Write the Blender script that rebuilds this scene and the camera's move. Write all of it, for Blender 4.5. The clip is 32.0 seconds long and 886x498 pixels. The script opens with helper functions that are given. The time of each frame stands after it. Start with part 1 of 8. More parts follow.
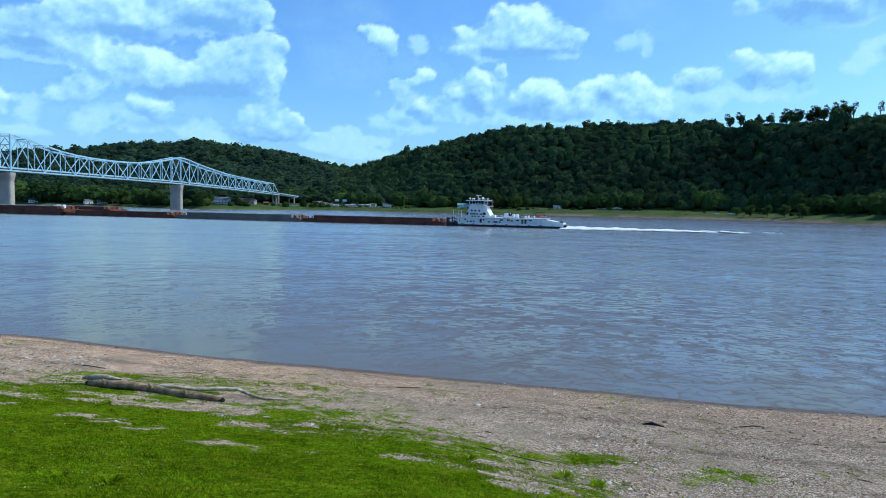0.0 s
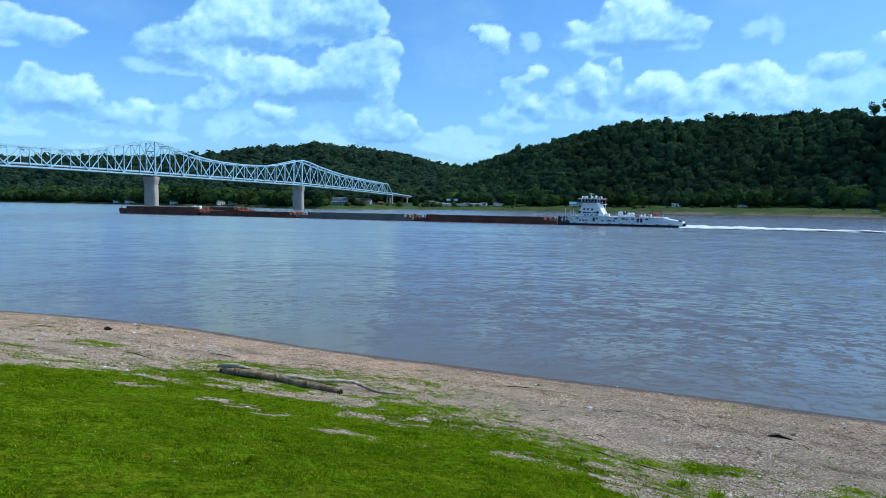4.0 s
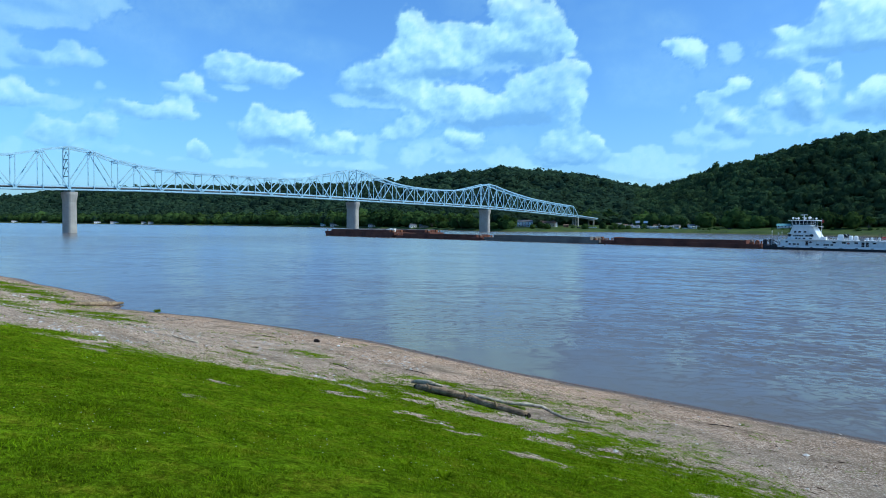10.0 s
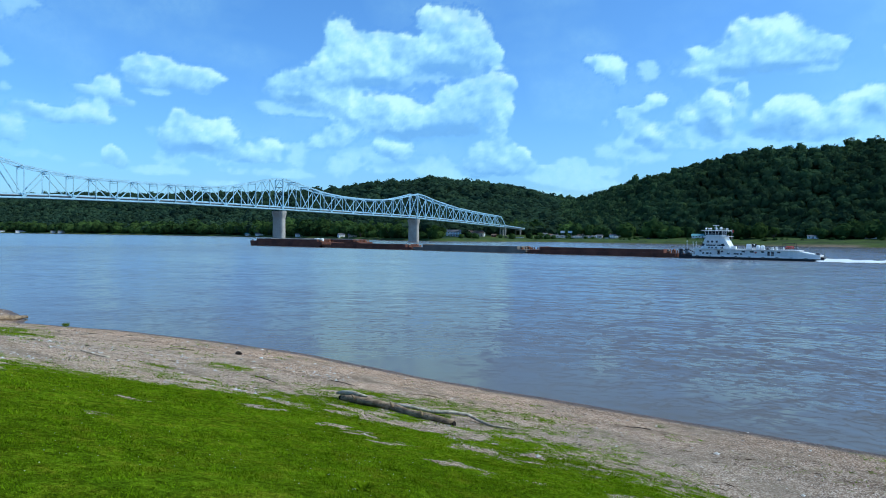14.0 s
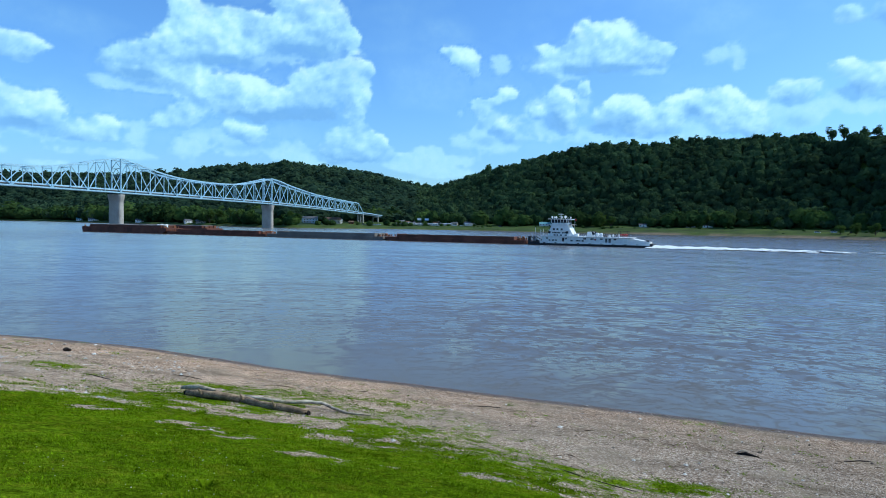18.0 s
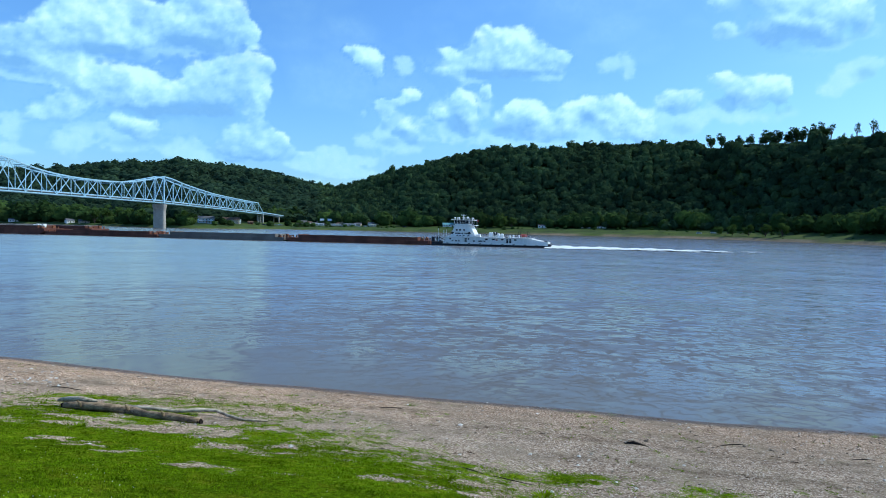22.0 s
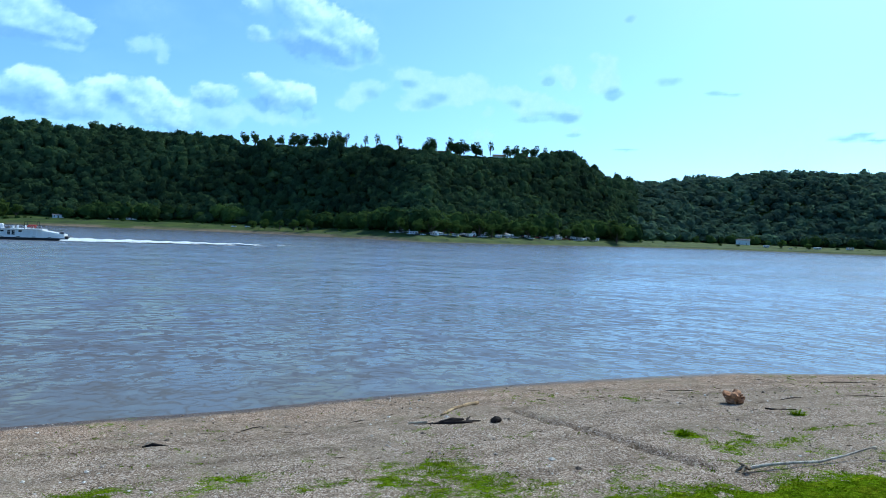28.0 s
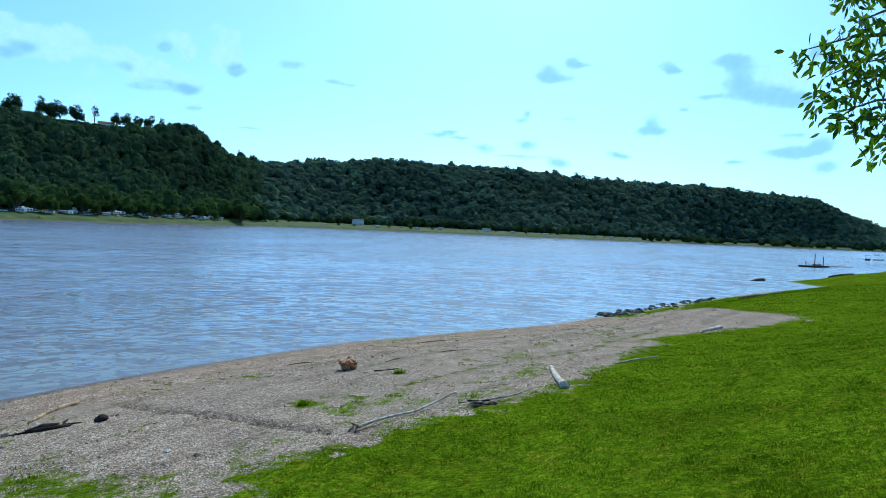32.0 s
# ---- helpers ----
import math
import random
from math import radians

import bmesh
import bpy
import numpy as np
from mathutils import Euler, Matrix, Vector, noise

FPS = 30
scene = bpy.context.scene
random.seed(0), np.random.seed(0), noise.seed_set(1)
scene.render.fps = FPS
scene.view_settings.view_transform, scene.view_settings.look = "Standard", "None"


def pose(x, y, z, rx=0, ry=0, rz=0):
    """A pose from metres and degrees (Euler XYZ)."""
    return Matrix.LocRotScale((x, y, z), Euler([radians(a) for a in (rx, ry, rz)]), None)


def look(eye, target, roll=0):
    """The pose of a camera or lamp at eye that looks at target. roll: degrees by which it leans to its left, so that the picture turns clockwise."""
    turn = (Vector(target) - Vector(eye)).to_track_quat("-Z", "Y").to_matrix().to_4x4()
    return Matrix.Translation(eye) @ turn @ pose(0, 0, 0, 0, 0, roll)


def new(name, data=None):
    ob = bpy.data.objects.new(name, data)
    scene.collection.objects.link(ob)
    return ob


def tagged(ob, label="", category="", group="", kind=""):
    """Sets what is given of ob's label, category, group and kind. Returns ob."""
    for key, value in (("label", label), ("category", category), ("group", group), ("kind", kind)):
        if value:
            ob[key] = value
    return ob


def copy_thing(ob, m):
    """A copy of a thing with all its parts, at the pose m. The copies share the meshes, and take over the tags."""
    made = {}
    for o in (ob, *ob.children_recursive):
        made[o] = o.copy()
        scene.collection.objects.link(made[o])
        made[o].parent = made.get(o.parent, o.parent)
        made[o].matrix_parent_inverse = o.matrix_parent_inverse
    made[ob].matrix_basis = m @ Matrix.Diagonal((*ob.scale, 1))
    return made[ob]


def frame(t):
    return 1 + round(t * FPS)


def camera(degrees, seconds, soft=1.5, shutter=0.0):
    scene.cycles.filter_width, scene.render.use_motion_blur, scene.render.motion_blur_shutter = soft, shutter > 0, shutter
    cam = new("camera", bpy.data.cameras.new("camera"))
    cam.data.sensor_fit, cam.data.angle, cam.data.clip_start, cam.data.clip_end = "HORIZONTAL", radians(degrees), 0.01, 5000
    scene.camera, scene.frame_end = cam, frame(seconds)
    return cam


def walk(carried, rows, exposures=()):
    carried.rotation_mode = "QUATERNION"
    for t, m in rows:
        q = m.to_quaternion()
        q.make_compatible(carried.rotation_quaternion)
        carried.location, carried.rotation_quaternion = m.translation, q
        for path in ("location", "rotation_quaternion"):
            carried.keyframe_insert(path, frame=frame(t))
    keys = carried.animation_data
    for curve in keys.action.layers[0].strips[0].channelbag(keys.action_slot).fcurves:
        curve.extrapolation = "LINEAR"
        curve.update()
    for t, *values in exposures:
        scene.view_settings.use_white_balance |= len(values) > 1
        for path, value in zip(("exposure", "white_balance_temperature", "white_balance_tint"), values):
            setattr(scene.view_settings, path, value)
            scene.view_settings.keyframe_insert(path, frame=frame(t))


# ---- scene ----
cam = camera(68.58, 32.0, soft=0.95)
# seconds, eye in metres, yaw, pitch and roll in degrees
PATH = [
    (0.0, -0.001, -0.009, 7.002, 0.03, -3.72, 1.09),
    (0.5, -0.003, -0.026, 7.009, 2.06, -3.83, 1.12),
    (1.0, -0.013, -0.043, 7.012, 3.73, -3.98, 1.02),
    (1.5, -0.032, -0.041, 7.007, 5.10, -4.03, 1.19),
    (2.0, -0.046, -0.028, 7.004, 6.39, -4.05, 1.26),
    (2.5, -0.045, -0.029, 7.008, 7.24, -4.13, 1.23),
    (3.0, -0.027, -0.063, 7.016, 7.97, -4.13, 1.14),
    (3.5, 0.002, -0.116, 7.025, 8.83, -4.06, 0.94),
    (5.5, 0.003, -0.295, 7.078, 13.31, -3.47, 0.41),
    (6.0, -0.009, -0.301, 7.077, 14.82, -3.21, 0.48),
    (6.5, -0.026, -0.314, 7.077, 16.47, -2.93, 0.43),
    (7.0, -0.042, -0.325, 7.076, 18.19, -2.67, 0.29),
    (7.5, -0.066, -0.328, 7.076, 19.85, -2.51, 0.33),
    (8.0, -0.094, -0.321, 7.075, 21.39, -2.42, 0.42),
    (8.5, -0.112, -0.317, 7.078, 22.74, -2.31, 0.45),
    (9.0, -0.125, -0.312, 7.082, 24.04, -2.23, 0.54),
    (9.5, -0.131, -0.309, 7.086, 25.15, -2.17, 0.56),
    (10.0, -0.124, -0.323, 7.090, 25.98, -2.16, 0.56),
    (10.5, -0.115, -0.352, 7.095, 26.65, -2.15, 0.58),
    (11.0, -0.107, -0.367, 7.094, 27.28, -2.18, 0.54),
    (11.5, -0.099, -0.363, 7.086, 27.89, -2.18, 0.52),
    (12.0, -0.092, -0.346, 7.079, 28.31, -2.14, 0.52),
    (12.5, -0.080, -0.311, 7.072, 26.85, -1.82, 0.61),
    (13.0, -0.067, -0.271, 7.064, 24.53, -1.48, 0.52),
    (13.5, -0.052, -0.240, 7.057, 22.26, -1.30, 0.59),
    (14.0, -0.026, -0.224, 7.052, 19.75, -1.24, 0.64),
    (14.5, -0.003, -0.211, 7.045, 17.41, -1.47, 0.85),
    (15.0, 0.007, -0.197, 7.039, 15.14, -1.71, 0.99),
    (15.5, 0.006, -0.189, 7.039, 13.15, -1.97, 1.11),
    (17.5, -0.000, -0.088, 7.008, 7.84, -2.29, 0.99),
    (18.0, 0.002, -0.086, 7.008, 7.22, -2.20, 0.99),
    (18.5, 0.012, -0.081, 7.007, 6.66, -2.18, 0.96),
    (19.0, 0.017, -0.073, 7.007, 5.96, -2.11, 0.91),
    (19.5, 0.020, -0.059, 7.004, 5.32, -2.06, 0.91),
    (20.0, 0.028, -0.047, 6.999, 4.59, -1.99, 0.92),
    (20.5, 0.039, -0.043, 7.000, 3.75, -1.90, 0.92),
    (21.0, 0.054, -0.042, 7.001, 2.91, -1.86, 0.87),
    (21.5, 0.079, -0.038, 6.997, 1.78, -1.78, 0.92),
    (22.0, 0.109, -0.032, 6.998, -1.23, -1.99, 1.11),
    (22.5, 0.136, -0.024, 7.002, -5.51, -2.15, 1.26),
    (23.0, 0.162, -0.040, 7.009, -9.93, -1.97, 1.22),
    (23.5, 0.183, -0.080, 7.019, -13.93, -1.87, 1.18),
    (24.0, 0.207, -0.103, 7.023, -17.38, -1.82, 1.34),
    (24.5, 0.245, -0.096, 7.016, -20.81, -1.86, 1.48),
    (25.0, 0.287, -0.085, 7.012, -24.21, -1.85, 1.71),
    (25.5, 0.313, -0.079, 7.012, -27.37, -1.66, 1.65),
    (27.5, 0.490, -0.145, 7.001, -38.06, -1.42, 2.29),
    (28.0, 0.501, -0.155, 7.002, -40.55, -1.39, 2.25),
    (28.5, 0.509, -0.165, 7.002, -44.16, -1.28, 2.32),
    (29.0, 0.508, -0.170, 7.000, -47.76, -1.18, 2.54),
    (29.5, 0.517, -0.178, 6.997, -51.75, -1.27, 2.56),
    (30.0, 0.551, -0.181, 6.996, -56.93, -1.38, 2.79),
    (30.5, 0.586, -0.186, 6.991, -61.46, -1.36, 3.01),
    (31.0, 0.611, -0.198, 6.985, -65.35, -1.44, 2.89),
    (31.5, 0.637, -0.204, 6.974, -69.16, -1.29, 2.74),
    (32.0, 0.653, -0.208, 6.963, -72.83, -1.78, 2.71),
]


def aim(x, y, z, yaw, pitch, roll):
    a, p = radians(yaw), radians(pitch)
    return look((x, y, z), (x - math.sin(a) * math.cos(p), y + math.cos(a) * math.cos(p), z + math.sin(p)), roll)


EXPOSURES = [(0, 0.05, 5980, -1), (7, 0.0, 5880, -2), (13, 0.0, 5720, -4), (20, 0.06, 5980, -2), (25, 0.14, 5980, -3), (28, 0.15, 5920, -4), (32, 0.13, 5750, -6)]
walk(cam, [(t, aim(*p)) for t, *p in PATH], EXPOSURES)

# ---- sky and sun ----
SUN_AZ, SUN_EL = -80.0, 48.0  # degrees, to the left of +y; above the horizon
world = bpy.data.worlds.new("sky")
scene.world = world
world.use_nodes = True
wt = world.node_tree
sky = wt.nodes.new("ShaderNodeTexSky")
sky.sky_type = "NISHITA"
sky.sun_disc = False
sky.sun_elevation = radians(SUN_EL)
sky.sun_rotation = radians(-SUN_AZ)
sky.air_density, sky.dust_density, sky.ozone_density = 1.0, 1.3, 3.0
grade = wt.nodes.new("ShaderNodeMix")
grade.data_type, grade.blend_type = "RGBA", "MULTIPLY"
grade.inputs[0].default_value = 1.0
grade.inputs[7].default_value = (0.695, 0.97, 1.32, 1)
wt.nodes["Background"].inputs["Strength"].default_value = 0.15
wt.links.new(sky.outputs[0], grade.inputs[6])
wt.links.new(grade.outputs[2], wt.nodes["Background"].inputs["Color"])
sun = new("sun", bpy.data.lights.new("sun", "SUN"))
sun.data.energy, sun.data.angle, sun.data.color = 3.5, radians(0.53), (1.0, 0.93, 0.82)
sun.matrix_world = look((0, 0, 300), (300 * math.sin(radians(SUN_AZ)), -300 * math.cos(radians(SUN_AZ)), 300 - 300 * math.tan(radians(SUN_EL))))

# ---- materials ----
class Nodes:
    """A node material with short calls."""

    def __init__(self, name):
        self.mat = bpy.data.materials.new(name)
        self.mat.use_nodes = True
        self.t = self.mat.node_tree
        self.p = self.t.nodes["Principled BSDF"]
        self.out = self.t.nodes["Material Output"]
        self.pos = self.t.nodes.new("ShaderNodeNewGeometry").outputs["Position"]
        self.p.inputs["Specular IOR Level"].default_value = 0.3

    def node(self, kind, **values):
        n = self.t.nodes.new("ShaderNode" + kind)
        for key, v in values.items():
            n.inputs[key].default_value = v
        return n

    def link(self, a, b):
        self.t.links.new(a, b)

    def scaled(self, x, y, z):
        m = self.node("Mapping")
        m.inputs["Scale"].default_value = (x, y, z)
        self.link(self.pos, m.inputs["Vector"])
        return m.outputs[0]

    def noise(self, scale, detail=4.0, rough=0.55, vec=None, distortion=0.0):
        n = self.node("TexNoise", Scale=scale, Detail=detail, Roughness=rough, Distortion=distortion)
        self.link(vec or self.pos, n.inputs["Vector"])
        return n.outputs["Fac"]

    def voronoi(self, scale, vec=None, feature="F1", colour=False):
        n = self.node("TexVoronoi", Scale=scale)
        n.feature = feature
        self.link(vec or self.pos, n.inputs["Vector"])
        return n.outputs["Color" if colour else "Distance"]

    def ramp(self, fac, *stops):
        n = self.node("ValToRGB")
        r = n.color_ramp
        while len(r.elements) < len(stops):
            r.elements.new(0.5)
        for e, (at, c) in zip(r.elements, stops):
            e.position = at
            e.color = (*c, 1) if isinstance(c, tuple) else (c, c, c, 1)
        self.link(fac, n.inputs[0])
        return n.outputs[0]

    def mix(self, fac, a, b, blend="MIX"):
        n = self.node("Mix")
        n.data_type, n.blend_type = "RGBA", blend
        for v, i in ((fac, 0), (a, 6), (b, 7)):
            if isinstance(v, (float, int)):
                n.inputs[i].default_value = v if i == 0 else (v, v, v, 1)
            elif isinstance(v, tuple):
                n.inputs[i].default_value = (*v, 1)
            else:
                self.link(v, n.inputs[i])
        return n.outputs[2]

    def math(self, op, a, b=0.0):
        n = self.node("Math")
        n.operation = op
        for v, i in ((a, 0), (b, 1)):
            if isinstance(v, (float, int)):
                n.inputs[i].default_value = v
            else:
                self.link(v, n.inputs[i])
        return n.outputs[0]

    def attr(self, name):
        n = self.t.nodes.new("ShaderNodeAttribute")
        n.attribute_name = name
        return n.outputs["Fac"]

    def random(self):
        return self.t.nodes.new("ShaderNodeObjectInfo").outputs["Random"]

    def island(self):
        return self.t.nodes.new("ShaderNodeNewGeometry").outputs["Random Per Island"]

    def bump(self, height, strength=0.3, distance=0.02):
        n = self.node("Bump", Strength=strength, Distance=distance)
        self.link(height, n.inputs["Height"])
        self.link(n.outputs[0], self.p.inputs["Normal"])

    def done(self, colour=None, rough=0.6, metal=0.0):
        if isinstance(colour, tuple):
            self.p.inputs["Base Color"].default_value = (*colour, 1)
        elif colour:
            self.link(colour, self.p.inputs["Base Color"])
        if isinstance(rough, (float, int)):
            self.p.inputs["Roughness"].default_value = rough
        else:
            self.link(rough, self.p.inputs["Roughness"])
        self.p.inputs["Metallic"].default_value = metal
        return self.mat


def worn(name, colour, dark=0.6, scale=0.6, rough=0.55, metal=0.0, stain=None):
    """A painted or raw surface with blotches, fine grain and streaks down its faces."""
    n = Nodes(name)
    if rough >= 0.8:
        n.p.inputs["Specular IOR Level"].default_value = 0.05
    second = tuple(c * dark for c in colour)
    a = n.mix(n.ramp(n.noise(scale, 5), (0.35, 0.0), (0.7, 1.0)), second, colour)
    streaks = n.ramp(n.noise(1.0, 4, vec=n.scaled(scale * 4, scale * 4, scale * 0.4)), (0.5, 0.0), (0.8, 1.0))
    a = n.mix(n.math("MULTIPLY", streaks, 0.45), a, stain or second)
    fine = n.noise(scale * 25, 3)
    a = n.mix(0.25, a, n.ramp(fine, (0.3, 0.2), (0.7, 0.9)), "OVERLAY")
    n.bump(fine, 0.15, 0.01)
    return n.done(a, rough, metal)


def timber(name, colour, crack, fine=1.0):
    """Weathered wood: blotches, long cracks that follow the log's bends, and a rough skin."""
    n = Nodes(name)
    n.p.inputs["Specular IOR Level"].default_value = 0.08
    blot = n.ramp(n.noise(3.0 * fine, 5, 0.65), (0.38, 0.45), (0.62, 1.25))
    c = n.mix(0.9, n.ramp(n.noise(1.2, 3), (0.3, tuple(0.8 * v for v in colour)), (0.7, colour)), blot, "MULTIPLY")
    lines = n.noise(1.0, 4, 0.6, vec=n.scaled(5.0 * fine, 9.0 * fine, 42.0 * fine), distortion=0.8)
    c = n.mix(n.ramp(lines, (0.52, 0.0), (0.64, 0.85)), c, crack)
    pits = n.noise(34.0 * fine, 3, 0.6)
    c = n.mix(0.35, c, n.ramp(pits, (0.3, 0.2), (0.7, 0.9)), "OVERLAY")
    n.bump(n.math("ADD", n.math("MULTIPLY", lines, -1.0), n.math("MULTIPLY", pits, 0.4)), 0.7, 0.02)
    return n.done(c, 0.92)


def leafy(name, dark, light, scale=0.35, through_part=0.35):
    n = Nodes(name)
    tone = n.mix(n.math("ADD", n.math("MULTIPLY", n.attr("tone"), 0.75), n.math("MULTIPLY", n.island(), 0.25)), dark, light)
    wide = n.ramp(n.noise(0.012, 4, 0.65), (0.36, 0.5), (0.62, 1.0))
    tone = n.mix(0.8, tone, wide, "MULTIPLY")
    blot = n.ramp(n.noise(scale * 0.6, 4, 0.65), (0.3, 0.55), (0.7, 1.0))
    c = n.mix(0.6, tone, blot, "MULTIPLY")
    n.p.inputs["Specular IOR Level"].default_value = 0.03
    n.done(c, 0.95)
    tr = n.node("BsdfTranslucent")
    n.link(c, tr.inputs["Color"])
    m = n.node("MixShader")
    m.inputs[0].default_value = through_part
    n.link(n.p.outputs[0], m.inputs[1])
    n.link(tr.outputs[0], m.inputs[2])
    n.link(m.outputs[0], n.out.inputs["Surface"])
    return n.mat


WOODS = leafy("woods_leaves", (0.042, 0.082, 0.046), (0.125, 0.2, 0.08), 0.35, 0.43)
WOODS_LEFT = leafy("upriver_woods_leaves", (0.026, 0.056, 0.04), (0.075, 0.125, 0.06), 0.25)
# distance haze mixed into the leaf colours: paler, bluer, less contrast
WOODS_FAR_HAZED = leafy("far_woods_hazed_leaves", (0.09, 0.155, 0.12), (0.165, 0.265, 0.155), 0.25, 0.55)
SHORE_LEAVES = leafy("shore_tree_leaves", (0.035, 0.072, 0.026), (0.125, 0.205, 0.052), 0.5, 0.43)
BARK = worn("bark", (0.16, 0.125, 0.095), 0.5, 2.0, 0.9)
STEEL_BLUE = worn("bridge_steel_paint", (0.38, 0.6, 0.74), 0.8, 0.25, 0.45, stain=(0.3, 0.42, 0.47))
# darker copy of the bridge paint, with deck and approach shade in its colour
STEEL_DARK = worn("dark_shaded_steel", (0.13, 0.2, 0.25), 0.7, 0.3, 0.6)
CONCRETE = worn("pier_concrete", (0.42, 0.385, 0.34), 0.78, 0.18, 0.85, stain=(0.3, 0.28, 0.25))
ROADWAY = worn("bridge_roadway_concrete", (0.32, 0.31, 0.3), 0.7, 0.4, 0.9)
RUST = worn("rusted_barge_steel", (0.16, 0.058, 0.038), 0.45, 0.22, 0.75, stain=(0.07, 0.035, 0.03))
RUST_PALE = worn("faded_barge_steel", (0.19, 0.17, 0.15), 0.6, 0.2, 0.75, stain=(0.12, 0.07, 0.05))
CARGO = worn("barge_cargo", (0.075, 0.06, 0.05), 0.5, 0.3, 0.95)
BOAT_WHITE = worn("boat_white_paint", (0.84, 0.84, 0.82), 0.88, 0.4, 0.4, stain=(0.55, 0.5, 0.42))
BOAT_DARK = worn("boat_black_hull", (0.018, 0.02, 0.03), 0.6, 0.4, 0.45)
GLASS_DARK = worn("dark_window_glass", (0.02, 0.025, 0.03), 0.7, 0.5, 0.1)
RED_PAINT = worn("red_paint", (0.42, 0.05, 0.03), 0.6, 1.0, 0.5)
ORANGE_RUST = worn("orange_rust", (0.27, 0.11, 0.06), 0.55, 0.7, 0.8)
DRIFT = timber("driftwood", (0.37, 0.26, 0.16), (0.06, 0.042, 0.03))
DRIFT_PALE = timber("bleached_driftwood", (0.58, 0.48, 0.35), (0.17, 0.13, 0.09), 1.5)
DRIFT_WHITE = timber("sun_bleached_wood", (0.66, 0.58, 0.47), (0.27, 0.21, 0.15), 1.2)
DRIFT_DARK = worn("wet_dark_driftwood", (0.045, 0.035, 0.03), 0.5, 5.0, 0.8)
DRIFT_TAN = timber("tan_driftwood", (0.52, 0.36, 0.2), (0.16, 0.09, 0.05), 1.3)
STUMP = timber("broken_stump_wood", (0.5, 0.26, 0.14), (0.09, 0.045, 0.03), 1.5)
ROCK = worn("grey_rock", (0.15, 0.14, 0.125), 0.45, 2.0, 0.9)
WALL_WHITE = worn("white_siding", (0.75, 0.75, 0.73), 0.85, 0.5, 0.6)
WALL_TAN = worn("tan_siding", (0.45, 0.38, 0.3), 0.75, 0.5, 0.7)
WALL_BLUE = worn("pale_blue_siding", (0.5, 0.62, 0.72), 0.85, 0.5, 0.6)
ROOF_GREY = worn("grey_shingle_roof", (0.16, 0.16, 0.17), 0.7, 1.0, 0.85)
ROOF_TEAL = worn("teal_metal_roof", (0.16, 0.35, 0.36), 0.8, 0.6, 0.5)
ROOF_BROWN = worn("brown_roof", (0.16, 0.11, 0.085), 0.7, 1.0, 0.85)
CAR_WHITE = worn("white_car_paint", (0.75, 0.76, 0.78), 0.95, 0.6, 0.25)
CAR_DARK = worn("dark_car_paint", (0.035, 0.04, 0.05), 0.8, 0.6, 0.25)
CAR_RED = worn("red_car_paint", (0.35, 0.03, 0.025), 0.8, 0.6, 0.25)
CAR_SILVER = worn("silver_car_paint", (0.42, 0.44, 0.47), 0.9, 0.6, 0.3)
TYRE = worn("tyre_rubber", (0.02, 0.02, 0.02), 0.7, 4.0, 0.9)


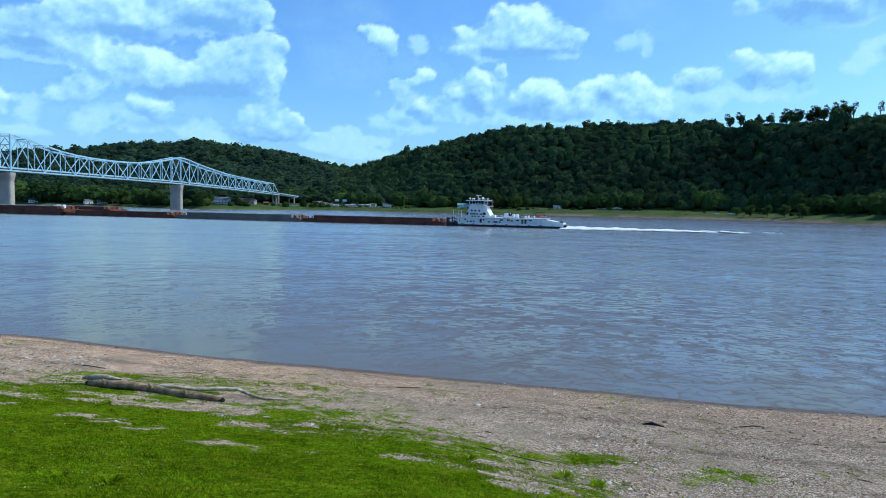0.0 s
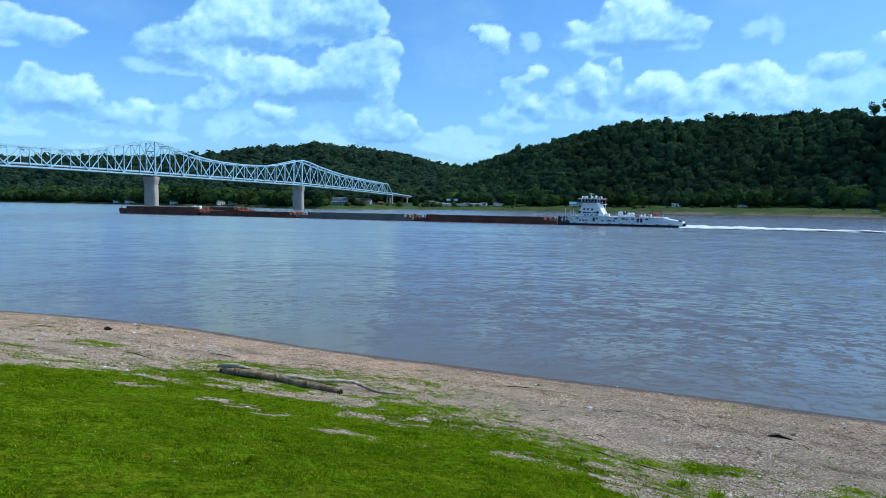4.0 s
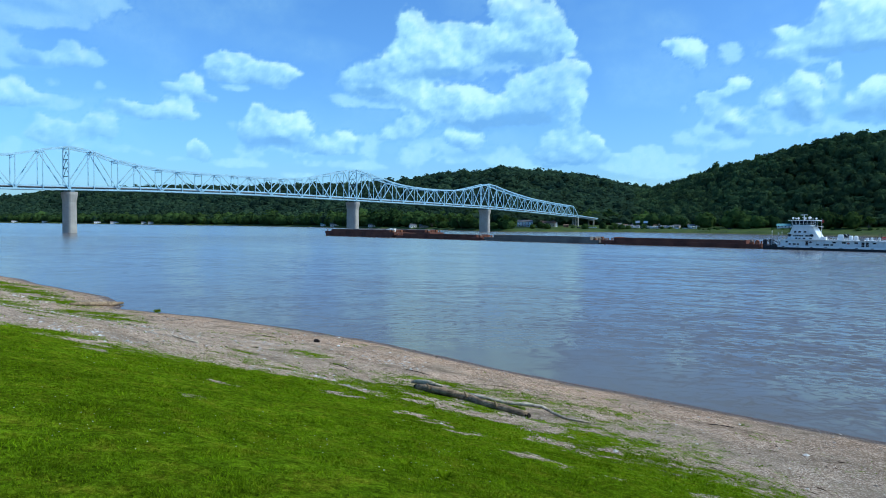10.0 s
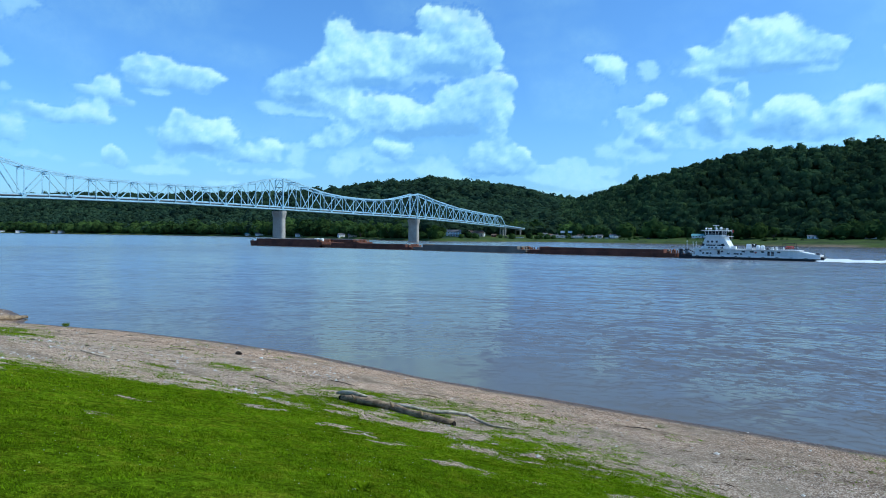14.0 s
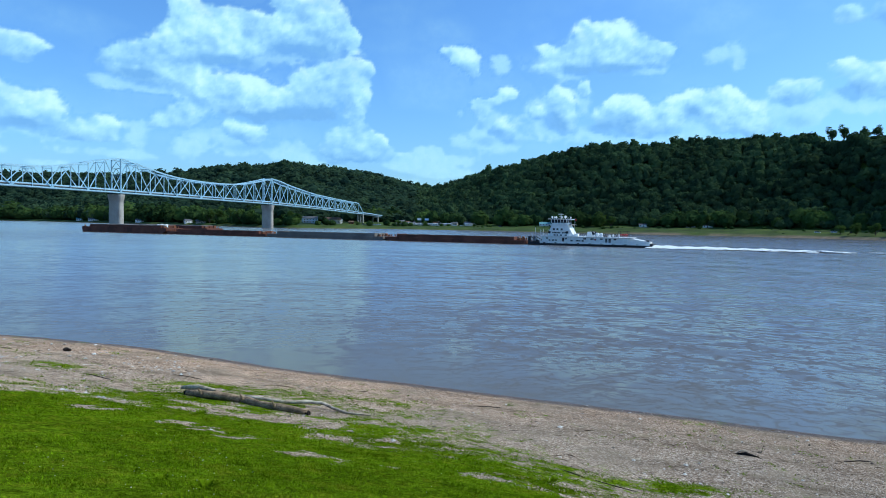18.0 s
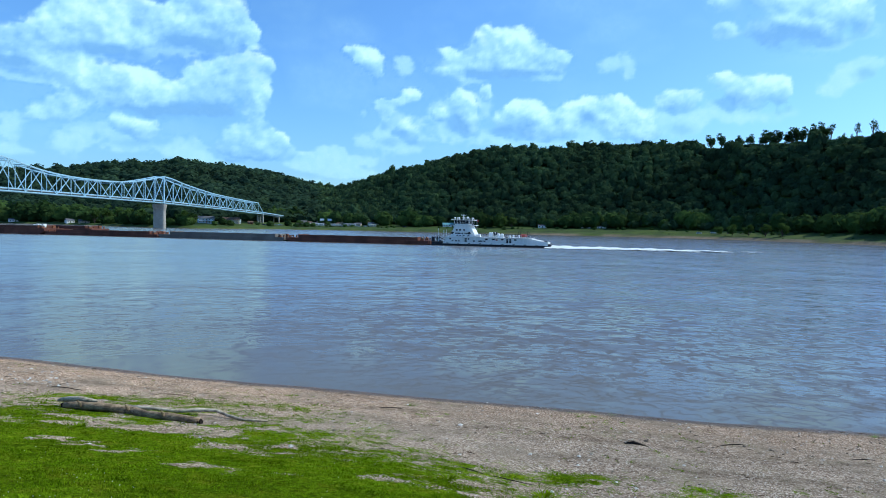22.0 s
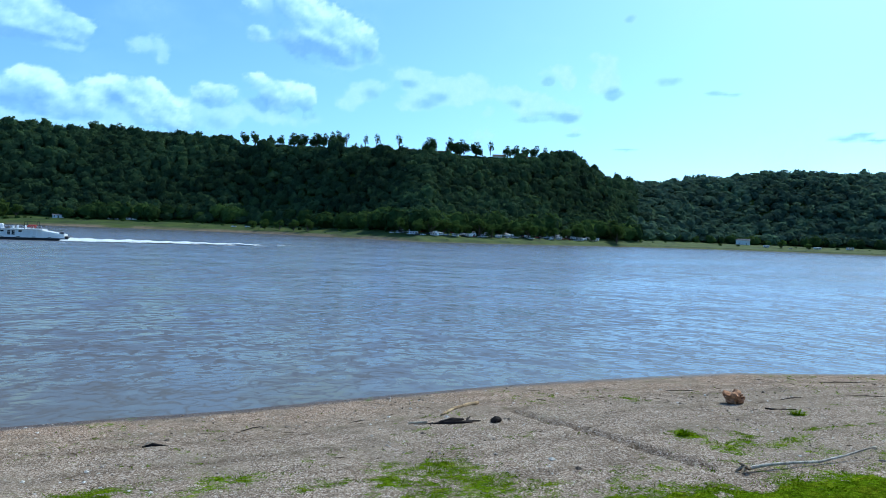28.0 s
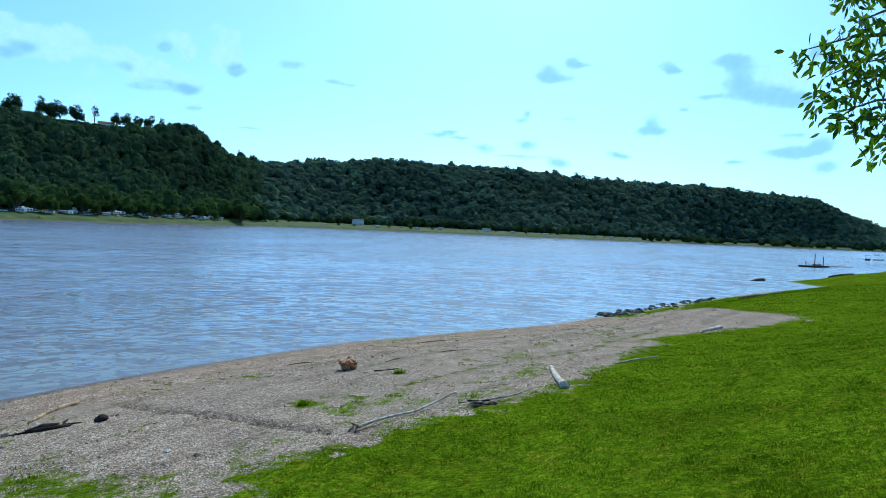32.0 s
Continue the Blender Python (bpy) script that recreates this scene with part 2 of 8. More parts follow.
def bank_material():
    n = Nodes("bank_gravel_and_lawn")
    pebble = n.voronoi(19.0, colour=True)
    small = n.voronoi(48.0, colour=True)
    tone = n.ramp(pebble, (0.15, (0.105, 0.076, 0.056)), (0.5, (0.225, 0.172, 0.13)), (0.88, (0.53, 0.45, 0.36)))
    tone2 = n.ramp(small, (0.15, (0.09, 0.065, 0.047)), (0.5, (0.22, 0.168, 0.126)), (0.88, (0.52, 0.44, 0.35)))
    gravel = n.mix(1.0, n.mix(0.5, tone, tone2), (1.17, 1.09, 1.03), "MULTIPLY")
    grit = n.voronoi(31.0, colour=True)
    gravel = n.mix(n.ramp(grit, (0.72, 0.0), (0.8, 0.9)), gravel, (0.7, 0.6, 0.5))
    gravel = n.mix(n.ramp(grit, (0.2, 0.8), (0.3, 0.0)), gravel, (0.055, 0.042, 0.034))
    gravel = n.mix(n.attr("pale"), gravel, n.mix(1.0, gravel, (1.52, 1.41, 1.3), "MULTIPLY"))
    gravel = n.mix(n.math("MULTIPLY", n.attr("strand_zone"), 0.4), gravel, n.mix(1.0, gravel, (1.1, 0.9, 0.76), "MULTIPLY"))
    sand = n.ramp(n.noise(0.32, 6, 0.65), (0.46, 0.0), (0.64, 1.0))
    gravel = n.mix(n.math("MULTIPLY", sand, 0.6), gravel, (0.285, 0.225, 0.165))
    litter = n.ramp(n.noise(1.0, 6, 0.7, vec=n.scaled(1.3, 5.0, 3.0)), (0.62, 0.0), (0.72, 1.0))
    gravel = n.mix(n.math("MULTIPLY", litter, 0.55), gravel, (0.13, 0.095, 0.07))
    strand = n.math("MULTIPLY", n.attr("strand"), n.ramp(n.noise(2.6, 6, 0.75), (0.4, 0.0), (0.62, 1.0)))
    gravel = n.mix(n.math("MULTIPLY", strand, 0.85), gravel, (0.11, 0.078, 0.052))
    patch = n.ramp(n.noise(1.1, 5, 0.7), (0.3, 0.62), (0.7, 1.08))
    gravel = n.mix(0.8, gravel, patch, "MULTIPLY")
    moss = n.ramp(n.noise(0.7, 6, 0.75), (0.58, 0.0), (0.75, 1.0))
    gravel = n.mix(n.math("MULTIPLY", moss, 0.3), gravel, (0.12, 0.14, 0.03))
    wet = n.attr("wet")
    gravel = n.mix(wet, gravel, n.mix(0.85, gravel, (0.22, 0.17, 0.14), "MULTIPLY"))
    dirt = n.ramp(n.noise(2.1, 6, 0.78), (0.3, (0.045, 0.082, 0.003)), (0.52, (0.095, 0.145, 0.005)), (0.72, (0.17, 0.17, 0.012)))
    blades = n.ramp(n.noise(38.0, 3, 0.7), (0.3, 0.35), (0.7, 1.15))
    turf = n.mix(0.8, dirt, blades, "MULTIPLY")
    turf = n.mix(0.9, turf, n.ramp(n.noise(8.0, 6, 0.8), (0.38, 0.4), (0.5, 1.15), (0.62, 2.1)), "MULTIPLY")
    turf = n.mix(0.8, turf, n.ramp(n.noise(0.35, 5, 0.65), (0.36, 0.7), (0.6, 1.12)), "MULTIPLY")
    broken = n.math("ADD", n.math("MULTIPLY", n.math("SUBTRACT", n.noise(16.0, 4, 0.7), 0.5), 1.3), n.math("MULTIPLY", n.math("SUBTRACT", n.noise(2.6, 7, 0.78), 0.5), 3.0))
    lawn = n.math("ADD", n.attr("lawn"), broken)
    cover = n.ramp(lawn, (0.52, 0.0), (0.92, 1.0))
    c = n.mix(cover, gravel, turf)
    h = n.math("ADD", n.math("MULTIPLY", n.voronoi(19.0), 0.6), n.math("MULTIPLY", n.noise(30, 4, 0.7), 0.8))
    n.bump(h, 0.85, 0.035)
    n.link(n.math("MULTIPLY", wet, 0.3), n.p.inputs["Specular IOR Level"])
    return n.done(c, n.mix(wet, 0.95, 0.5))


WAVES = (0.3, 0.12, 0.13, 0.035)  # steepness of waves, ripples and swell, and the normals' tilt to the camera's stand


def water_material():
    n = Nodes("river_water")
    far, ruffle = n.attr("far"), n.attr("ruffle")

    def vector(op, a, b=None, scale=None):
        v = n.node("VectorMath")
        v.operation = op
        n.link(a, v.inputs[0])
        if isinstance(b, tuple):
            v.inputs[1].default_value = b
        elif b:
            n.link(b, v.inputs[1])
        if isinstance(scale, float):
            v.inputs["Scale"].default_value = scale
        elif scale:
            n.link(scale, v.inputs["Scale"])
        return v.outputs[0]

    def curved(x, y):
        """Places counted by bearing round the camera's stand at the origin and outwards from it."""
        v = n.node("CombineXYZ")
        n.link(n.math("MULTIPLY", n.attr("sweep"), x), v.inputs[0])
        n.link(n.math("MULTIPLY", n.attr("out"), y), v.inputs[1])
        return v.outputs[0]

    def slopes(x, y, detail, rough, bend, steep):
        """The tilt of waves about 1/x by 1/y metres in size."""
        f = n.noise(1.0, detail, rough, vec=curved(x, y), distortion=bend)
        return n.math("MULTIPLY", n.math("SUBTRACT", f, 0.5), steep)

    def crests(x, y, detail, rough, bend, sharp):
        """Long narrow wave fronts: 1 on them, 0 between."""
        f = n.noise(1.0, detail, rough, vec=curved(x, y), distortion=bend)
        return n.math("POWER", n.math("MAXIMUM", n.math("SUBTRACT", 1.0, n.math("ABSOLUTE", n.math("MULTIPLY", n.math("SUBTRACT", f, 0.5), 17.0))), 0.0), sharp)

    # fronts tilted to the camera's stand and backs cut, so reflections clear the bluff
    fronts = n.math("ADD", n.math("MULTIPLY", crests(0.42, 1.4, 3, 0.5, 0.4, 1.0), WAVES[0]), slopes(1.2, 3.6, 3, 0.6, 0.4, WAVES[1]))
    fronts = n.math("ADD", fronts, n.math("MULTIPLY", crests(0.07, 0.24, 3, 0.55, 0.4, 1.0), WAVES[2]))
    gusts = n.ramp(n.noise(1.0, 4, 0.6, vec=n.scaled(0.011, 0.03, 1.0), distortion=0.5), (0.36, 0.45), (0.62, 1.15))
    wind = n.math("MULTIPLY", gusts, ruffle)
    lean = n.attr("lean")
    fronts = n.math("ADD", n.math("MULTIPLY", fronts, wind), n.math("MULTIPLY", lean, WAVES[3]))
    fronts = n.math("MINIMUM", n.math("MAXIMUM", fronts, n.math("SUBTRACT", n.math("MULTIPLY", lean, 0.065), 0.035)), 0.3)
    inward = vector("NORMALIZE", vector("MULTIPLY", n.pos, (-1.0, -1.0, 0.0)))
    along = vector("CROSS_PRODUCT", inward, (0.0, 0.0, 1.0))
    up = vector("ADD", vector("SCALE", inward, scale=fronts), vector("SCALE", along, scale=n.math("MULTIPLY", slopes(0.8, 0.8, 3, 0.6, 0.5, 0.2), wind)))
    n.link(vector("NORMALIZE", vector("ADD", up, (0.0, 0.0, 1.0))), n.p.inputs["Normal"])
    n.p.inputs["IOR"].default_value = 1.33
    n.p.inputs["Specular IOR Level"].default_value = 0.5
    mud = n.mix(n.noise(0.03, 3), (0.119, 0.11, 0.109), (0.139, 0.127, 0.12))
    mud = n.mix(n.attr("silt"), mud, (0.13, 0.115, 0.09))
    return n.done(mud, n.math("ADD", 0.11, n.math("MULTIPLY", far, 0.06)))


def field_material():
    n = Nodes("far_bank_grass")
    c = n.ramp(n.noise(0.06, 5, 0.6), (0.32, (0.024, 0.045, 0.005)), (0.55, (0.052, 0.088, 0.007)), (0.75, (0.1, 0.115, 0.014)))
    sandy = n.attr("sand")
    c = n.mix(sandy, c, n.ramp(n.noise(0.2, 4), (0.3, (0.13, 0.1, 0.06)), (0.7, (0.26, 0.2, 0.13))))
    c = n.mix(0.5, c, n.ramp(n.noise(0.9, 3, 0.7), (0.3, 0.3), (0.7, 1.0)), "MULTIPLY")
    return n.done(c, 0.95)


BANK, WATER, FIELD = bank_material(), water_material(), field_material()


# ---- mesh helpers ----
def big_mesh(name, verts, faces, mat, smooth_shading=True):
    """A mesh from arrays: verts (n, 3), faces (m, 3 or 4)."""
    me = bpy.data.meshes.new(name)
    verts, faces = np.asarray(verts, np.float32), np.asarray(faces, np.int32)
    k = faces.shape[1]
    me.vertices.add(len(verts))
    me.vertices.foreach_set("co", verts.ravel())
    me.loops.add(faces.size)
    me.loops.foreach_set("vertex_index", faces.ravel())
    me.polygons.add(len(faces))
    me.polygons.foreach_set("loop_start", np.arange(len(faces), dtype=np.int32) * k)
    me.polygons.foreach_set("use_smooth", np.full(len(faces), smooth_shading))
    me.materials.append(mat)
    me.update(calc_edges=True)
    return me


def give(me, name, values):
    me.attributes.new(name, "FLOAT", "POINT").data.foreach_set("value", np.asarray(values, np.float32))


def child(name, me, parent, label=""):
    ob = new(name, me)
    ob.parent = parent
    return tagged(ob, label)


def part(name, bm, material, parent, label="", round_shading=False):
    me = bpy.data.meshes.new(name)
    bm.to_mesh(me)
    bm.free()
    me.materials.append(material)
    if round_shading:
        me.polygons.foreach_set("use_smooth", [True] * len(me.polygons))
    return child(name, me, parent, label)


def thing(name, m, label, category, group="", kind=""):
    ob = new(name)
    ob.matrix_basis = m
    return tagged(ob, label, category, group, kind)


def slab(bm, x0, x1, y0, y1, z0, z1, bevel=0.0, taper=0.0):
    """A box between two corners; taper draws its top in."""
    t = taper
    v = [bm.verts.new(p) for p in ((x0, y0, z0), (x1, y0, z0), (x1, y1, z0), (x0, y1, z0),
                                   (x0 + t, y0 + t, z1), (x1 - t, y0 + t, z1), (x1 - t, y1 - t, z1), (x0 + t, y1 - t, z1))]
    fs = [bm.faces.new([v[i] for i in q]) for q in ((3, 2, 1, 0), (4, 5, 6, 7), (0, 1, 5, 4), (1, 2, 6, 5), (2, 3, 7, 6), (3, 0, 4, 7))]
    if bevel:
        edges = list({e for f in fs for e in f.edges})
        bmesh.ops.bevel(bm, geom=edges, offset=bevel, segments=1, affect="EDGES")
    return bm


def strut(bm, p, q, w, h, up=(0, 0, 1)):
    """A bar of w by h from p to q."""
    p, q = Vector(p), Vector(q)
    d = (q - p).normalized()
    side = d.cross(Vector(up))
    if side.length < 1e-4:
        side = d.cross(Vector((1, 0, 0)))
    side.normalize()
    top = side.cross(d)
    v = [bm.verts.new(e + side * (a * w / 2) + top * (b * h / 2)) for e in (p, q) for a, b in ((-1, -1), (1, -1), (1, 1), (-1, 1))]
    for f in ((0, 1, 2, 3), (7, 6, 5, 4), (0, 4, 5, 1), (1, 5, 6, 2), (2, 6, 7, 3), (3, 7, 4, 0)):
        bm.faces.new([v[i] for i in f])
    return bm


def tube(bm, points, radii, sides=8, rough=0.0, seed=0):
    """A bent round bar through points."""
    rnd = random.Random(seed)
    rings = []
    for i, (p, r) in enumerate(zip(points, radii)):
        p = Vector(p)
        d = (Vector(points[min(i + 1, len(points) - 1)]) - Vector(points[max(i - 1, 0)])).normalized()
        a = d.cross(Vector((0, 0, 1)))
        if a.length < 1e-3:
            a = d.cross(Vector((1, 0, 0)))
        a.normalize()
        b = a.cross(d)
        rings.append([bm.verts.new(p + (a * math.cos(t) + b * math.sin(t)) * r * (1 + rough * rnd.uniform(-1, 1)))
                      for t in (2 * math.pi * k / sides for k in range(sides))])
    for u, v in zip(rings[:-1], rings[1:]):
        for k in range(sides):
            bm.faces.new((u[k], u[(k + 1) % sides], v[(k + 1) % sides], v[k]))
    bm.faces.new(rings[0][::-1])
    bm.faces.new(rings[-1])
    return bm


def lattice(ix, iy, seed):
    h = (ix * 374761393 + iy * 668265263 + seed * 69069) & 0x7FFFFFFF
    h = ((h ^ (h >> 13)) * 1274126177) & 0x7FFFFFFF
    return ((h ^ (h >> 16)) & 0xFFFF) / 65535.0


def fbm(x, y, scale, octaves=4, seed=1, gain=0.5):
    """Value noise in 0..1 over arrays."""
    total, amp, top = 0.0, 1.0, 0.0
    x, y = np.asarray(x, float) * scale, np.asarray(y, float) * scale
    for k in range(octaves):
        ix, iy = np.floor(x).astype(np.int64), np.floor(y).astype(np.int64)
        fx, fy = x - ix, y - iy
        fx, fy = fx * fx * (3 - 2 * fx), fy * fy * (3 - 2 * fy)
        a, b = lattice(ix, iy, seed + k), lattice(ix + 1, iy, seed + k)
        c, d = lattice(ix, iy + 1, seed + k), lattice(ix + 1, iy + 1, seed + k)
        total = total + amp * ((a * (1 - fx) + b * fx) * (1 - fy) + (c * (1 - fx) + d * fx) * fy)
        top += amp
        amp *= gain
        x, y = x * 2.03 + 17.1, y * 2.03 + 5.3
    return total / top
# ---- the near bank: its shape ----
SHORE = np.array([(-460, 215), (-260, 122), (-140, 70), (-113.5, 58.3), (-105, 55.9), (-90, 49.7), (-81, 48), (-73, 45.1), (-62, 42.3), (-55, 40.5), (-49.8, 37.9), (-46.5, 35.4),
                  (-43, 35.4), (-37.4, 35.5), (-27.2, 34.1), (-22.5, 33.3), (-17.6, 31.8), (-11.5, 29.5), (-5.4, 27.8), (0, 26.3),
                  (4.9, 25.1), (10.7, 23.3), (15.4, 22.5), (22.6, 20.8), (28, 19), (35, 16.4), (42, 12.2), (51, 6.2), (57, 3.8),
                  (69, -1.5), (81, -6.5), (100, -15), (113, -22), (124, -30), (138, -26), (160, -37), (182, -49), (248, -77), (460, -160)], float)


def shore_distance(x, y):
    """Metres inland from the near waterline (negative over the water)."""
    p = np.stack([np.asarray(x, float), np.asarray(y, float)], -1)
    best = np.full(p.shape[:-1], 1e9)
    side = np.ones_like(best)
    for a, b in zip(SHORE[:-1], SHORE[1:]):
        d = b - a
        u = np.clip(((p - a) @ d) / (d @ d), 0, 1)
        e = np.linalg.norm(p - (a + u[..., None] * d), axis=-1)
        turn = d[0] * (p[..., 1] - a[1]) - d[1] * (p[..., 0] - a[0])
        near = e < best - 1e-9
        best = np.where(near, e, best)
        side = np.where(near, np.where(turn > 0, -1.0, 1.0), side)
    return best * side


def smooth(a, b, v):
    u = np.clip((np.asarray(v, float) - a) / (b - a), 0, 1)
    return u * u * (3 - 2 * u)


def bank_height(x, y):
    x, y = np.asarray(x, float), np.asarray(y, float)
    s = shore_distance(x, y)
    t = np.maximum(s, 0)
    flat = 6 + 11 * smooth(-2, 14, x)
    z = 0.115 * t + 0.5 * (np.clip(t, flat, flat + 6) - flat) ** 2 * 0.155 / 6 + np.maximum(0, t - flat - 6) * 0.155
    z = np.where(z < 4.6, z, 5.4 - 0.8 * np.exp(-(z - 4.6) / 0.8))
    steep = 0.12 * np.minimum(t, 4) + 3.7 * (1 - np.exp(-np.maximum(t - 4, 0) / 11.0))
    w = smooth(38, 75, x)
    z = z * (1 - w) + steep * w
    return np.where(s < 0, np.maximum(0.12 * s, -2.5), z)


LAWN_EDGE = np.array([(-400, -60), (-60, 0), (-30, 7), (-20.5, 11), (-19.3, 14), (-15, 14.6), (-13.6, 16.6), (-12, 18.6), (-8.9, 18.9), (-5, 17.6), (-2.8, 16.6), (-0.6, 16.2), (0.4, 14.6), (1.1, 11.9),
                      (3.8, 11.8), (7.5, 10), (10.9, 8.3), (13.6, 6.8), (15, 6), (18.4, 4.4), (20.6, 2.6), (23, 1.9), (27.3, 0.8),
                      (37.5, -0.8), (42.3, -4), (47.9, -9.6), (50.4, -10.8), (56, -7.5), (66, -4), (80, -7.2), (113, -22.5),
                      (124, -30.5), (138, -26.5), (182, -49.5), (260, -80), (460, -162)], float)
TUFTS = []


def tuft(x, y, wide, deep, thick):
    """A patch of grass on the gravel: its middle, half sizes and how thick it grows."""
    TUFTS.append((x, y, wide, deep, thick))


# upriver
tuft(-23, 27, 3.5, 0.8, 0.46)
tuft(-29, 27, 2.6, 0.9, 0.45)
tuft(-26, 24, 2.2, 0.7, 0.42)
tuft(-68, 36.5, 9, 2.5, 0.65)
tuft(-56, 33.5, 6, 1.5, 0.5)
tuft(-44, 33.5, 3, 0.8, 0.5)
tuft(-32, 23, 4, 2, 0.6)
tuft(-41.5, 27.8, 5, 2.2, 0.75)
tuft(-35, 25, 3, 1.2, 0.7)
tuft(-51, 29, 7, 2.5, 0.8)
tuft(-25.4, 15.2, 2.5, 0.6, 0.6)
tuft(-25.3, 28, 1.5, 0.8, 0.5)
tuft(-76, 40.6, 9, 2.0, 1.25)
tuft(-66, 37.8, 7, 2.0, 1.25)
tuft(-59, 35.8, 5, 1.5, 1.2)
tuft(-52, 33.4, 4.5, 1.5, 1.2)
tuft(-42, 29.4, 4, 1.5, 1.2)
tuft(-36, 27.2, 2.6, 1.1, 1.05)
tuft(-29.4, 17.1, 3.5, 0.8, 0.85)
tuft(-27, 29.6, 0.8, 0.4, 0.9)
# round the long log
tuft(-19.6, 20.3, 1.1, 0.6, 0.95)
tuft(-17, 19.2, 1.0, 0.5, 0.9)
tuft(-18.8, 24.7, 1.8, 0.9, 0.95)
tuft(-16, 22.7, 1.2, 0.5, 0.8)
tuft(-13, 19.5, 1.6, 0.7, 0.85)
tuft(-15, 18, 4.5, 3.6, 0.62)
tuft(-9, 18.6, 6.5, 4.2, 1)
tuft(-5, 17.4, 4.5, 3.4, 0.9)
tuft(-2.6, 14.6, 3.4, 2.6, 0.95)
tuft(-5, 15.5, 3, 2.5, 1)
tuft(-13.4, 20.4, 1.6, 1.2, 0.8)
tuft(-11.8, 22.9, 2.0, 1.1, 0.82)
tuft(-8.6, 22.2, 3.2, 1.3, 0.85)
tuft(-5, 22.6, 2.2, 0.8, 0.75)
tuft(-9.2, 20.6, 3.4, 1.3, 0.9)
tuft(-19, 23.6, 3, 1.2, 0.5)
tuft(-18.7, 19.7, 1.4, 0.7, 0.62)
tuft(-16.5, 18.9, 1.2, 0.6, 0.55)
tuft(-19.3, 24.6, 2, 0.8, 0.6)
# before the lawn
tuft(0.2, 14, 2.8, 1.8, 0.8)
tuft(3.9, 14.6, 1.5, 0.8, 0.85)
tuft(6.4, 13.9, 1.7, 0.9, 0.75)
tuft(8.8, 11.6, 1.9, 1.2, 0.88)
tuft(10.4, 11.4, 2, 1.6, 0.85)
tuft(10.4, 9.7, 2.2, 1.4, 0.95)
tuft(12.67, 11.06, 0.9, 0.5, 0.5)
tuft(13.4, 8.3, 1.2, 0.8, 0.66)
tuft(15, 7.3, 1.2, 0.8, 0.6)
tuft(3.2, 19.3, 1.2, 0.5, 0.4)
# below the bleached branches
tuft(18.4, 9.4, 0.8, 0.6, 0.8)
tuft(19.3, 8.5, 1.6, 1.3, 0.72)
tuft(19.5, 7.3, 1.8, 0.8, 0.66)
tuft(17.6, 7.7, 1.2, 0.7, 0.6)
tuft(18.6, 6, 1.6, 0.6, 0.62)
tuft(20.4, 4.4, 1.4, 1, 0.66)
tuft(23.9, 4.8, 1.7, 0.7, 0.62)
tuft(25, 3.7, 2, 0.7, 0.6)
tuft(29.2, 5.05, 2.4, 0.9, 0.62)
tuft(31.4, 6.9, 2.2, 0.7, 0.5)
tuft(23.2, 14.85, 1, 1.5, 0.52)
tuft(24.06, 8.5, 0.5, 0.5, 0.75)
tuft(21.8, 6, 1.4, 0.6, 0.45)
tuft(37, 1.5, 4, 0.9, 0.52)
tuft(34, 4.5, 2.5, 0.7, 0.48)
# downriver
tuft(43, 1.5, 6, 1.3, 0.46)
tuft(61, 1, 4, 1.4, 0.95)
tuft(68, -2.2, 5, 1.5, 1)
tuft(76, -5.6, 6, 1.6, 1)
tuft(86, -10, 6, 1.8, 1)
for k in range(14):  # weeds behind the riprap
    tuft(58.2 + 2.1 * k, 1.6 - 0.87 * k, 2.0, 1.7, 1.2)
BARE = [(-10.1, 14.0, 1.1, 0.6), (-11.2, 16.5, 0.6, 0.5), (-7.5, 13.0, 0.8, 0.5), (-6.7, 12.6, 0.8, 0.4), (-5.5, 11.9, 1.0, 0.5), (-4.6, 14.3, 0.9, 0.5), (-3.8, 10.9, 0.7, 0.35), (-2.5, 10.4, 0.8, 0.35), (-0.4, 11.2, 0.9, 0.6),
        (-8.3, 16.8, 1.2, 0.35), (-6.8, 17.1, 1.2, 0.4), (-5.3, 16.8, 0.6, 0.9), (-9.1, 8.05, 0.5, 0.25), (-10.9, 10.6, 0.5, 0.3)]
WRACK = np.array([(21.5, 7.4), (25.5, 5.9), (27.3, 4.8), (28.8, 3.45), (31.8, 2.1), (35.3, 1.1), (39.0, 0.1), (44.0, -1.6)])
RILL = np.array([(17.6, 15.6), (17.4, 14.6), (16.86, 12.03), (16.4, 10.6), (16.03, 9.53), (15.59, 8.2), (15.32, 7.1)])


def rill_distance(x, y):
    """Metres from the small washed-out channel across the gravel."""
    wob = (fbm(x, y, 1.6, 3, 29) - 0.5) * 0.5
    return np.where((y > 7.0) & (y < 15.7), np.abs(x + wob - np.interp(y, RILL[::-1, 1], RILL[::-1, 0])), 9.0)


def wrack_distance(x, y):
    """Metres from the line of weeds and drift above the beach."""
    wob = (fbm(x, y, 0.9, 3, 27) - 0.5) * 0.5
    return np.where((x > 21.5) & (x < 44.0), np.abs(y + wob - np.interp(x, WRACK[:, 0], WRACK[:, 1])), 9.0)


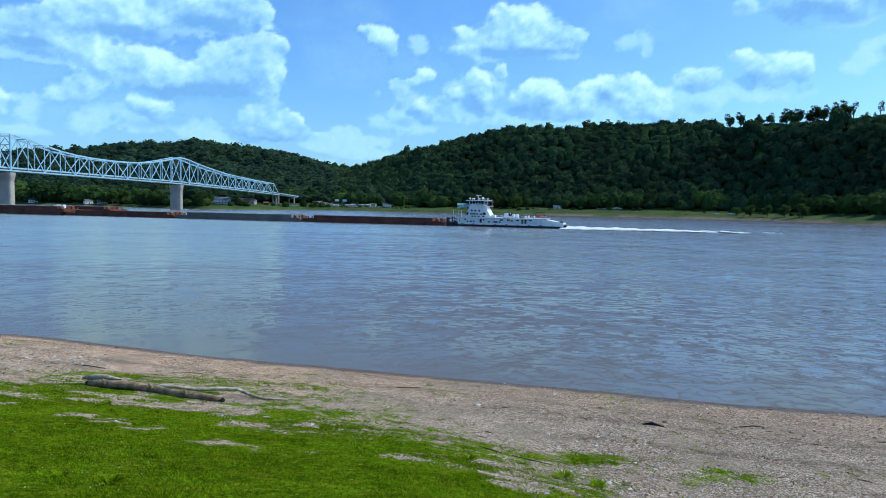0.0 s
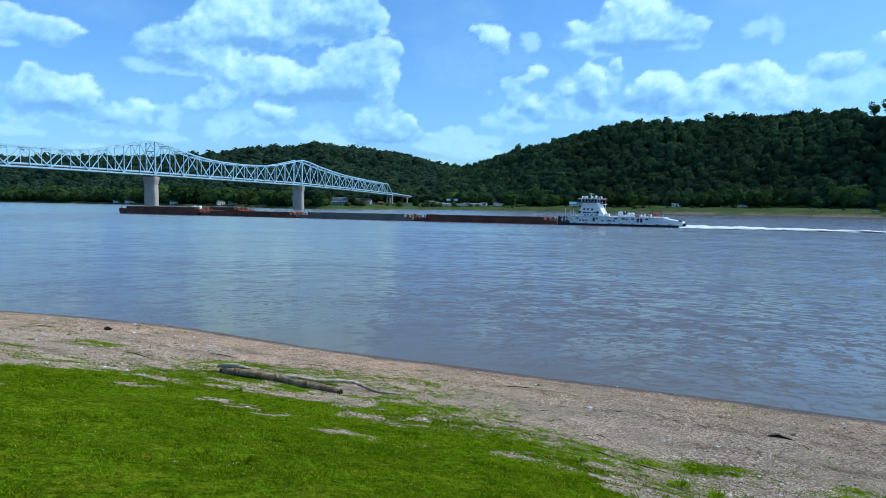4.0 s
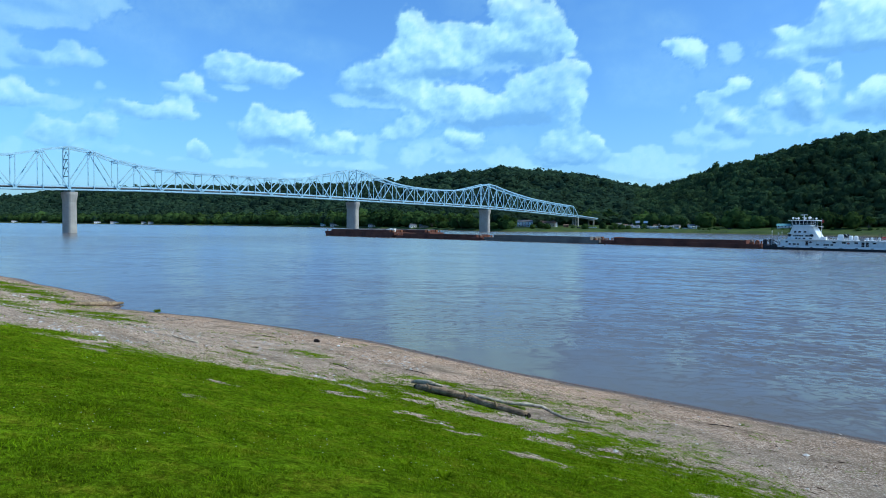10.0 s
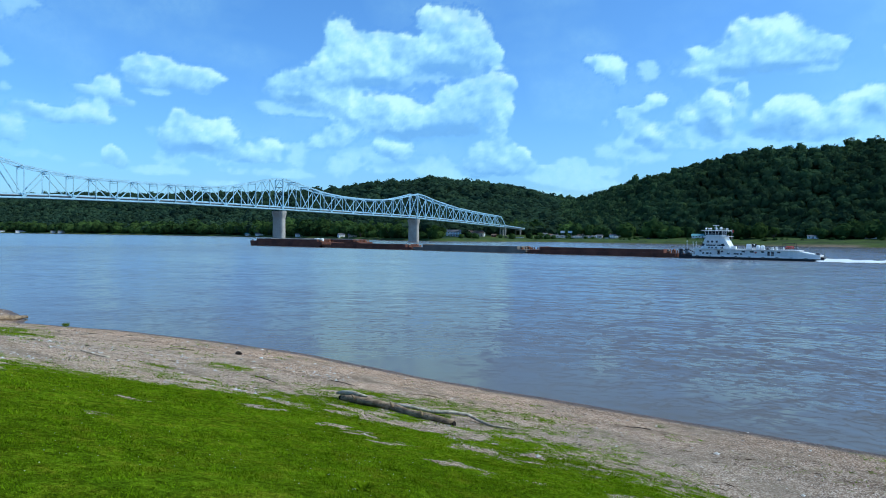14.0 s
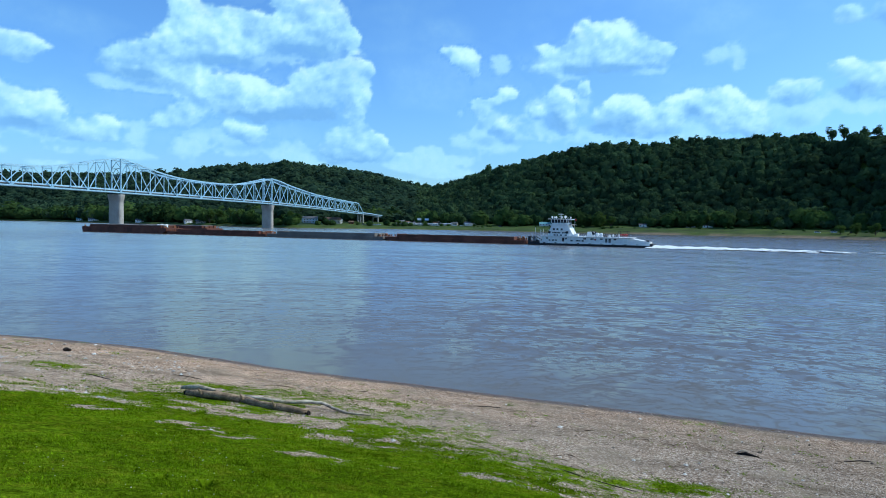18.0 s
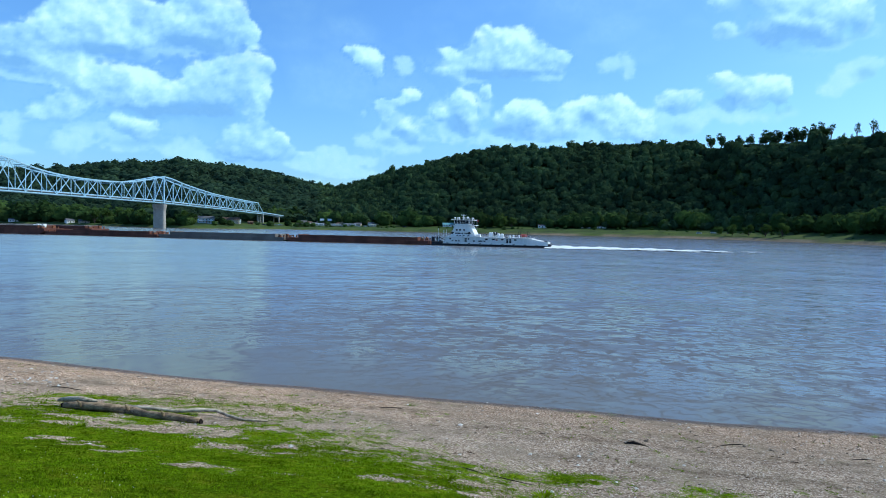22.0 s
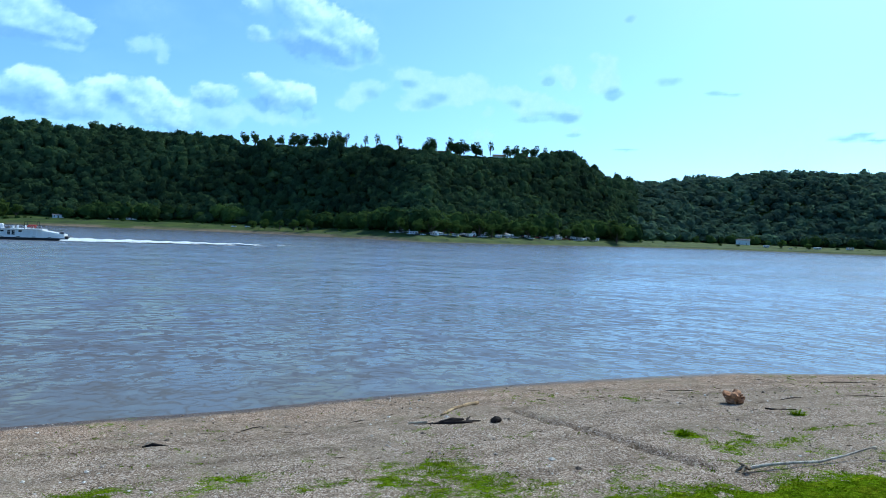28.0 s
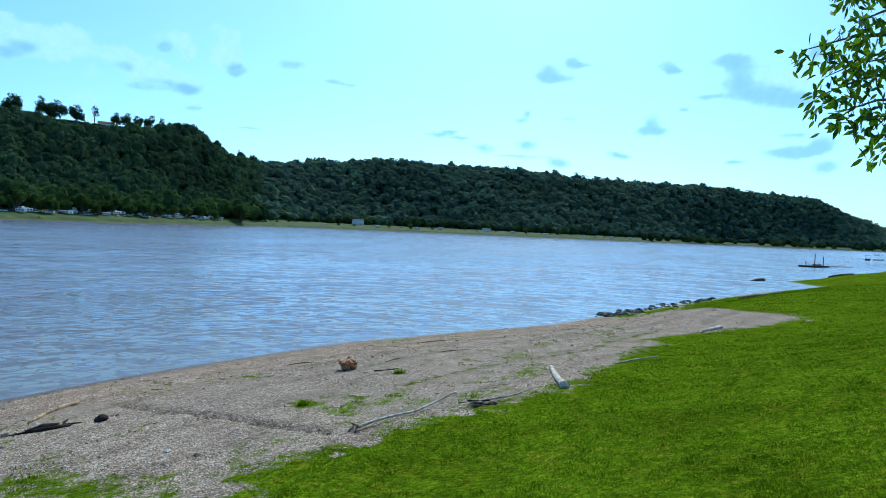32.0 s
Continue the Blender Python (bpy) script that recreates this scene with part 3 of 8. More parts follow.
def lawn_cover(x, y):
    """How far grass covers the bank: 0 bare gravel, 1 full lawn."""
    x, y = np.asarray(x, float), np.asarray(y, float)
    edge = np.interp(x, LAWN_EDGE[:, 0], LAWN_EDGE[:, 1])
    deep = (edge - y) * 0.85
    wide = fbm(x, y, 0.35, 3, 11) - 0.5
    rough_patch = fbm(x, y * 1.2, 1.7, 5, 19, 0.6)
    speckle = fbm(x, y, 2.6, 4, 43, 0.65)
    sharp = smooth(4, 13, x)  # the lawn ends more sharply downriver
    g = 0.55 + 0.15 * sharp + deep / (3.4 - 2.0 * sharp) + wide * (0.9 - 0.4 * sharp) + 0.5 * (rough_patch - 0.5)
    for cx, cy, rx, ry, a in TUFTS:
        d = ((x - cx) / rx) ** 2 + ((y - cy) / ry) ** 2
        g = np.maximum(g, a * 1.17 * np.exp(-d * 0.75) + 0.5 * wide + 0.8 * (rough_patch - 0.5) + 0.5 * (speckle - 0.5))
    bare = fbm(x + 40, y * 1.15, 0.9, 5, 23, 0.6)
    g = g - 0.75 * smooth(0.54, 0.68, bare) * smooth(6.5, 0.5, deep)
    sprigs = fbm(x, y, 2.4, 3, 47, 0.6) * 0.7 + fbm(x, y, 0.3, 2, 49) * 0.45
    g = np.maximum(g, 0.66 * smooth(0.69, 0.82, sprigs))
    g = np.maximum(g, (1.05 * speckle + 0.12) * np.exp(-(wrack_distance(x, y) / 0.28) ** 2))
    g = np.minimum(g, 1.9)
    for cx, cy, rx, ry in BARE:
        g = np.maximum(g - 1.6 * np.exp(-(((x - cx) / (0.85 * rx)) ** 2 + ((y - cy) / (1.25 * ry)) ** 2)) * np.maximum(0, speckle * 4.2 - 1.35), np.minimum(g, 0.36))
    g = np.where((x > 55) & (y < edge), np.maximum(g, 1.5), g)
    return np.clip(g, 0, 1.9)


def near_bank():
    az = np.concatenate([np.arange(78, -119, -0.4), np.arange(-121, -281, -5.0)])
    r = np.concatenate([[0.0, 0.4, 1.2, 2.0, 2.8], 3.4 * 1.0125 ** np.arange(0, 375), np.geomspace(375, 4300, 14)])
    a, rr = np.meshgrid(np.radians(az), r, indexing="ij")
    x, y = -np.sin(a) * rr, np.cos(a) * rr
    s = shore_distance(x, y)
    z = bank_height(x, y)
    fine = smooth(140, 40, rr)
    z = z + np.where(s > -2, (fbm(x, y, 0.5, 3, 5) - 0.5) * 0.09 * smooth(0, 4, s) + (fbm(x, y, 3.0, 3, 7) - 0.5) * 0.05 * fine * smooth(-0.5, 1.5, s), 0)
    z = z + (fbm(x, y, 0.25, 3, 9) - 0.5) * 0.05 * smooth(-1, 0, s)
    z = z - 0.2 * np.exp(-(rill_distance(x, y) / 0.17) ** 2)
    keep = s > -14
    n, m = z.shape
    i, j = np.meshgrid(np.arange(n), np.arange(m - 1), indexing="ij")
    i2 = (i + 1) % n
    quads = np.stack([i * m + j, i2 * m + j, i2 * m + j + 1, i * m + j + 1], -1).reshape(-1, 4)
    k = keep.ravel()
    quads = quads[k[quads].any(1)]
    used = np.unique(quads)
    remap = np.zeros(n * m, np.int64)
    remap[used] = np.arange(len(used))
    me = big_mesh("ground", np.stack([x, y, z], -1).reshape(-1, 3)[used], remap[quads][:, ::-1], BANK)
    give(me, "lawn", lawn_cover(x, y).ravel()[used])
    line = s + (fbm(x, y, 0.3, 3, 33) - 0.5) * 1.6
    strand = sum(k * np.exp(-((line - c) / w) ** 2) for c, w, k in ((1.5, 0.22, 0.8), (3.6, 0.3, 0.9), (5.6, 0.35, 1.0), (8.2, 0.4, 0.9), (10.8, 0.5, 0.8), (13.5, 0.4, 0.8), (16.2, 0.4, 0.7)))
    strand = np.maximum(strand * smooth(0.3, 0.52, fbm(x, y, 0.16, 3, 37)), 1.2 * np.exp(-(rill_distance(x, y) / 0.22) ** 2) + 0.8 * np.exp(-(wrack_distance(x, y) / 0.35) ** 2))
    give(me, "strand", np.clip(strand, 0, 1).ravel()[used])
    give(me, "pale", (smooth(7, -9, x) * (0.75 + 0.5 * (fbm(x, y, 0.4, 3, 39) - 0.5))).ravel()[used])
    give(me, "strand_zone", smooth(8, 1, line).ravel()[used])
    give(me, "wet", smooth(1.0, 0.5, s + (fbm(x, y, 0.8, 3, 3) - 0.5) * 0.5).ravel()[used])
    return tagged(new("ground", me), "river bank of pale gravel rising to a mown green lawn", "ground", kind="structure")


near_bank()

# ---- the river ----
def river():
    az = np.radians(np.concatenate([np.arange(80, -120, -1.0), np.arange(-120, -280, -8.0)]))
    r = np.concatenate([[0.0], np.geomspace(8, 140, 70), np.geomspace(160, 4340, 12)])
    a, rr = np.meshgrid(az, r, indexing="ij")
    x, y = -np.sin(a) * rr, np.cos(a) * rr
    n, m = x.shape
    i, j = np.meshgrid(np.arange(n), np.arange(m - 1), indexing="ij")
    quads = np.stack([i * m + j, ((i + 1) % n) * m + j, ((i + 1) % n) * m + j + 1, i * m + j + 1], -1).reshape(-1, 4)
    me = big_mesh("water", np.stack([x, y, 0 * x], -1).reshape(-1, 3), quads[:, ::-1], WATER)
    wind = smooth(24, -14, np.degrees(a)) * 0.75 + 0.25
    ruffle = wind * (1 - 0.6 * np.exp(np.minimum(shore_distance(x, y) + 1, 0) / 6.0)) * (1 - 0.3 * smooth(400, 800, rr))
    give(me, "far", smooth(60, 300, rr).ravel())
    give(me, "sweep", (-a * 60.0).ravel())
    give(me, "out", rr.ravel())
    # normals lean more far off and upriver, so reflections there show higher sky
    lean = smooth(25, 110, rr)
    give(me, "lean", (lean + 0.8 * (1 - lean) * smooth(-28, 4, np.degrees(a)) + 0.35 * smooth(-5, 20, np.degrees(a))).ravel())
    give(me, "ruffle", ruffle.ravel())
    give(me, "silt", (0.95 * np.exp(np.minimum(shore_distance(x, y) + 1, 0) / 13.0)).ravel())
    return me


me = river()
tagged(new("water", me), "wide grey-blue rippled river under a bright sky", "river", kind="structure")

# ---- clouds: a far backdrop before the sky ----
PUFFS = []


def puffs(rows, solid, dark):
    """Billows of one cloud: bearing, height, half width and half height of each, in degrees."""
    foot, top = min(r[1] - r[3] for r in rows), max(r[1] + r[3] for r in rows)
    for az, el, w, h in rows:
        PUFFS.append((az, el, w, h, foot, top, solid, dark))


def cloud(*rows):
    """Thick sunlit cumulus."""
    puffs(rows, 1.0, 0.0)


def wisp(*rows):
    """Thin or dissolving vapour."""
    puffs(rows, 0.5, 0.0)


def gloom(*rows):
    """The shaded side of a cloud, or one seen against the bright sky."""
    puffs(rows, 0.85, 1.0)


wisp((60.3, 15.6, 3.19, 1.15), (57.0, 15.9, 3.03, 1.10), (54.5, 16.6, 2.78, 0.60), (58.9, 14.5, 4.02, 0.47), (55.1, 15.3, 0.98, 0.61), (62.1, 14.5, 1.36, 0.76))
gloom((58.1, 15.4, 2.23, 0.47))
wisp((61.1, 12.5, 2.10, 0.98), (60.4, 11.8, 2.49, 0.48), (57.1, 11.9, 1.90, 0.41))
cloud((58.4, 12.1, 0.93, 0.49), (56.1, 12.8, 0.70, 0.58), (55.1, 12.3, 1.26, 0.67), (54.1, 12.2, 0.60, 0.34), (57.1, 12.0, 1.14, 0.37))
cloud((60.3, 9.4, 0.78, 0.81), (59.2, 9.7, 0.66, 0.57), (58.8, 9.0, 1.29, 0.54))
wisp((56.5, 9.0, 1.35, 0.42), (61.1, 9.1, 0.63, 0.56), (56.7, 10.3, 0.57, 0.29), (58.2, 8.6, 1.86, 0.50))
wisp((62.2, 7.6, 0.85, 0.56), (62.3, 8.6, 0.41, 0.48), (61.7, 5.8, 0.87, 0.49), (61.1, 5.4, 0.88, 0.41), (63.5, 8.1, 0.83, 0.79))
cloud((57.5, 7.3, 0.76, 0.68), (56.5, 7.0, 0.77, 0.77), (57.1, 6.4, 1.22, 0.51), (56.0, 6.7, 0.47, 0.60))
cloud((53.6, 7.7, 0.89, 0.74), (54.6, 7.0, 0.88, 0.52), (53.0, 7.0, 0.61, 0.66))
wisp((53.8, 6.4, 1.54, 0.44), (56.0, 5.7, 1.56, 0.35))
wisp((59.5, 5.5, 0.65, 0.50), (59.9, 5.1, 0.72, 0.33), (62.0, 4.4, 1.03, 0.33))
cloud((52.7, 9.1, 0.90, 0.39), (51.7, 8.8, 1.04, 0.44), (50.2, 8.8, 1.07, 0.44), (48.3, 9.2, 0.96, 0.54), (47.6, 9.7, 0.44, 0.45), (49.0, 8.6, 1.95, 0.36))
cloud((47.2, 11.4, 0.62, 0.62), (46.7, 10.6, 0.62, 0.63), (45.6, 10.1, 0.54, 0.27), (48.5, 10.8, 0.87, 0.35), (48.9, 10.0, 0.43, 0.22))
cloud((44.5, 13.3, 0.91, 0.62), (43.2, 13.3, 0.92, 0.67), (44.9, 12.6, 1.13, 0.62), (42.2, 12.5, 2.10, 0.68), (40.1, 12.4, 1.33, 0.64), (43.1, 11.9, 1.62, 0.36))
wisp((40.1, 11.7, 0.95, 0.37), (43.6, 11.1, 1.15, 0.23))
wisp((53.6, 10.3, 0.45, 0.34))
cloud((42.0, 9.3, 0.56, 0.56), (41.3, 8.6, 1.18, 0.75), (40.1, 8.2, 1.90, 1.04), (38.6, 7.8, 1.06, 0.95), (41.3, 7.5, 1.65, 0.85), (42.4, 7.3, 0.84, 0.85))
wisp((43.8, 8.1, 0.41, 0.46), (42.7, 6.2, 1.16, 0.57), (40.1, 6.7, 2.62, 0.57))
gloom((40.8, 6.9, 1.42, 0.38))
cloud((46.5, 6.2, 0.63, 0.46), (46.8, 5.6, 0.80, 0.46), (46.0, 5.5, 0.45, 0.37))
cloud((35.5, 7.1, 1.22, 0.67), (34.4, 7.3, 0.74, 0.58), (36.2, 6.4, 1.70, 0.48))
wisp((32.5, 6.5, 0.79, 0.68))
wisp((42.2, 4.9, 1.40, 0.24), (37.4, 6.1, 1.94, 0.39), (38.4, 4.1, 1.20, 0.29), (32.5, 5.0, 1.38, 0.34), (48.3, 5.1, 0.88, 0.23), (50.3, 5.4, 0.68, 0.27), (52.4, 5.6, 1.24, 0.36), (44.5, 5.0, 1.83, 0.28), (35.5, 5.2, 2.44, 0.34))
cloud((29.2, 16.9, 0.89, 1.25), (28.4, 15.5, 1.23, 1.58), (27.7, 14.4, 1.97, 1.14), (30.6, 13.2, 1.73, 1.02), (32.6, 12.9, 1.72, 0.83), (33.6, 12.0, 1.23, 0.70), (30.9, 11.8, 2.71, 0.84), (29.6, 13.9, 1.48, 0.92), (26.2, 16.2, 1.23, 0.90), (24.3, 16.2, 1.47, 0.81), (23.3, 15.5, 1.47, 0.99), (25.2, 14.6, 2.21, 1.00), (27.7, 13.7, 2.22, 0.83))
wisp((34.5, 10.6, 1.47, 0.47), (31.6, 10.4, 2.47, 0.43), (25.2, 13.5, 3.44, 0.74))
gloom((25.7, 12.9, 2.71, 0.51), (32.6, 11.3, 1.23, 0.33))
cloud((20.9, 18.1, 1.06, 0.78), (19.4, 17.6, 1.68, 1.31), (18.0, 17.3, 1.67, 1.31), (17.0, 16.4, 1.04, 1.10), (15.6, 15.4, 0.56, 0.62), (18.7, 15.6, 2.39, 1.11), (21.3, 15.5, 1.94, 0.90))
wisp((17.9, 14.3, 2.62, 0.54), (21.3, 14.1, 1.94, 0.82))
gloom((19.6, 14.2, 2.65, 0.54))
cloud((15.5, 13.2, 1.03, 0.81), (13.9, 13.2, 0.65, 0.54), (17.2, 12.9, 0.95, 0.55), (16.5, 11.9, 1.89, 1.15), (19.1, 12.0, 0.96, 0.83), (18.3, 10.8, 1.92, 1.40), (14.8, 11.2, 0.84, 1.38), (19.8, 10.1, 1.93, 1.03), (14.9, 9.3, 0.56, 0.93), (21.7, 9.7, 2.20, 0.85))
gloom((17.8, 9.4, 2.01, 0.94), (20.3, 9.1, 1.70, 0.57))
cloud((28.6, 11.1, 1.48, 0.85), (24.7, 11.1, 1.72, 0.85), (23.2, 10.4, 1.23, 0.71), (26.2, 10.4, 2.47, 0.85), (23.7, 9.6, 2.70, 0.67))
gloom((23.2, 8.6, 2.45, 0.43))
cloud((25.1, 7.8, 0.74, 0.58), (23.4, 7.3, 0.89, 0.68), (29.1, 8.7, 1.73, 0.67), (29.8, 7.8, 1.49, 0.48))
wisp((26.6, 7.3, 2.48, 0.48), (24.9, 6.3, 1.98, 0.73), (28.6, 5.8, 1.09, 0.98), (32.6, 7.5, 1.48, 0.39))
gloom((24.6, 6.1, 1.48, 0.29))
cloud((16.4, 7.5, 1.18, 0.66), (14.7, 7.9, 0.94, 0.85), (13.1, 6.9, 0.92, 0.66), (15.0, 6.4, 2.34, 0.66), (13.8, 5.9, 1.76, 0.43), (16.8, 6.3, 0.95, 0.67))
gloom((15.9, 5.2, 1.42, 0.29))
wisp((20.2, 6.3, 1.46, 0.68), (19.0, 5.8, 1.06, 0.43), (21.2, 5.6, 1.37, 0.44), (17.8, 5.0, 2.16, 0.34))
wisp((11.2, 5.7, 1.00, 0.42), (9.9, 5.2, 1.43, 0.51), (7.9, 6.1, 0.57, 0.55), (7.5, 5.4, 0.78, 0.41), (11.7, 5.4, 0.82, 0.47), (9.0, 4.6, 1.99, 0.42))
cloud((7.1, 14.8, 0.70, 0.36), (6.3, 14.3, 0.55, 0.49), (5.4, 14.2, 0.88, 0.70), (5.0, 13.3, 0.56, 0.62))
wisp((4.5, 12.9, 0.32, 0.21), (5.7, 13.4, 0.79, 0.50))
wisp((2.8, 14.2, 0.62, 0.29), (2.6, 13.4, 0.75, 0.59))
cloud((-5.2, 16.2, 1.15, 0.73), (-7.5, 15.8, 1.40, 0.88), (-6.4, 14.8, 2.55, 1.10), (-9.5, 14.3, 1.66, 0.81), (-10.9, 14.2, 0.86, 0.63), (-3.9, 15.0, 0.90, 0.87), (-5.7, 13.6, 2.31, 0.53))
gloom((-5.7, 13.0, 2.31, 0.45), (-7.8, 13.0, 1.32, 0.36))
wisp((-3.9, 13.2, 1.36, 0.53), (-9.5, 13.2, 1.90, 0.55))
cloud((-1.4, 14.8, 0.62, 0.43), (-2.1, 14.4, 0.62, 0.43), (-0.8, 13.3, 1.09, 0.43), (-2.3, 13.1, 0.53, 0.53))
gloom((-0.8, 12.5, 1.09, 0.31))
wisp((-1.7, 13.7, 1.77, 1.09))
wisp((-15.0, 13.8, 0.78, 0.60), (-16.3, 13.8, 0.93, 0.60), (-16.9, 12.9, 0.64, 0.51))
cloud((1.8, 11.3, 0.76, 0.43), (3.2, 10.7, 1.03, 0.35), (4.4, 10.4, 0.61, 0.51))
wisp((3.6, 9.4, 1.11, 1.13), (2.2, 8.4, 1.18, 0.97), (1.3, 7.3, 1.07, 0.54), (3.0, 7.8, 1.87, 1.15), (6.0, 9.6, 0.43, 0.34))
cloud((4.0, 9.8, 0.61, 0.78), (2.4, 8.6, 0.63, 0.62), (1.6, 8.0, 0.64, 0.58))
gloom((0.9, 7.2, 1.07, 0.32), (3.6, 7.3, 1.03, 0.35))
cloud((-2.4, 11.1, 0.67, 0.76), (-3.3, 10.5, 0.68, 0.90), (-3.1, 9.5, 0.90, 1.00), (-0.8, 9.8, 0.53, 0.45), (-4.8, 11.7, 0.41, 0.59))
gloom((-2.2, 9.0, 0.98, 0.82))
wisp((-1.9, 9.7, 1.69, 1.54), (-4.9, 10.6, 0.73, 0.91))
cloud((-7.9, 10.4, 0.94, 0.65), (-8.8, 10.2, 0.85, 0.56), (-7.2, 9.6, 1.40, 0.65), (-10.5, 9.3, 1.68, 0.71), (-11.7, 9.2, 0.68, 0.85), (-9.1, 8.5, 2.62, 0.57))
gloom((-7.7, 8.8, 1.69, 0.61), (-6.1, 8.2, 0.84, 0.28))
wisp((-7.7, 7.8, 3.77, 0.66))
cloud((-13.4, 10.6, 0.58, 0.66), (-12.4, 10.1, 0.97, 0.66), (-14.9, 10.3, 1.22, 0.76), (-16.3, 10.3, 0.89, 0.76), (-15.9, 9.3, 1.48, 0.95), (-17.4, 8.8, 1.38, 0.86), (-18.5, 7.9, 0.89, 0.48))
gloom((-13.3, 9.4, 0.88, 0.57))
wisp((-13.4, 8.5, 2.93, 0.95), (-19.3, 9.2, 1.98, 0.96))
wisp((11.6, 5.6, 0.89, 0.41), (8.9, 6.1, 0.83, 0.47), (8.1, 6.4, 0.42, 0.43), (10.0, 5.1, 1.65, 0.46), (8.1, 4.6, 1.71, 0.39), (13.0, 6.7, 0.55, 0.52), (10.4, 3.6, 2.19, 0.34), (5.8, 5.6, 1.59, 0.52), (6.2, 4.3, 1.98, 0.35), (6.0, 7.3, 0.71, 0.52))
cloud((-23.3, 18.3, 0.49, 0.66), (-26.2, 18.7, 0.73, 0.87), (-27.4, 18.3, 1.21, 0.87), (-29.4, 17.2, 1.93, 1.10), (-31.3, 16.5, 1.67, 0.97), (-33.5, 15.5, 0.70, 0.80), (-29.0, 15.6, 2.90, 0.99), (-24.1, 15.7, 0.74, 0.54))
gloom((-25.3, 17.2, 1.86, 0.98), (-28.0, 15.0, 2.18, 0.81), (-30.5, 14.2, 2.16, 0.45), (-27.6, 14.2, 1.46, 0.46))
wisp((-30.9, 14.7, 2.87, 0.90), (-25.0, 18.3, 1.96, 1.09))
cloud((-24.2, 11.9, 1.23, 0.56), (-26.7, 11.7, 1.22, 0.66), (-28.2, 10.8, 0.73, 0.94), (-26.2, 10.8, 1.72, 0.85))
wisp((-25.3, 9.6, 2.95, 0.86))
gloom((-24.5, 10.5, 1.08, 0.66))
cloud((-20.3, 10.7, 1.09, 0.66), (-21.5, 11.0, 0.99, 0.57))
wisp((-20.8, 9.5, 1.73, 1.05), (-19.8, 8.6, 1.73, 0.87))
gloom((-20.8, 8.3, 1.24, 0.58))
wisp((-32.0, 10.8, 0.86, 0.56), (-33.9, 12.4, 1.17, 0.46), (-32.9, 11.7, 1.32, 0.64))
gloom((-33.9, 11.5, 0.80, 0.51))
wisp((-37.0, 13.4, 1.27, 0.67), (-38.9, 12.9, 1.87, 0.71), (-42.4, 12.7, 1.79, 0.78), (-40.2, 12.0, 2.85, 0.89), (-38.0, 11.1, 1.80, 0.63))
gloom((-36.7, 12.7, 0.91, 0.31), (-38.5, 11.0, 1.12, 0.41), (-39.6, 11.7, 0.89, 0.40))
wisp((-49.6, 13.9, 1.21, 0.61), (-50.7, 13.3, 0.52, 0.69))
gloom((-49.1, 13.1, 0.53, 0.29))
wisp((-45.7, 12.3, 0.89, 0.55), (-47.3, 11.7, 1.66, 0.63), (-49.3, 11.4, 2.10, 0.58), (-51.5, 10.6, 1.02, 0.69), (-48.1, 10.8, 2.73, 0.67))
gloom((-49.5, 10.4, 1.82, 0.38), (-51.2, 10.2, 0.92, 0.33), (-46.1, 11.4, 0.81, 0.38), (-47.2, 10.0, 1.27, 0.21))
wisp((-44.1, 10.4, 0.54, 0.52), (-43.8, 8.7, 1.26, 0.62), (-52.0, 9.1, 0.72, 0.37))
wisp((-53.5, 14.7, 1.11, 0.85), (-53.9, 12.9, 0.97, 0.86))
gloom((-54.3, 12.0, 0.51, 0.31))
gloom((-49.1, 13.4, 0.53, 0.39))
gloom((-54.7, 12.3, 0.84, 0.36))
gloom((-59.2, 13.1, 1.20, 0.46))
gloom((-62.6, 12.1, 0.68, 0.19), (-63.9, 11.9, 0.88, 0.19))
gloom((-55.9, 18.0, 0.56, 0.34))
gloom((-55.8, 7.6, 1.18, 0.14))
gloom((-51.6, 8.8, 0.81, 0.18))
gloom((-71.7, 8.2, 1.24, 0.19), (-73.0, 8.5, 0.74, 0.14), (-74.0, 8.0, 0.74, 0.14))
gloom((-76.0, 7.3, 1.08, 0.39))
gloom((-79.8, 7.5, 1.05, 0.38))
gloom((-79.2, 9.7, 0.67, 0.24), (-79.7, 10.3, 0.33, 0.28))
gloom((-83.3, 9.9, 0.84, 0.12))
gloom((-79.4, 6.6, 1.92, 0.14))
gloom((-82.5, 6.1, 0.94, 0.38))
gloom((-81.2, 13.7, 0.95, 0.59), (-82.4, 13.2, 1.64, 0.32), (-83.3, 14.5, 0.56, 0.49), (-84.3, 14.3, 0.92, 0.22))
gloom((-91.0, 14.0, 0.72, 0.52), (-91.8, 13.7, 0.67, 0.22))
gloom((-92.6, 10.6, 0.50, 0.18))
gloom((-90.0, 9.5, 0.86, 0.63), (-90.3, 8.8, 1.51, 0.36))
gloom((-87.1, 7.0, 0.63, 0.23), (-88.0, 6.8, 0.62, 0.18))
gloom((-95.4, 14.3, 1.39, 0.42), (-96.6, 13.5, 1.09, 0.91), (-97.1, 12.1, 1.74, 0.75), (-99.3, 11.4, 2.03, 0.62), (-101.5, 11.1, 1.41, 0.48), (-94.3, 11.6, 1.01, 0.21))
wisp((-98.1, 13.0, 1.70, 0.90), (-100.4, 12.5, 1.44, 0.81))
gloom((-101.9, 14.5, 0.70, 0.70))
gloom((-100.0, 7.1, 1.64, 0.38), (-101.7, 7.3, 1.23, 0.49))
gloom((-100.6, 8.5, 1.08, 0.21))
gloom((-102.7, 7.9, 0.86, 0.65))
gloom((-102.8, 6.1, 1.03, 0.45))
gloom((-96.6, 6.4, 0.78, 0.17))
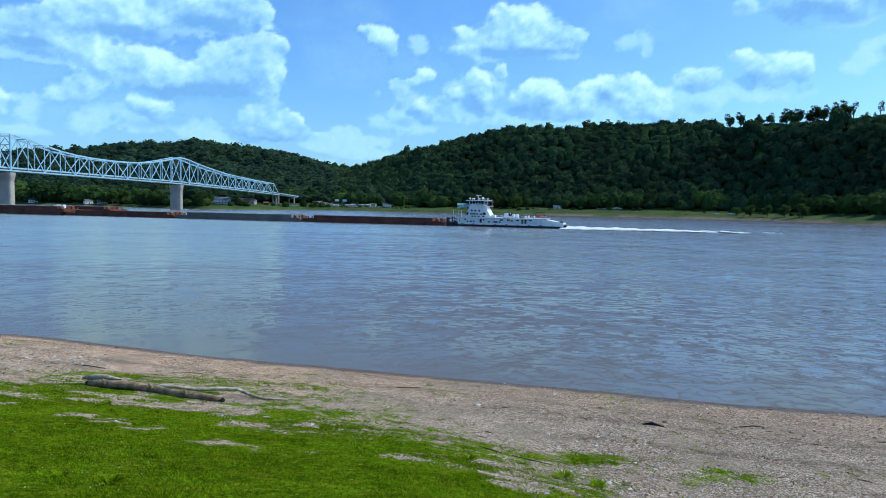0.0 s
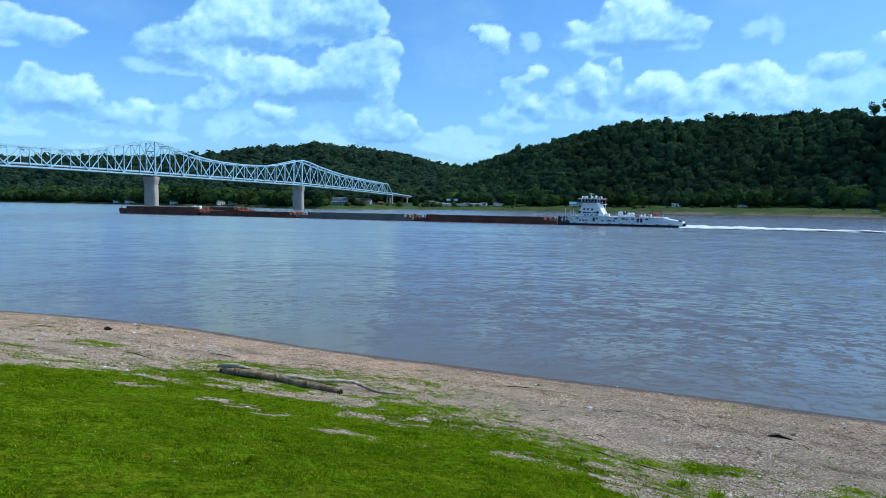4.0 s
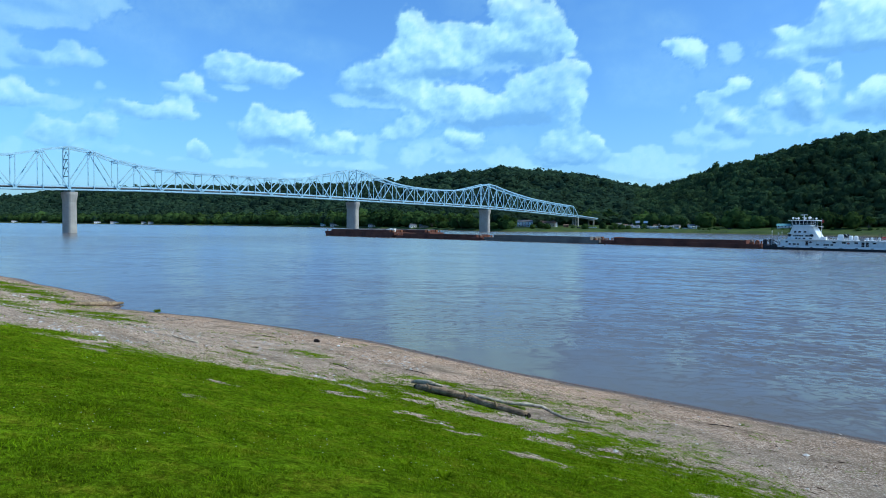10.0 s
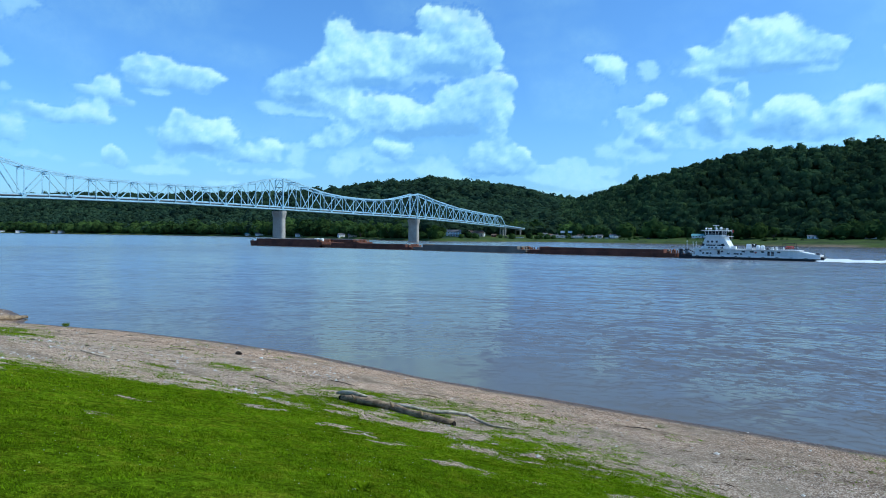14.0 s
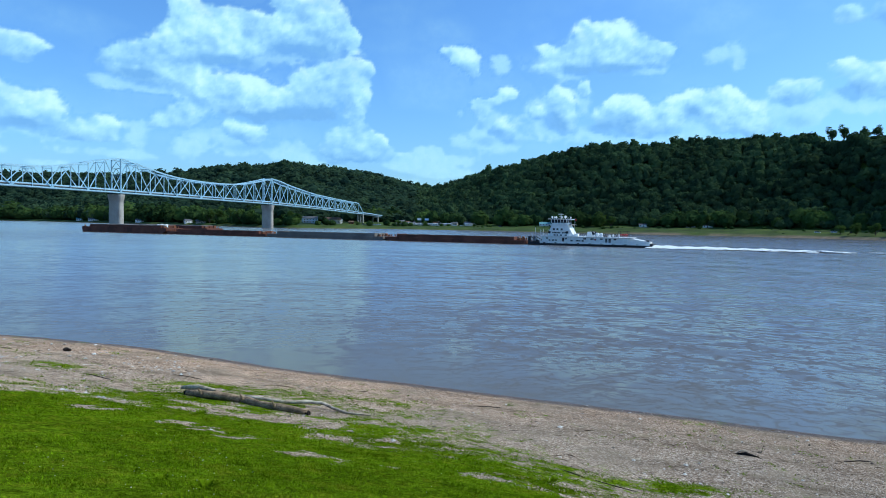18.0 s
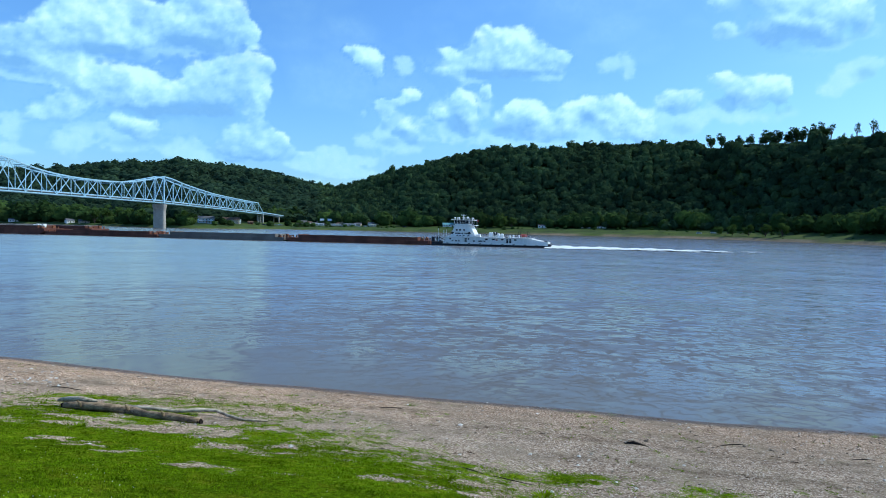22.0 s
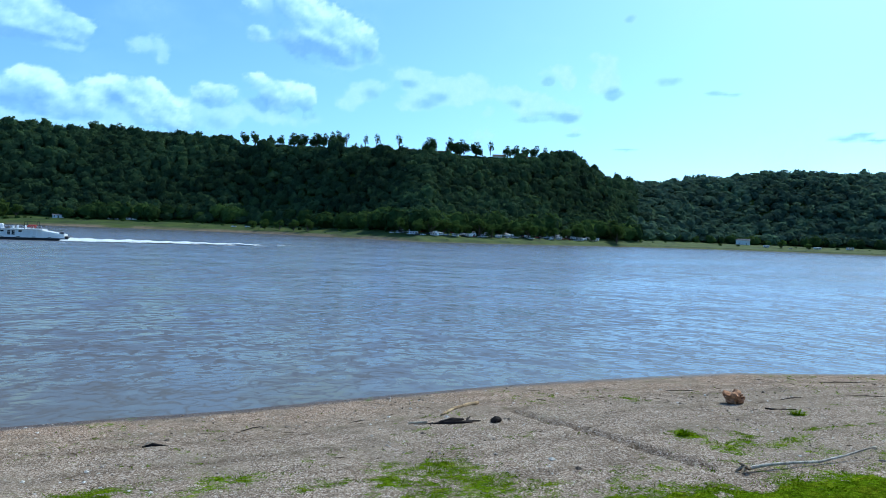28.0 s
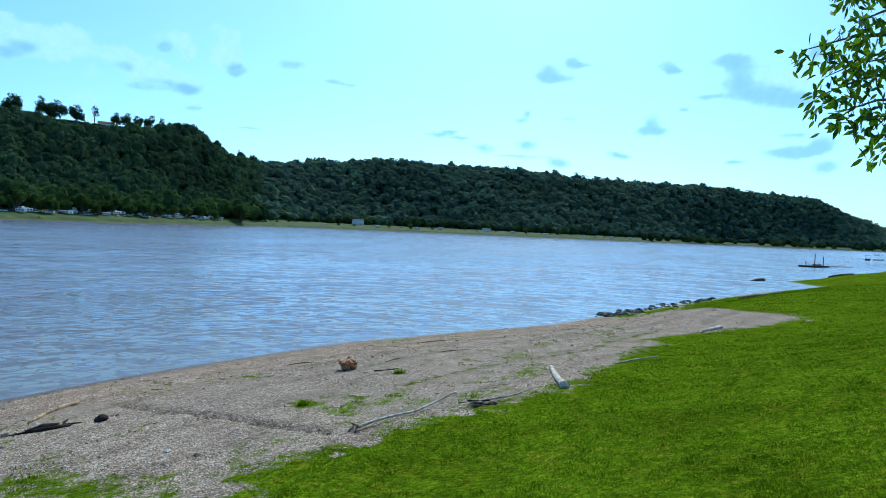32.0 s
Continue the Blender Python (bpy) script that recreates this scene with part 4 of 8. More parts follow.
# thin clouds go on round the sky behind the walk
for turn in range(120, 250, 14):
    wisp((turn, 14 + 9 * math.sin(turn), 12, 5), (turn + 5, 12 + 9 * math.sin(turn), 9, 4))


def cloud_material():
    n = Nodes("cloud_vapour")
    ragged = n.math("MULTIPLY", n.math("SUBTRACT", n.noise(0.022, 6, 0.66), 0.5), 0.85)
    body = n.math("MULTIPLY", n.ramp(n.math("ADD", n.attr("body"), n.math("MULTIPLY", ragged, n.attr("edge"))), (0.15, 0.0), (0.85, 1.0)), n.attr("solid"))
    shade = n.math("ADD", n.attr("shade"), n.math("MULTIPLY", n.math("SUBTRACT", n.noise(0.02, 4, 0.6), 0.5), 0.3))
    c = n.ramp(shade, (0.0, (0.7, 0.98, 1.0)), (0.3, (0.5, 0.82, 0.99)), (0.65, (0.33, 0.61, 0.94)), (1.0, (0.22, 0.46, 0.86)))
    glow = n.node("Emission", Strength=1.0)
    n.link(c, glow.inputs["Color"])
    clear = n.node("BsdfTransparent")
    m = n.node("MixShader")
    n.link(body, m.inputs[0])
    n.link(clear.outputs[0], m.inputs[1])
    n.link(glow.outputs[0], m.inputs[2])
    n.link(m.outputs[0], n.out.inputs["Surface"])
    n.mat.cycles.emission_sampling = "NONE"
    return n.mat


def cloud_backdrop():
    az = np.concatenate([np.arange(68, -113, -0.17), np.arange(-113, -292, -1.5)])
    el = np.concatenate([np.arange(0.0, 26.0, 0.17), np.arange(26, 48, 2.0)])
    a, e = np.meshgrid(az, el, indexing="ij")

    def billow(scale, seed):
        return np.abs(fbm(a, e * 1.2, scale, 3, seed) * 2 - 1)

    wx = (fbm(a, e, 0.5, 3, 51) - 0.5) * 1.1 + (fbm(a, e, 2.0, 3, 52) - 0.5) * 0.45
    wy = (fbm(a, e, 0.5, 3, 57) - 0.5) * 0.8 + (fbm(a, e, 2.0, 3, 58) - 0.5) * 0.4
    knobs = 0.5 - billow(1.3, 63) * 0.9 + (fbm(a, e, 3.2, 3, 67) - 0.5) * 0.5
    lit, thin, dark, tone = np.zeros(a.shape), np.zeros(a.shape), np.zeros(a.shape), np.zeros(a.shape)
    for ca, ce, w, h, foot, top, solid, gloomy in PUFFS:
        near = (np.abs(a - ca) < w * 2.6 + 1.2) & (np.abs(e - ce) < h * 2.6 + 1.2)
        if not near.any():
            continue
        small = min(1.0, h / 0.9)
        da, de = (a[near] + wx[near] * small - ca) / (w * 1.12), (e[near] + wy[near] * small - ce) / (h * 1.12)
        k = np.exp(-0.9 * (da * da + np.where(de > 0, de * de, 0.8 * de * de)) ** 1.25)
        if gloomy:
            dark[near] += k
        elif solid < 0.9:
            thin[near] += k
        else:
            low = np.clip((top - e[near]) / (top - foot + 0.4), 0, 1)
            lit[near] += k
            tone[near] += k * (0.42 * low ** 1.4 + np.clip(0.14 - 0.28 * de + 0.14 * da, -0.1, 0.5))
    # relief of the billows, lit from above and downriver
    rise = fbm(a, e * 1.2, 0.8, 5, 81, 0.6) - fbm(a + 0.45, (e - 0.5) * 1.2, 0.8, 5, 81, 0.6)
    coarse = fbm(a, e * 1.4, 0.55, 4, 85, 0.55)
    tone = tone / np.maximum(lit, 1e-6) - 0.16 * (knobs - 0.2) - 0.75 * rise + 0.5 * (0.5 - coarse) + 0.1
    lumpy = 0.72 + 0.28 * smooth(0.3, 0.62, coarse)
    lit, thin, dark = lit + ((knobs - 0.25) * 0.4 + (coarse - 0.5) * 0.9) * smooth(0.02, 0.3, lit), thin + ((knobs - 0.25) * 0.5 + (coarse - 0.5) * 1.3) * smooth(0.02, 0.3, thin), dark + ((knobs - 0.25) * 0.25 + (coarse - 0.5) * 0.9) * smooth(0.02, 0.3, dark)
    sun_side = smooth(-20, -62, a)
    body = np.maximum(smooth(0.05, 0.75, lit), np.maximum(smooth(0.0, 0.9, thin) * 0.9, smooth(0.05, 0.8, dark) * (0.2 + 0.75 * sun_side)))
    solid = np.maximum(0.95 * smooth(0.0, 0.8, lit) * lumpy, np.maximum((0.66 + 0.22 * sun_side) * smooth(0.0, 1.1, thin) * lumpy, (0.22 + 0.5 * sun_side) * smooth(0.0, 1.1, dark)))
    solid = solid * (1 - 0.3 * smooth(38, 56, a))
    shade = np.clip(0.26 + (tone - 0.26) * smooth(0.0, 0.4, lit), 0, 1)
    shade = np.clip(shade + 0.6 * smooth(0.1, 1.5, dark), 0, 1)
    haze = smooth(0.42, 0.8, fbm(a, e * 2.0, 0.13, 4, 71)) * 0.16 * smooth(0, 3, e)
    solid = np.maximum(solid, haze)
    body = np.maximum(body, np.where(haze > solid - 1e-6, 0.75, 0))
    rad = 4400.0
    x, y = -np.sin(np.radians(a)) * np.cos(np.radians(e)) * rad, np.cos(np.radians(a)) * np.cos(np.radians(e)) * rad
    z = np.sin(np.radians(e)) * rad + 7
    n, m = a.shape
    i, j = np.meshgrid(np.arange(n), np.arange(m - 1), indexing="ij")
    i2 = (i + 1) % n
    quads = np.stack([i * m + j, i * m + j + 1, i2 * m + j + 1, i2 * m + j], -1).reshape(-1, 4)
    b = (body * solid).ravel()
    quads = quads[(b[quads] > 0.01).any(1)]
    used = np.unique(quads)
    remap = np.zeros(n * m, np.int64)
    remap[used] = np.arange(len(used))
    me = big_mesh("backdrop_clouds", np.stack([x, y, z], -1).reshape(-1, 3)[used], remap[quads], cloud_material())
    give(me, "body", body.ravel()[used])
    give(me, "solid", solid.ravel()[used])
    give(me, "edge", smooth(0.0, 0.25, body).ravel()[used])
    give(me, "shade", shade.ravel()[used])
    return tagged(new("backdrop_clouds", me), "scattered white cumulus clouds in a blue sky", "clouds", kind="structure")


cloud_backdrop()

# ---- the far side: plan by bearing (degrees left of +y) ----
def table(*rows):
    """Values at bearings, read between them."""
    t = np.array(rows, float)
    t = t[np.argsort(t[:, 0])]
    return lambda a: np.interp(a, t[:, 0], t[:, 1])


far_shore = table((80, 3600), (66, 2600), (58, 2150), (50, 1750), (42.5, 1480), (35.6, 1160), (32, 1010), (27, 880), (24, 770), (20, 700), (17, 730),
                  (13, 770), (9, 790), (0, 740), (-10, 695), (-16, 690), (-24, 655), (-31.5, 560), (-38.5, 470), (-46, 530), (-53, 650),
                  (-61, 850), (-70, 985), (-82, 1080), (-92, 1400), (-97, 1700), (-104, 2000), (-107, 2200), (-116, 2900), (-125, 3800))
strip = table((80, 40), (35, 40), (26, 90), (10, 110), (-5, 85), (-20, 60), (-28, 75), (-40, 60), (-55, 60), (-62, 120), (-75, 120), (-90, 110), (-125, 120))
crest_at = table((80, 4100), (66, 3400), (58, 2900), (42, 2250), (30, 1700), (20, 1500), (12, 1450), (9, 1400), (6, 1150), (2, 1010), (-4, 960), (-10, 930), (-20, 900),
                 (-30, 800), (-38.5, 720), (-46, 770), (-51, 860), (-54, 930), (-57, 1080), (-61, 1180), (-70, 1320), (-82, 1450), (-92, 1800),
                 (-97, 2050), (-104, 2350), (-107, 2600), (-116, 3300), (-125, 4100))
ridge_upriver = ((80, 0.9), (64, 1.35), (60.8, 1.65), (59, 1.8), (57.2, 2.15), (55, 2.5), (52, 2.75), (42.5, 3.05), (35, 3.4), (29.2, 3.82), (26.4, 4.4), (21, 4.7), (17, 4.54), (13, 4.1), (11, 3.6), (9.3, 3.2))
bluff_top = ((8.2, 3.15), (6.3, 3.65), (5, 4.2), (2.4, 4.95), (-0.6, 5.8), (-3.1, 6.4), (-4, 6.75), (-6.4, 7.05), (-10, 6.8), (-15, 7.1), (-19.5, 7.15), (-22.9, 7.2), (-26, 7.35), (-33.5, 7.6), (-38, 7.6))
ridge_downriver = ((-44, 7.45), (-48.7, 7.2), (-50, 7.25), (-52.2, 6.75), (-53.5, 5.9), (-54.5, 5.2), (-57, 4.95), (-61, 5.2), (-65, 5.6), (-69, 5.7), (-75.8, 5.6), (-81, 5.3), (-85, 4.75), (-90, 4.62), (-95, 4.43), (-98.4, 4), (-102.3, 3.66), (-103.8, 2.8), (-105.7, 2.05), (-107, 1.44), (-112, 0.9), (-125, 0.7))
skyline = table(*ridge_upriver, *bluff_top, *ridge_downriver)
EYE = 7.0


def tree_size(a):
    """Height in metres of the woods' crowns by bearing."""
    return np.interp(a, [-125, -60, -54, 6, 12, 80], [17, 13, 11.5, 11.5, 14, 20])


def far_height(a, r):
    """Ground height beyond the river."""
    rs, rc = far_shore(a), crest_at(a)
    foot = np.minimum(rs + strip(a), rc - 60)
    top = EYE + rc * np.tan(np.radians(skyline(a))) - tree_size(a) * 0.92
    u = np.clip((r - foot) / (rc - foot), 0, 1)
    rise = u * u * (3 - 2 * u) * 0.55 + 0.45 * np.sin(u * np.pi / 2)
    x, y = -np.sin(np.radians(a)) * r, np.cos(np.radians(a)) * r
    gullies = (fbm(x, y, 0.006, 3, 31) - 0.5) * 26 * np.sin(u * np.pi)
    high = 3.6 + 4.6 * smooth(26, 20, a)
    bank = 2.4 * smooth(-2, 9, r - rs) + (high - 2.4) * smooth(2, strip(a), r - rs) - 1.2 * smooth(0, -12, r - rs) + (fbm(x, y, 0.05, 2, 41) - 0.5) * 0.8 * smooth(4, 20, r - rs)
    past = np.maximum(0, r - rc)
    return bank + (top - high) * rise + gullies - np.minimum(past * 0.06, top * 0.7)


def far_ground():
    az = np.arange(80, -125.01, -0.35)
    k = np.concatenate([[-25, -8, 0, 3, 6, 10, 15, 22, 32, 45, 60], 60 + np.cumsum(np.linspace(12, 60, 46))])
    a, d = np.meshgrid(az, k, indexing="ij")
    r = np.minimum(far_shore(a) + d, 4320)
    z = far_height(a, r)
    x, y = -np.sin(np.radians(a)) * r, np.cos(np.radians(a)) * r
    n, m = z.shape
    i, j = np.meshgrid(np.arange(n - 1), np.arange(m - 1), indexing="ij")
    quads = np.stack([i * m + j, i * m + j + 1, (i + 1) * m + j + 1, (i + 1) * m + j], -1).reshape(-1, 4)
    me = big_mesh("far_bank", np.stack([x, y, z], -1).reshape(-1, 3), quads, FIELD)
    sand = smooth(9, 4, d) * smooth(0.42, 0.58, fbm(x, y, 0.02, 3, 13)) * smooth(-4, -12, a) * smooth(-40, -34, a)
    give(me, "sand", np.clip(sand + smooth(3.5, 1.5, d) * 0.3, 0, 1).ravel())
    return tagged(new("far_bank", me), "far river bank with a grassy strip below wooded bluffs", "hillside", kind="structure")


far_ground()


# ---- woods ----
def ball(sub):
    bm = bmesh.new()
    bmesh.ops.create_icosphere(bm, subdivisions=sub, radius=1.0)
    v = np.array([p.co[:] for p in bm.verts])
    f = np.array([[q.index for q in t.verts] for t in bm.faces])
    bm.free()
    return v, f


def crown_shapes(sub, count, seed):
    """Lumpy crowns, one unit in radius, standing on their base."""
    v, f = ball(sub)
    shapes = []
    for k in range(count):
        rnd = random.Random(seed + k)
        out = np.ones(len(v))
        for _ in range(9):
            d = Vector((rnd.gauss(0, 1), rnd.gauss(0, 1), rnd.gauss(0.3, 0.8))).normalized()
            out += rnd.uniform(0.08, 0.26) * np.clip((v @ np.array(d) - 0.72) / 0.28, 0, 1)
        out *= 1 + 0.17 * np.array([noise.noise(Vector(p) * 3.1 + Vector((k * 7.7, seed, 0))) for p in v])
        out *= 1 + 0.08 * np.array([rnd.uniform(-1, 1) for _ in v])
        shapes.append(v * out[:, None])
    return shapes, f


def leaf_tufts(count, size, rng, lean=0.55, low=-0.45, loose=0.14):
    """Loose triangles of foliage over a unit ball's upper part, each facing about outward; returns (count * 3, 3)."""
    d = rng.normal(size=(count * 3, 3))
    d /= np.linalg.norm(d, axis=1)[:, None]
    d = d[d[:, 2] > low][:count]
    face = d + rng.normal(size=d.shape) * lean
    face /= np.linalg.norm(face, axis=1)[:, None]
    u = np.cross(face, rng.normal(size=d.shape))
    u /= np.linalg.norm(u, axis=1)[:, None]
    w = np.cross(face, u)
    s = size * rng.uniform(0.6, 1.4, (len(d), 1))
    c = d * rng.uniform(1 - loose, 1 + loose, (len(d), 1))
    return np.stack([c + u * s, c + (w * 0.87 - u * 0.5) * s, c - (w * 0.87 + u * 0.5) * s], 1).reshape(-1, 3)


def grove(name, places, sub, mat, label, category, seed, tufts=60, tuft_size=0.3):
    """Many crowns of loose foliage as one mesh. places: rows of x, y, base z, width, height."""
    cores, f = crown_shapes(sub, 9, seed)
    rng = np.random.default_rng(seed)
    shapes, faces = [], []
    for c in cores:
        leaves = leaf_tufts(tufts, tuft_size, rng, 0.32, -0.45, 0.06)
        # the foliage follows the core's lumps
        toward = leaves.reshape(-1, 3, 3).mean(1)
        near = np.argmax((toward / np.linalg.norm(toward, axis=1)[:, None]) @ (c / np.linalg.norm(c, axis=1)[:, None]).T, 1)
        leaves = leaves * np.repeat(np.linalg.norm(c[near], axis=1), 3)[:, None]
        shapes.append(np.concatenate([c * 0.93, leaves]))
        faces.append(np.concatenate([f, len(c) + np.arange(len(leaves)).reshape(-1, 3)]))
    vs, fs, tone, at = [], [], [], 0
    for x, y, z, w, h in places:
        k = rng.integers(len(shapes))
        s = shapes[k]
        t = rng.uniform(0, 2 * math.pi)
        c, sn = math.cos(t), math.sin(t)
        q = np.stack([(s[:, 0] * c - s[:, 1] * sn) * w / 2 + x, (s[:, 0] * sn + s[:, 1] * c) * w / 2 + y, s[:, 2] * h / 2 + z + h * 0.46], -1)
        vs.append(q)
        fs.append(faces[k] + at)
        tone.append(np.full(len(q), rng.beta(1.1, 1.7)))
        at += len(q)
    me = big_mesh(name, np.concatenate(vs), np.concatenate(fs), mat, False)
    give(me, "tone", np.concatenate(tone))
    return tagged(new(name, me), label, category, kind="stuff")


def scatter_woods(az0, az1, spacing, seed, back=40.0):
    rng = np.random.default_rng(seed)
    rows = []
    a = az0
    while a > az1:
        foot = float(far_shore(a) + strip(a))
        rc = float(crest_at(a))
        foot = min(foot, rc - 60)
        r = foot + rng.uniform(-4, 8)
        open_top = smooth(-21.8, -23.2, a) * smooth(-49.6, -48.4, a)
        end = rc + back - float(open_top) * (back + 14)
        while r < end:
            aa = a + rng.uniform(-0.5, 0.5) * math.degrees(spacing / r)
            rr = r + rng.uniform(-0.4, 0.4) * spacing
            h = float(tree_size(aa)) * (rng.uniform(0.68, 1.12) if rng.uniform() > 0.07 else rng.uniform(1.2, 1.45))
            if open_top > 0.5 and rr > rc - 42:
                h *= 0.32
            z = float(far_height(aa, rr))
            rows.append((-math.sin(math.radians(aa)) * rr, math.cos(math.radians(aa)) * rr, z - 0.5, spacing * rng.uniform(1.1, 1.85), h * rng.uniform(0.9, 1.15)))
            r += spacing * rng.uniform(0.75, 1.25)
        a -= math.degrees(spacing * rng.uniform(0.8, 1.2) / ((foot + rc) / 2))
    return rows


grove("bluff_woods", scatter_woods(9.5, -57, 7.4, 3), 2, WOODS, "dense dark green broadleaf woods on the steep bluff", "woods", 5, 110, 0.24)
grove("left_ridge_woods", scatter_woods(72, 9.5, 15, 4), 1, WOODS_LEFT, "hazy green woods on the distant ridge behind the bridge", "woods", 6, 30, 0.25)
grove("right_ridge_woods", scatter_woods(-57, -113, 12.5, 7), 1, WOODS_FAR_HAZED, "hazy blue-green woods on the long ridge downriver", "woods", 8, 60, 0.3)


def shore_row(a0, a1, inland, spacing, h0, h1, seed, thin=0.0):
    rng = np.random.default_rng(seed)
    rows, a = [], a0
    while a > a1:
        r = float(far_shore(a)) + inland + rng.uniform(-7, 7)
        if rng.uniform() > thin:
            h = rng.uniform(h0, h1)
            rows.append((-math.sin(math.radians(a)) * r, math.cos(math.radians(a)) * r, float(far_height(a, r)) - 1.0, h * rng.uniform(0.8, 1.25), h))
        a -= math.degrees(spacing * rng.uniform(0.6, 1.4) / r)
    return rows


grove("shore_trees_upriver", shore_row(70, 27, 24, 13, 14, 24, 11) + shore_row(70, 26, 46, 14, 16, 26, 12), 2, SHORE_LEAVES,
      "row of rounded green trees along the far waterline", "trees", 9, 150, 0.2)
grove("foot_trees", shore_row(26, 10, 120, 10, 11, 19, 13, 0.2) + shore_row(27, 19.6, 20, 9, 8, 15, 31, 0.25) + shore_row(18.2, 10, 34, 8, 4, 9, 32, 0.45) + shore_row(9, -36, 66, 9, 11, 20, 14, 0.2) + shore_row(-36, -57, 56, 9, 14, 22, 17, 0.1)
      + shore_row(-57, -112, 110, 11, 8, 15, 15, 0.3) + shore_row(-90, -112, 30, 12, 9, 15, 16, 0.3), 2, SHORE_LEAVES,
      "green trees along the foot of the wooded bluff", "trees", 10, 150, 0.2)
grove("bank_shrubs", shore_row(12, -60, 44, 8, 1.6, 4.2, 28, 0.45) + shore_row(12, 3, 36, 7, 2.0, 4.5, 29, 0.4) + shore_row(-57, -112, 62, 9, 1.6, 4.0, 30, 0.5) + shore_row(22, -112, 9, 4.5, 0.7, 1.6, 18, 0.7) + shore_row(12, -60, 20, 5.0, 0.7, 1.7, 19, 0.7), 1, SHORE_LEAVES,
      "low shrubs and weeds along the far waterline", "shrubs", 12, 30, 0.4)

# ---- the bridge ----
BRIDGE = pose(-361.9, 245.0, 0, 0, 0, 73.98)  # x along the roadway towards the far bank, y away from the walk
chord_top = table((-220, 50), (-200, 46), (-170, 40.5), (-122, 40), (-60, 40.2), (-46, 41.2), (-29, 43.4), (-16, 46.6), (-6, 50), (6, 50.6), (16.7, 47.7), (29.2, 43.7), (46, 41.6), (58, 40.2),
                  (77, 39.8), (118, 39.8), (156, 40.4), (176, 43.2), (193.4, 47.1), (207.8, 50.4), (219, 52), (232, 49.2), (254.9, 43.9), (272, 41.6), (290, 40.2),
                  (320.6, 39.6), (349.4, 40.6), (371.2, 44.2), (389.5, 48.0), (398, 49.9), (418.6, 45.3), (440, 41.6), (472, 37.2), (519, 33.6), (566, 30.8))
rail_top = table((-220, 25), (-120, 26.4), (-19, 27.4), (40, 29.0), (118, 29.8), (217, 29.0), (290, 28.2), (393, 26.9), (472, 24.4), (577, 20.4), (677, 14.4), (760, 10.6), (830, 8.6), (905, 7.2))
bridge = thing("bridge", BRIDGE, "long pale blue steel cantilever truss bridge on tall concrete piers", "bridge")


def rounded_ring(bm, ax, ay, z, cx, cy, n=24):
    ring = []
    for k in range(n):
        t = 2 * math.pi * k / n
        c, s = math.cos(t), math.sin(t)
        ring.append(bm.verts.new((cx + ax * math.copysign(abs(c) ** 0.55, c), cy + ay * math.copysign(abs(s) ** 0.7, s), z)))
    return ring


def lathe(bm, rings):
    for u, v in zip(rings[:-1], rings[1:]):
        for k in range(len(u)):
            bm.faces.new((u[k], u[(k + 1) % len(u)], v[(k + 1) % len(u)], v[k]))
    bm.faces.new(rings[0][::-1])
    bm.faces.new(rings[-1])


def bridge_pier(s, ax, ay):
    top = float(rail_top(s)) - 3.3
    bm = bmesh.new()
    lathe(bm, [rounded_ring(bm, ax * 1.03, ay * 1.02, -3, s, 4.75), rounded_ring(bm, ax, ay, 1.5, s, 4.75),
               rounded_ring(bm, ax * 0.96, ay * 0.97, top - 6.5, s, 4.75)])
    pier = part("pier", bm, CONCRETE, bridge, "tapered round-nosed concrete pier")
    bm = bmesh.new()
    lathe(bm, [rounded_ring(bm, ax * 0.97, ay * 0.98, top - 6.5, s, 4.75), rounded_ring(bm, ax * 1.02, ay * 1.02, top - 5.2, s, 4.75), rounded_ring(bm, ax * 1.2, ay * 1.12, top - 2.2, s, 4.75),
               rounded_ring(bm, ax * 1.2, ay * 1.12, top - 0.7, s, 4.75)])
    part("pier_cap", bm, CONCRETE, pier)
    for y in (0, 9.5):
        bm = slab(bmesh.new(), s - 1.1, s + 1.1, y - 0.8, y + 0.8, top - 0.8, top + 0.3, 0.1)
        part("bearing", bm, STEEL_DARK, pier)


for s, ax, ay in ((1.5, 2.9, 6.2), (217.5, 2.9, 6.2), (395.0, 2.9, 6.2), (-219.0, 2.9, 6.2)):
    bridge_pier(s, ax, ay)

SPANS = [(-217.5, 0, 16), (0, 217.5, 16), (217.5, 395, 13), (395, 577, 14)]
nodes = []
for a, b, n in SPANS:
    nodes += [a + (b - a) * k / n for k in range(n)]
nodes = [s for s in nodes if s > -150] + [577.0]


def low(s):
    return float(rail_top(s)) - 2.55


def high(s):
    return float(chord_top(s))


def member(name, p, q, w, h, mat=STEEL_BLUE, label=""):
    part(name, strut(bmesh.new(), p, q, w, h), mat, bridge, label)


for y in (0.0, 9.5):
    for k, (a, b) in enumerate(zip(nodes[:-1], nodes[1:])):
        last = b == 577.0
        member("bottom_chord", (a, y, low(a)), (b, y, low(b)), 0.6, 0.85)
        if last:
            member("end_post", (a, y, high(a)), (b, y, low(b)), 0.6, 0.7)
        else:
            member("top_chord", (a, y, high(a)), (b, y, high(b)), 0.7, 1.0)
            if k % 2:
                member("diagonal", (a, y, low(a)), (b, y, high(b)), 0.5, 0.55)
            else:
                member("diagonal", (a, y, high(a)), (b, y, low(b)), 0.5, 0.55)
        tower = any(abs(a - t) < 1 for t in (0, 217.5, 395))
        member("post", (a, y, low(a)), (a, y, high(a)), 0.9 if tower else 0.45, 0.75 if tower else 0.42)
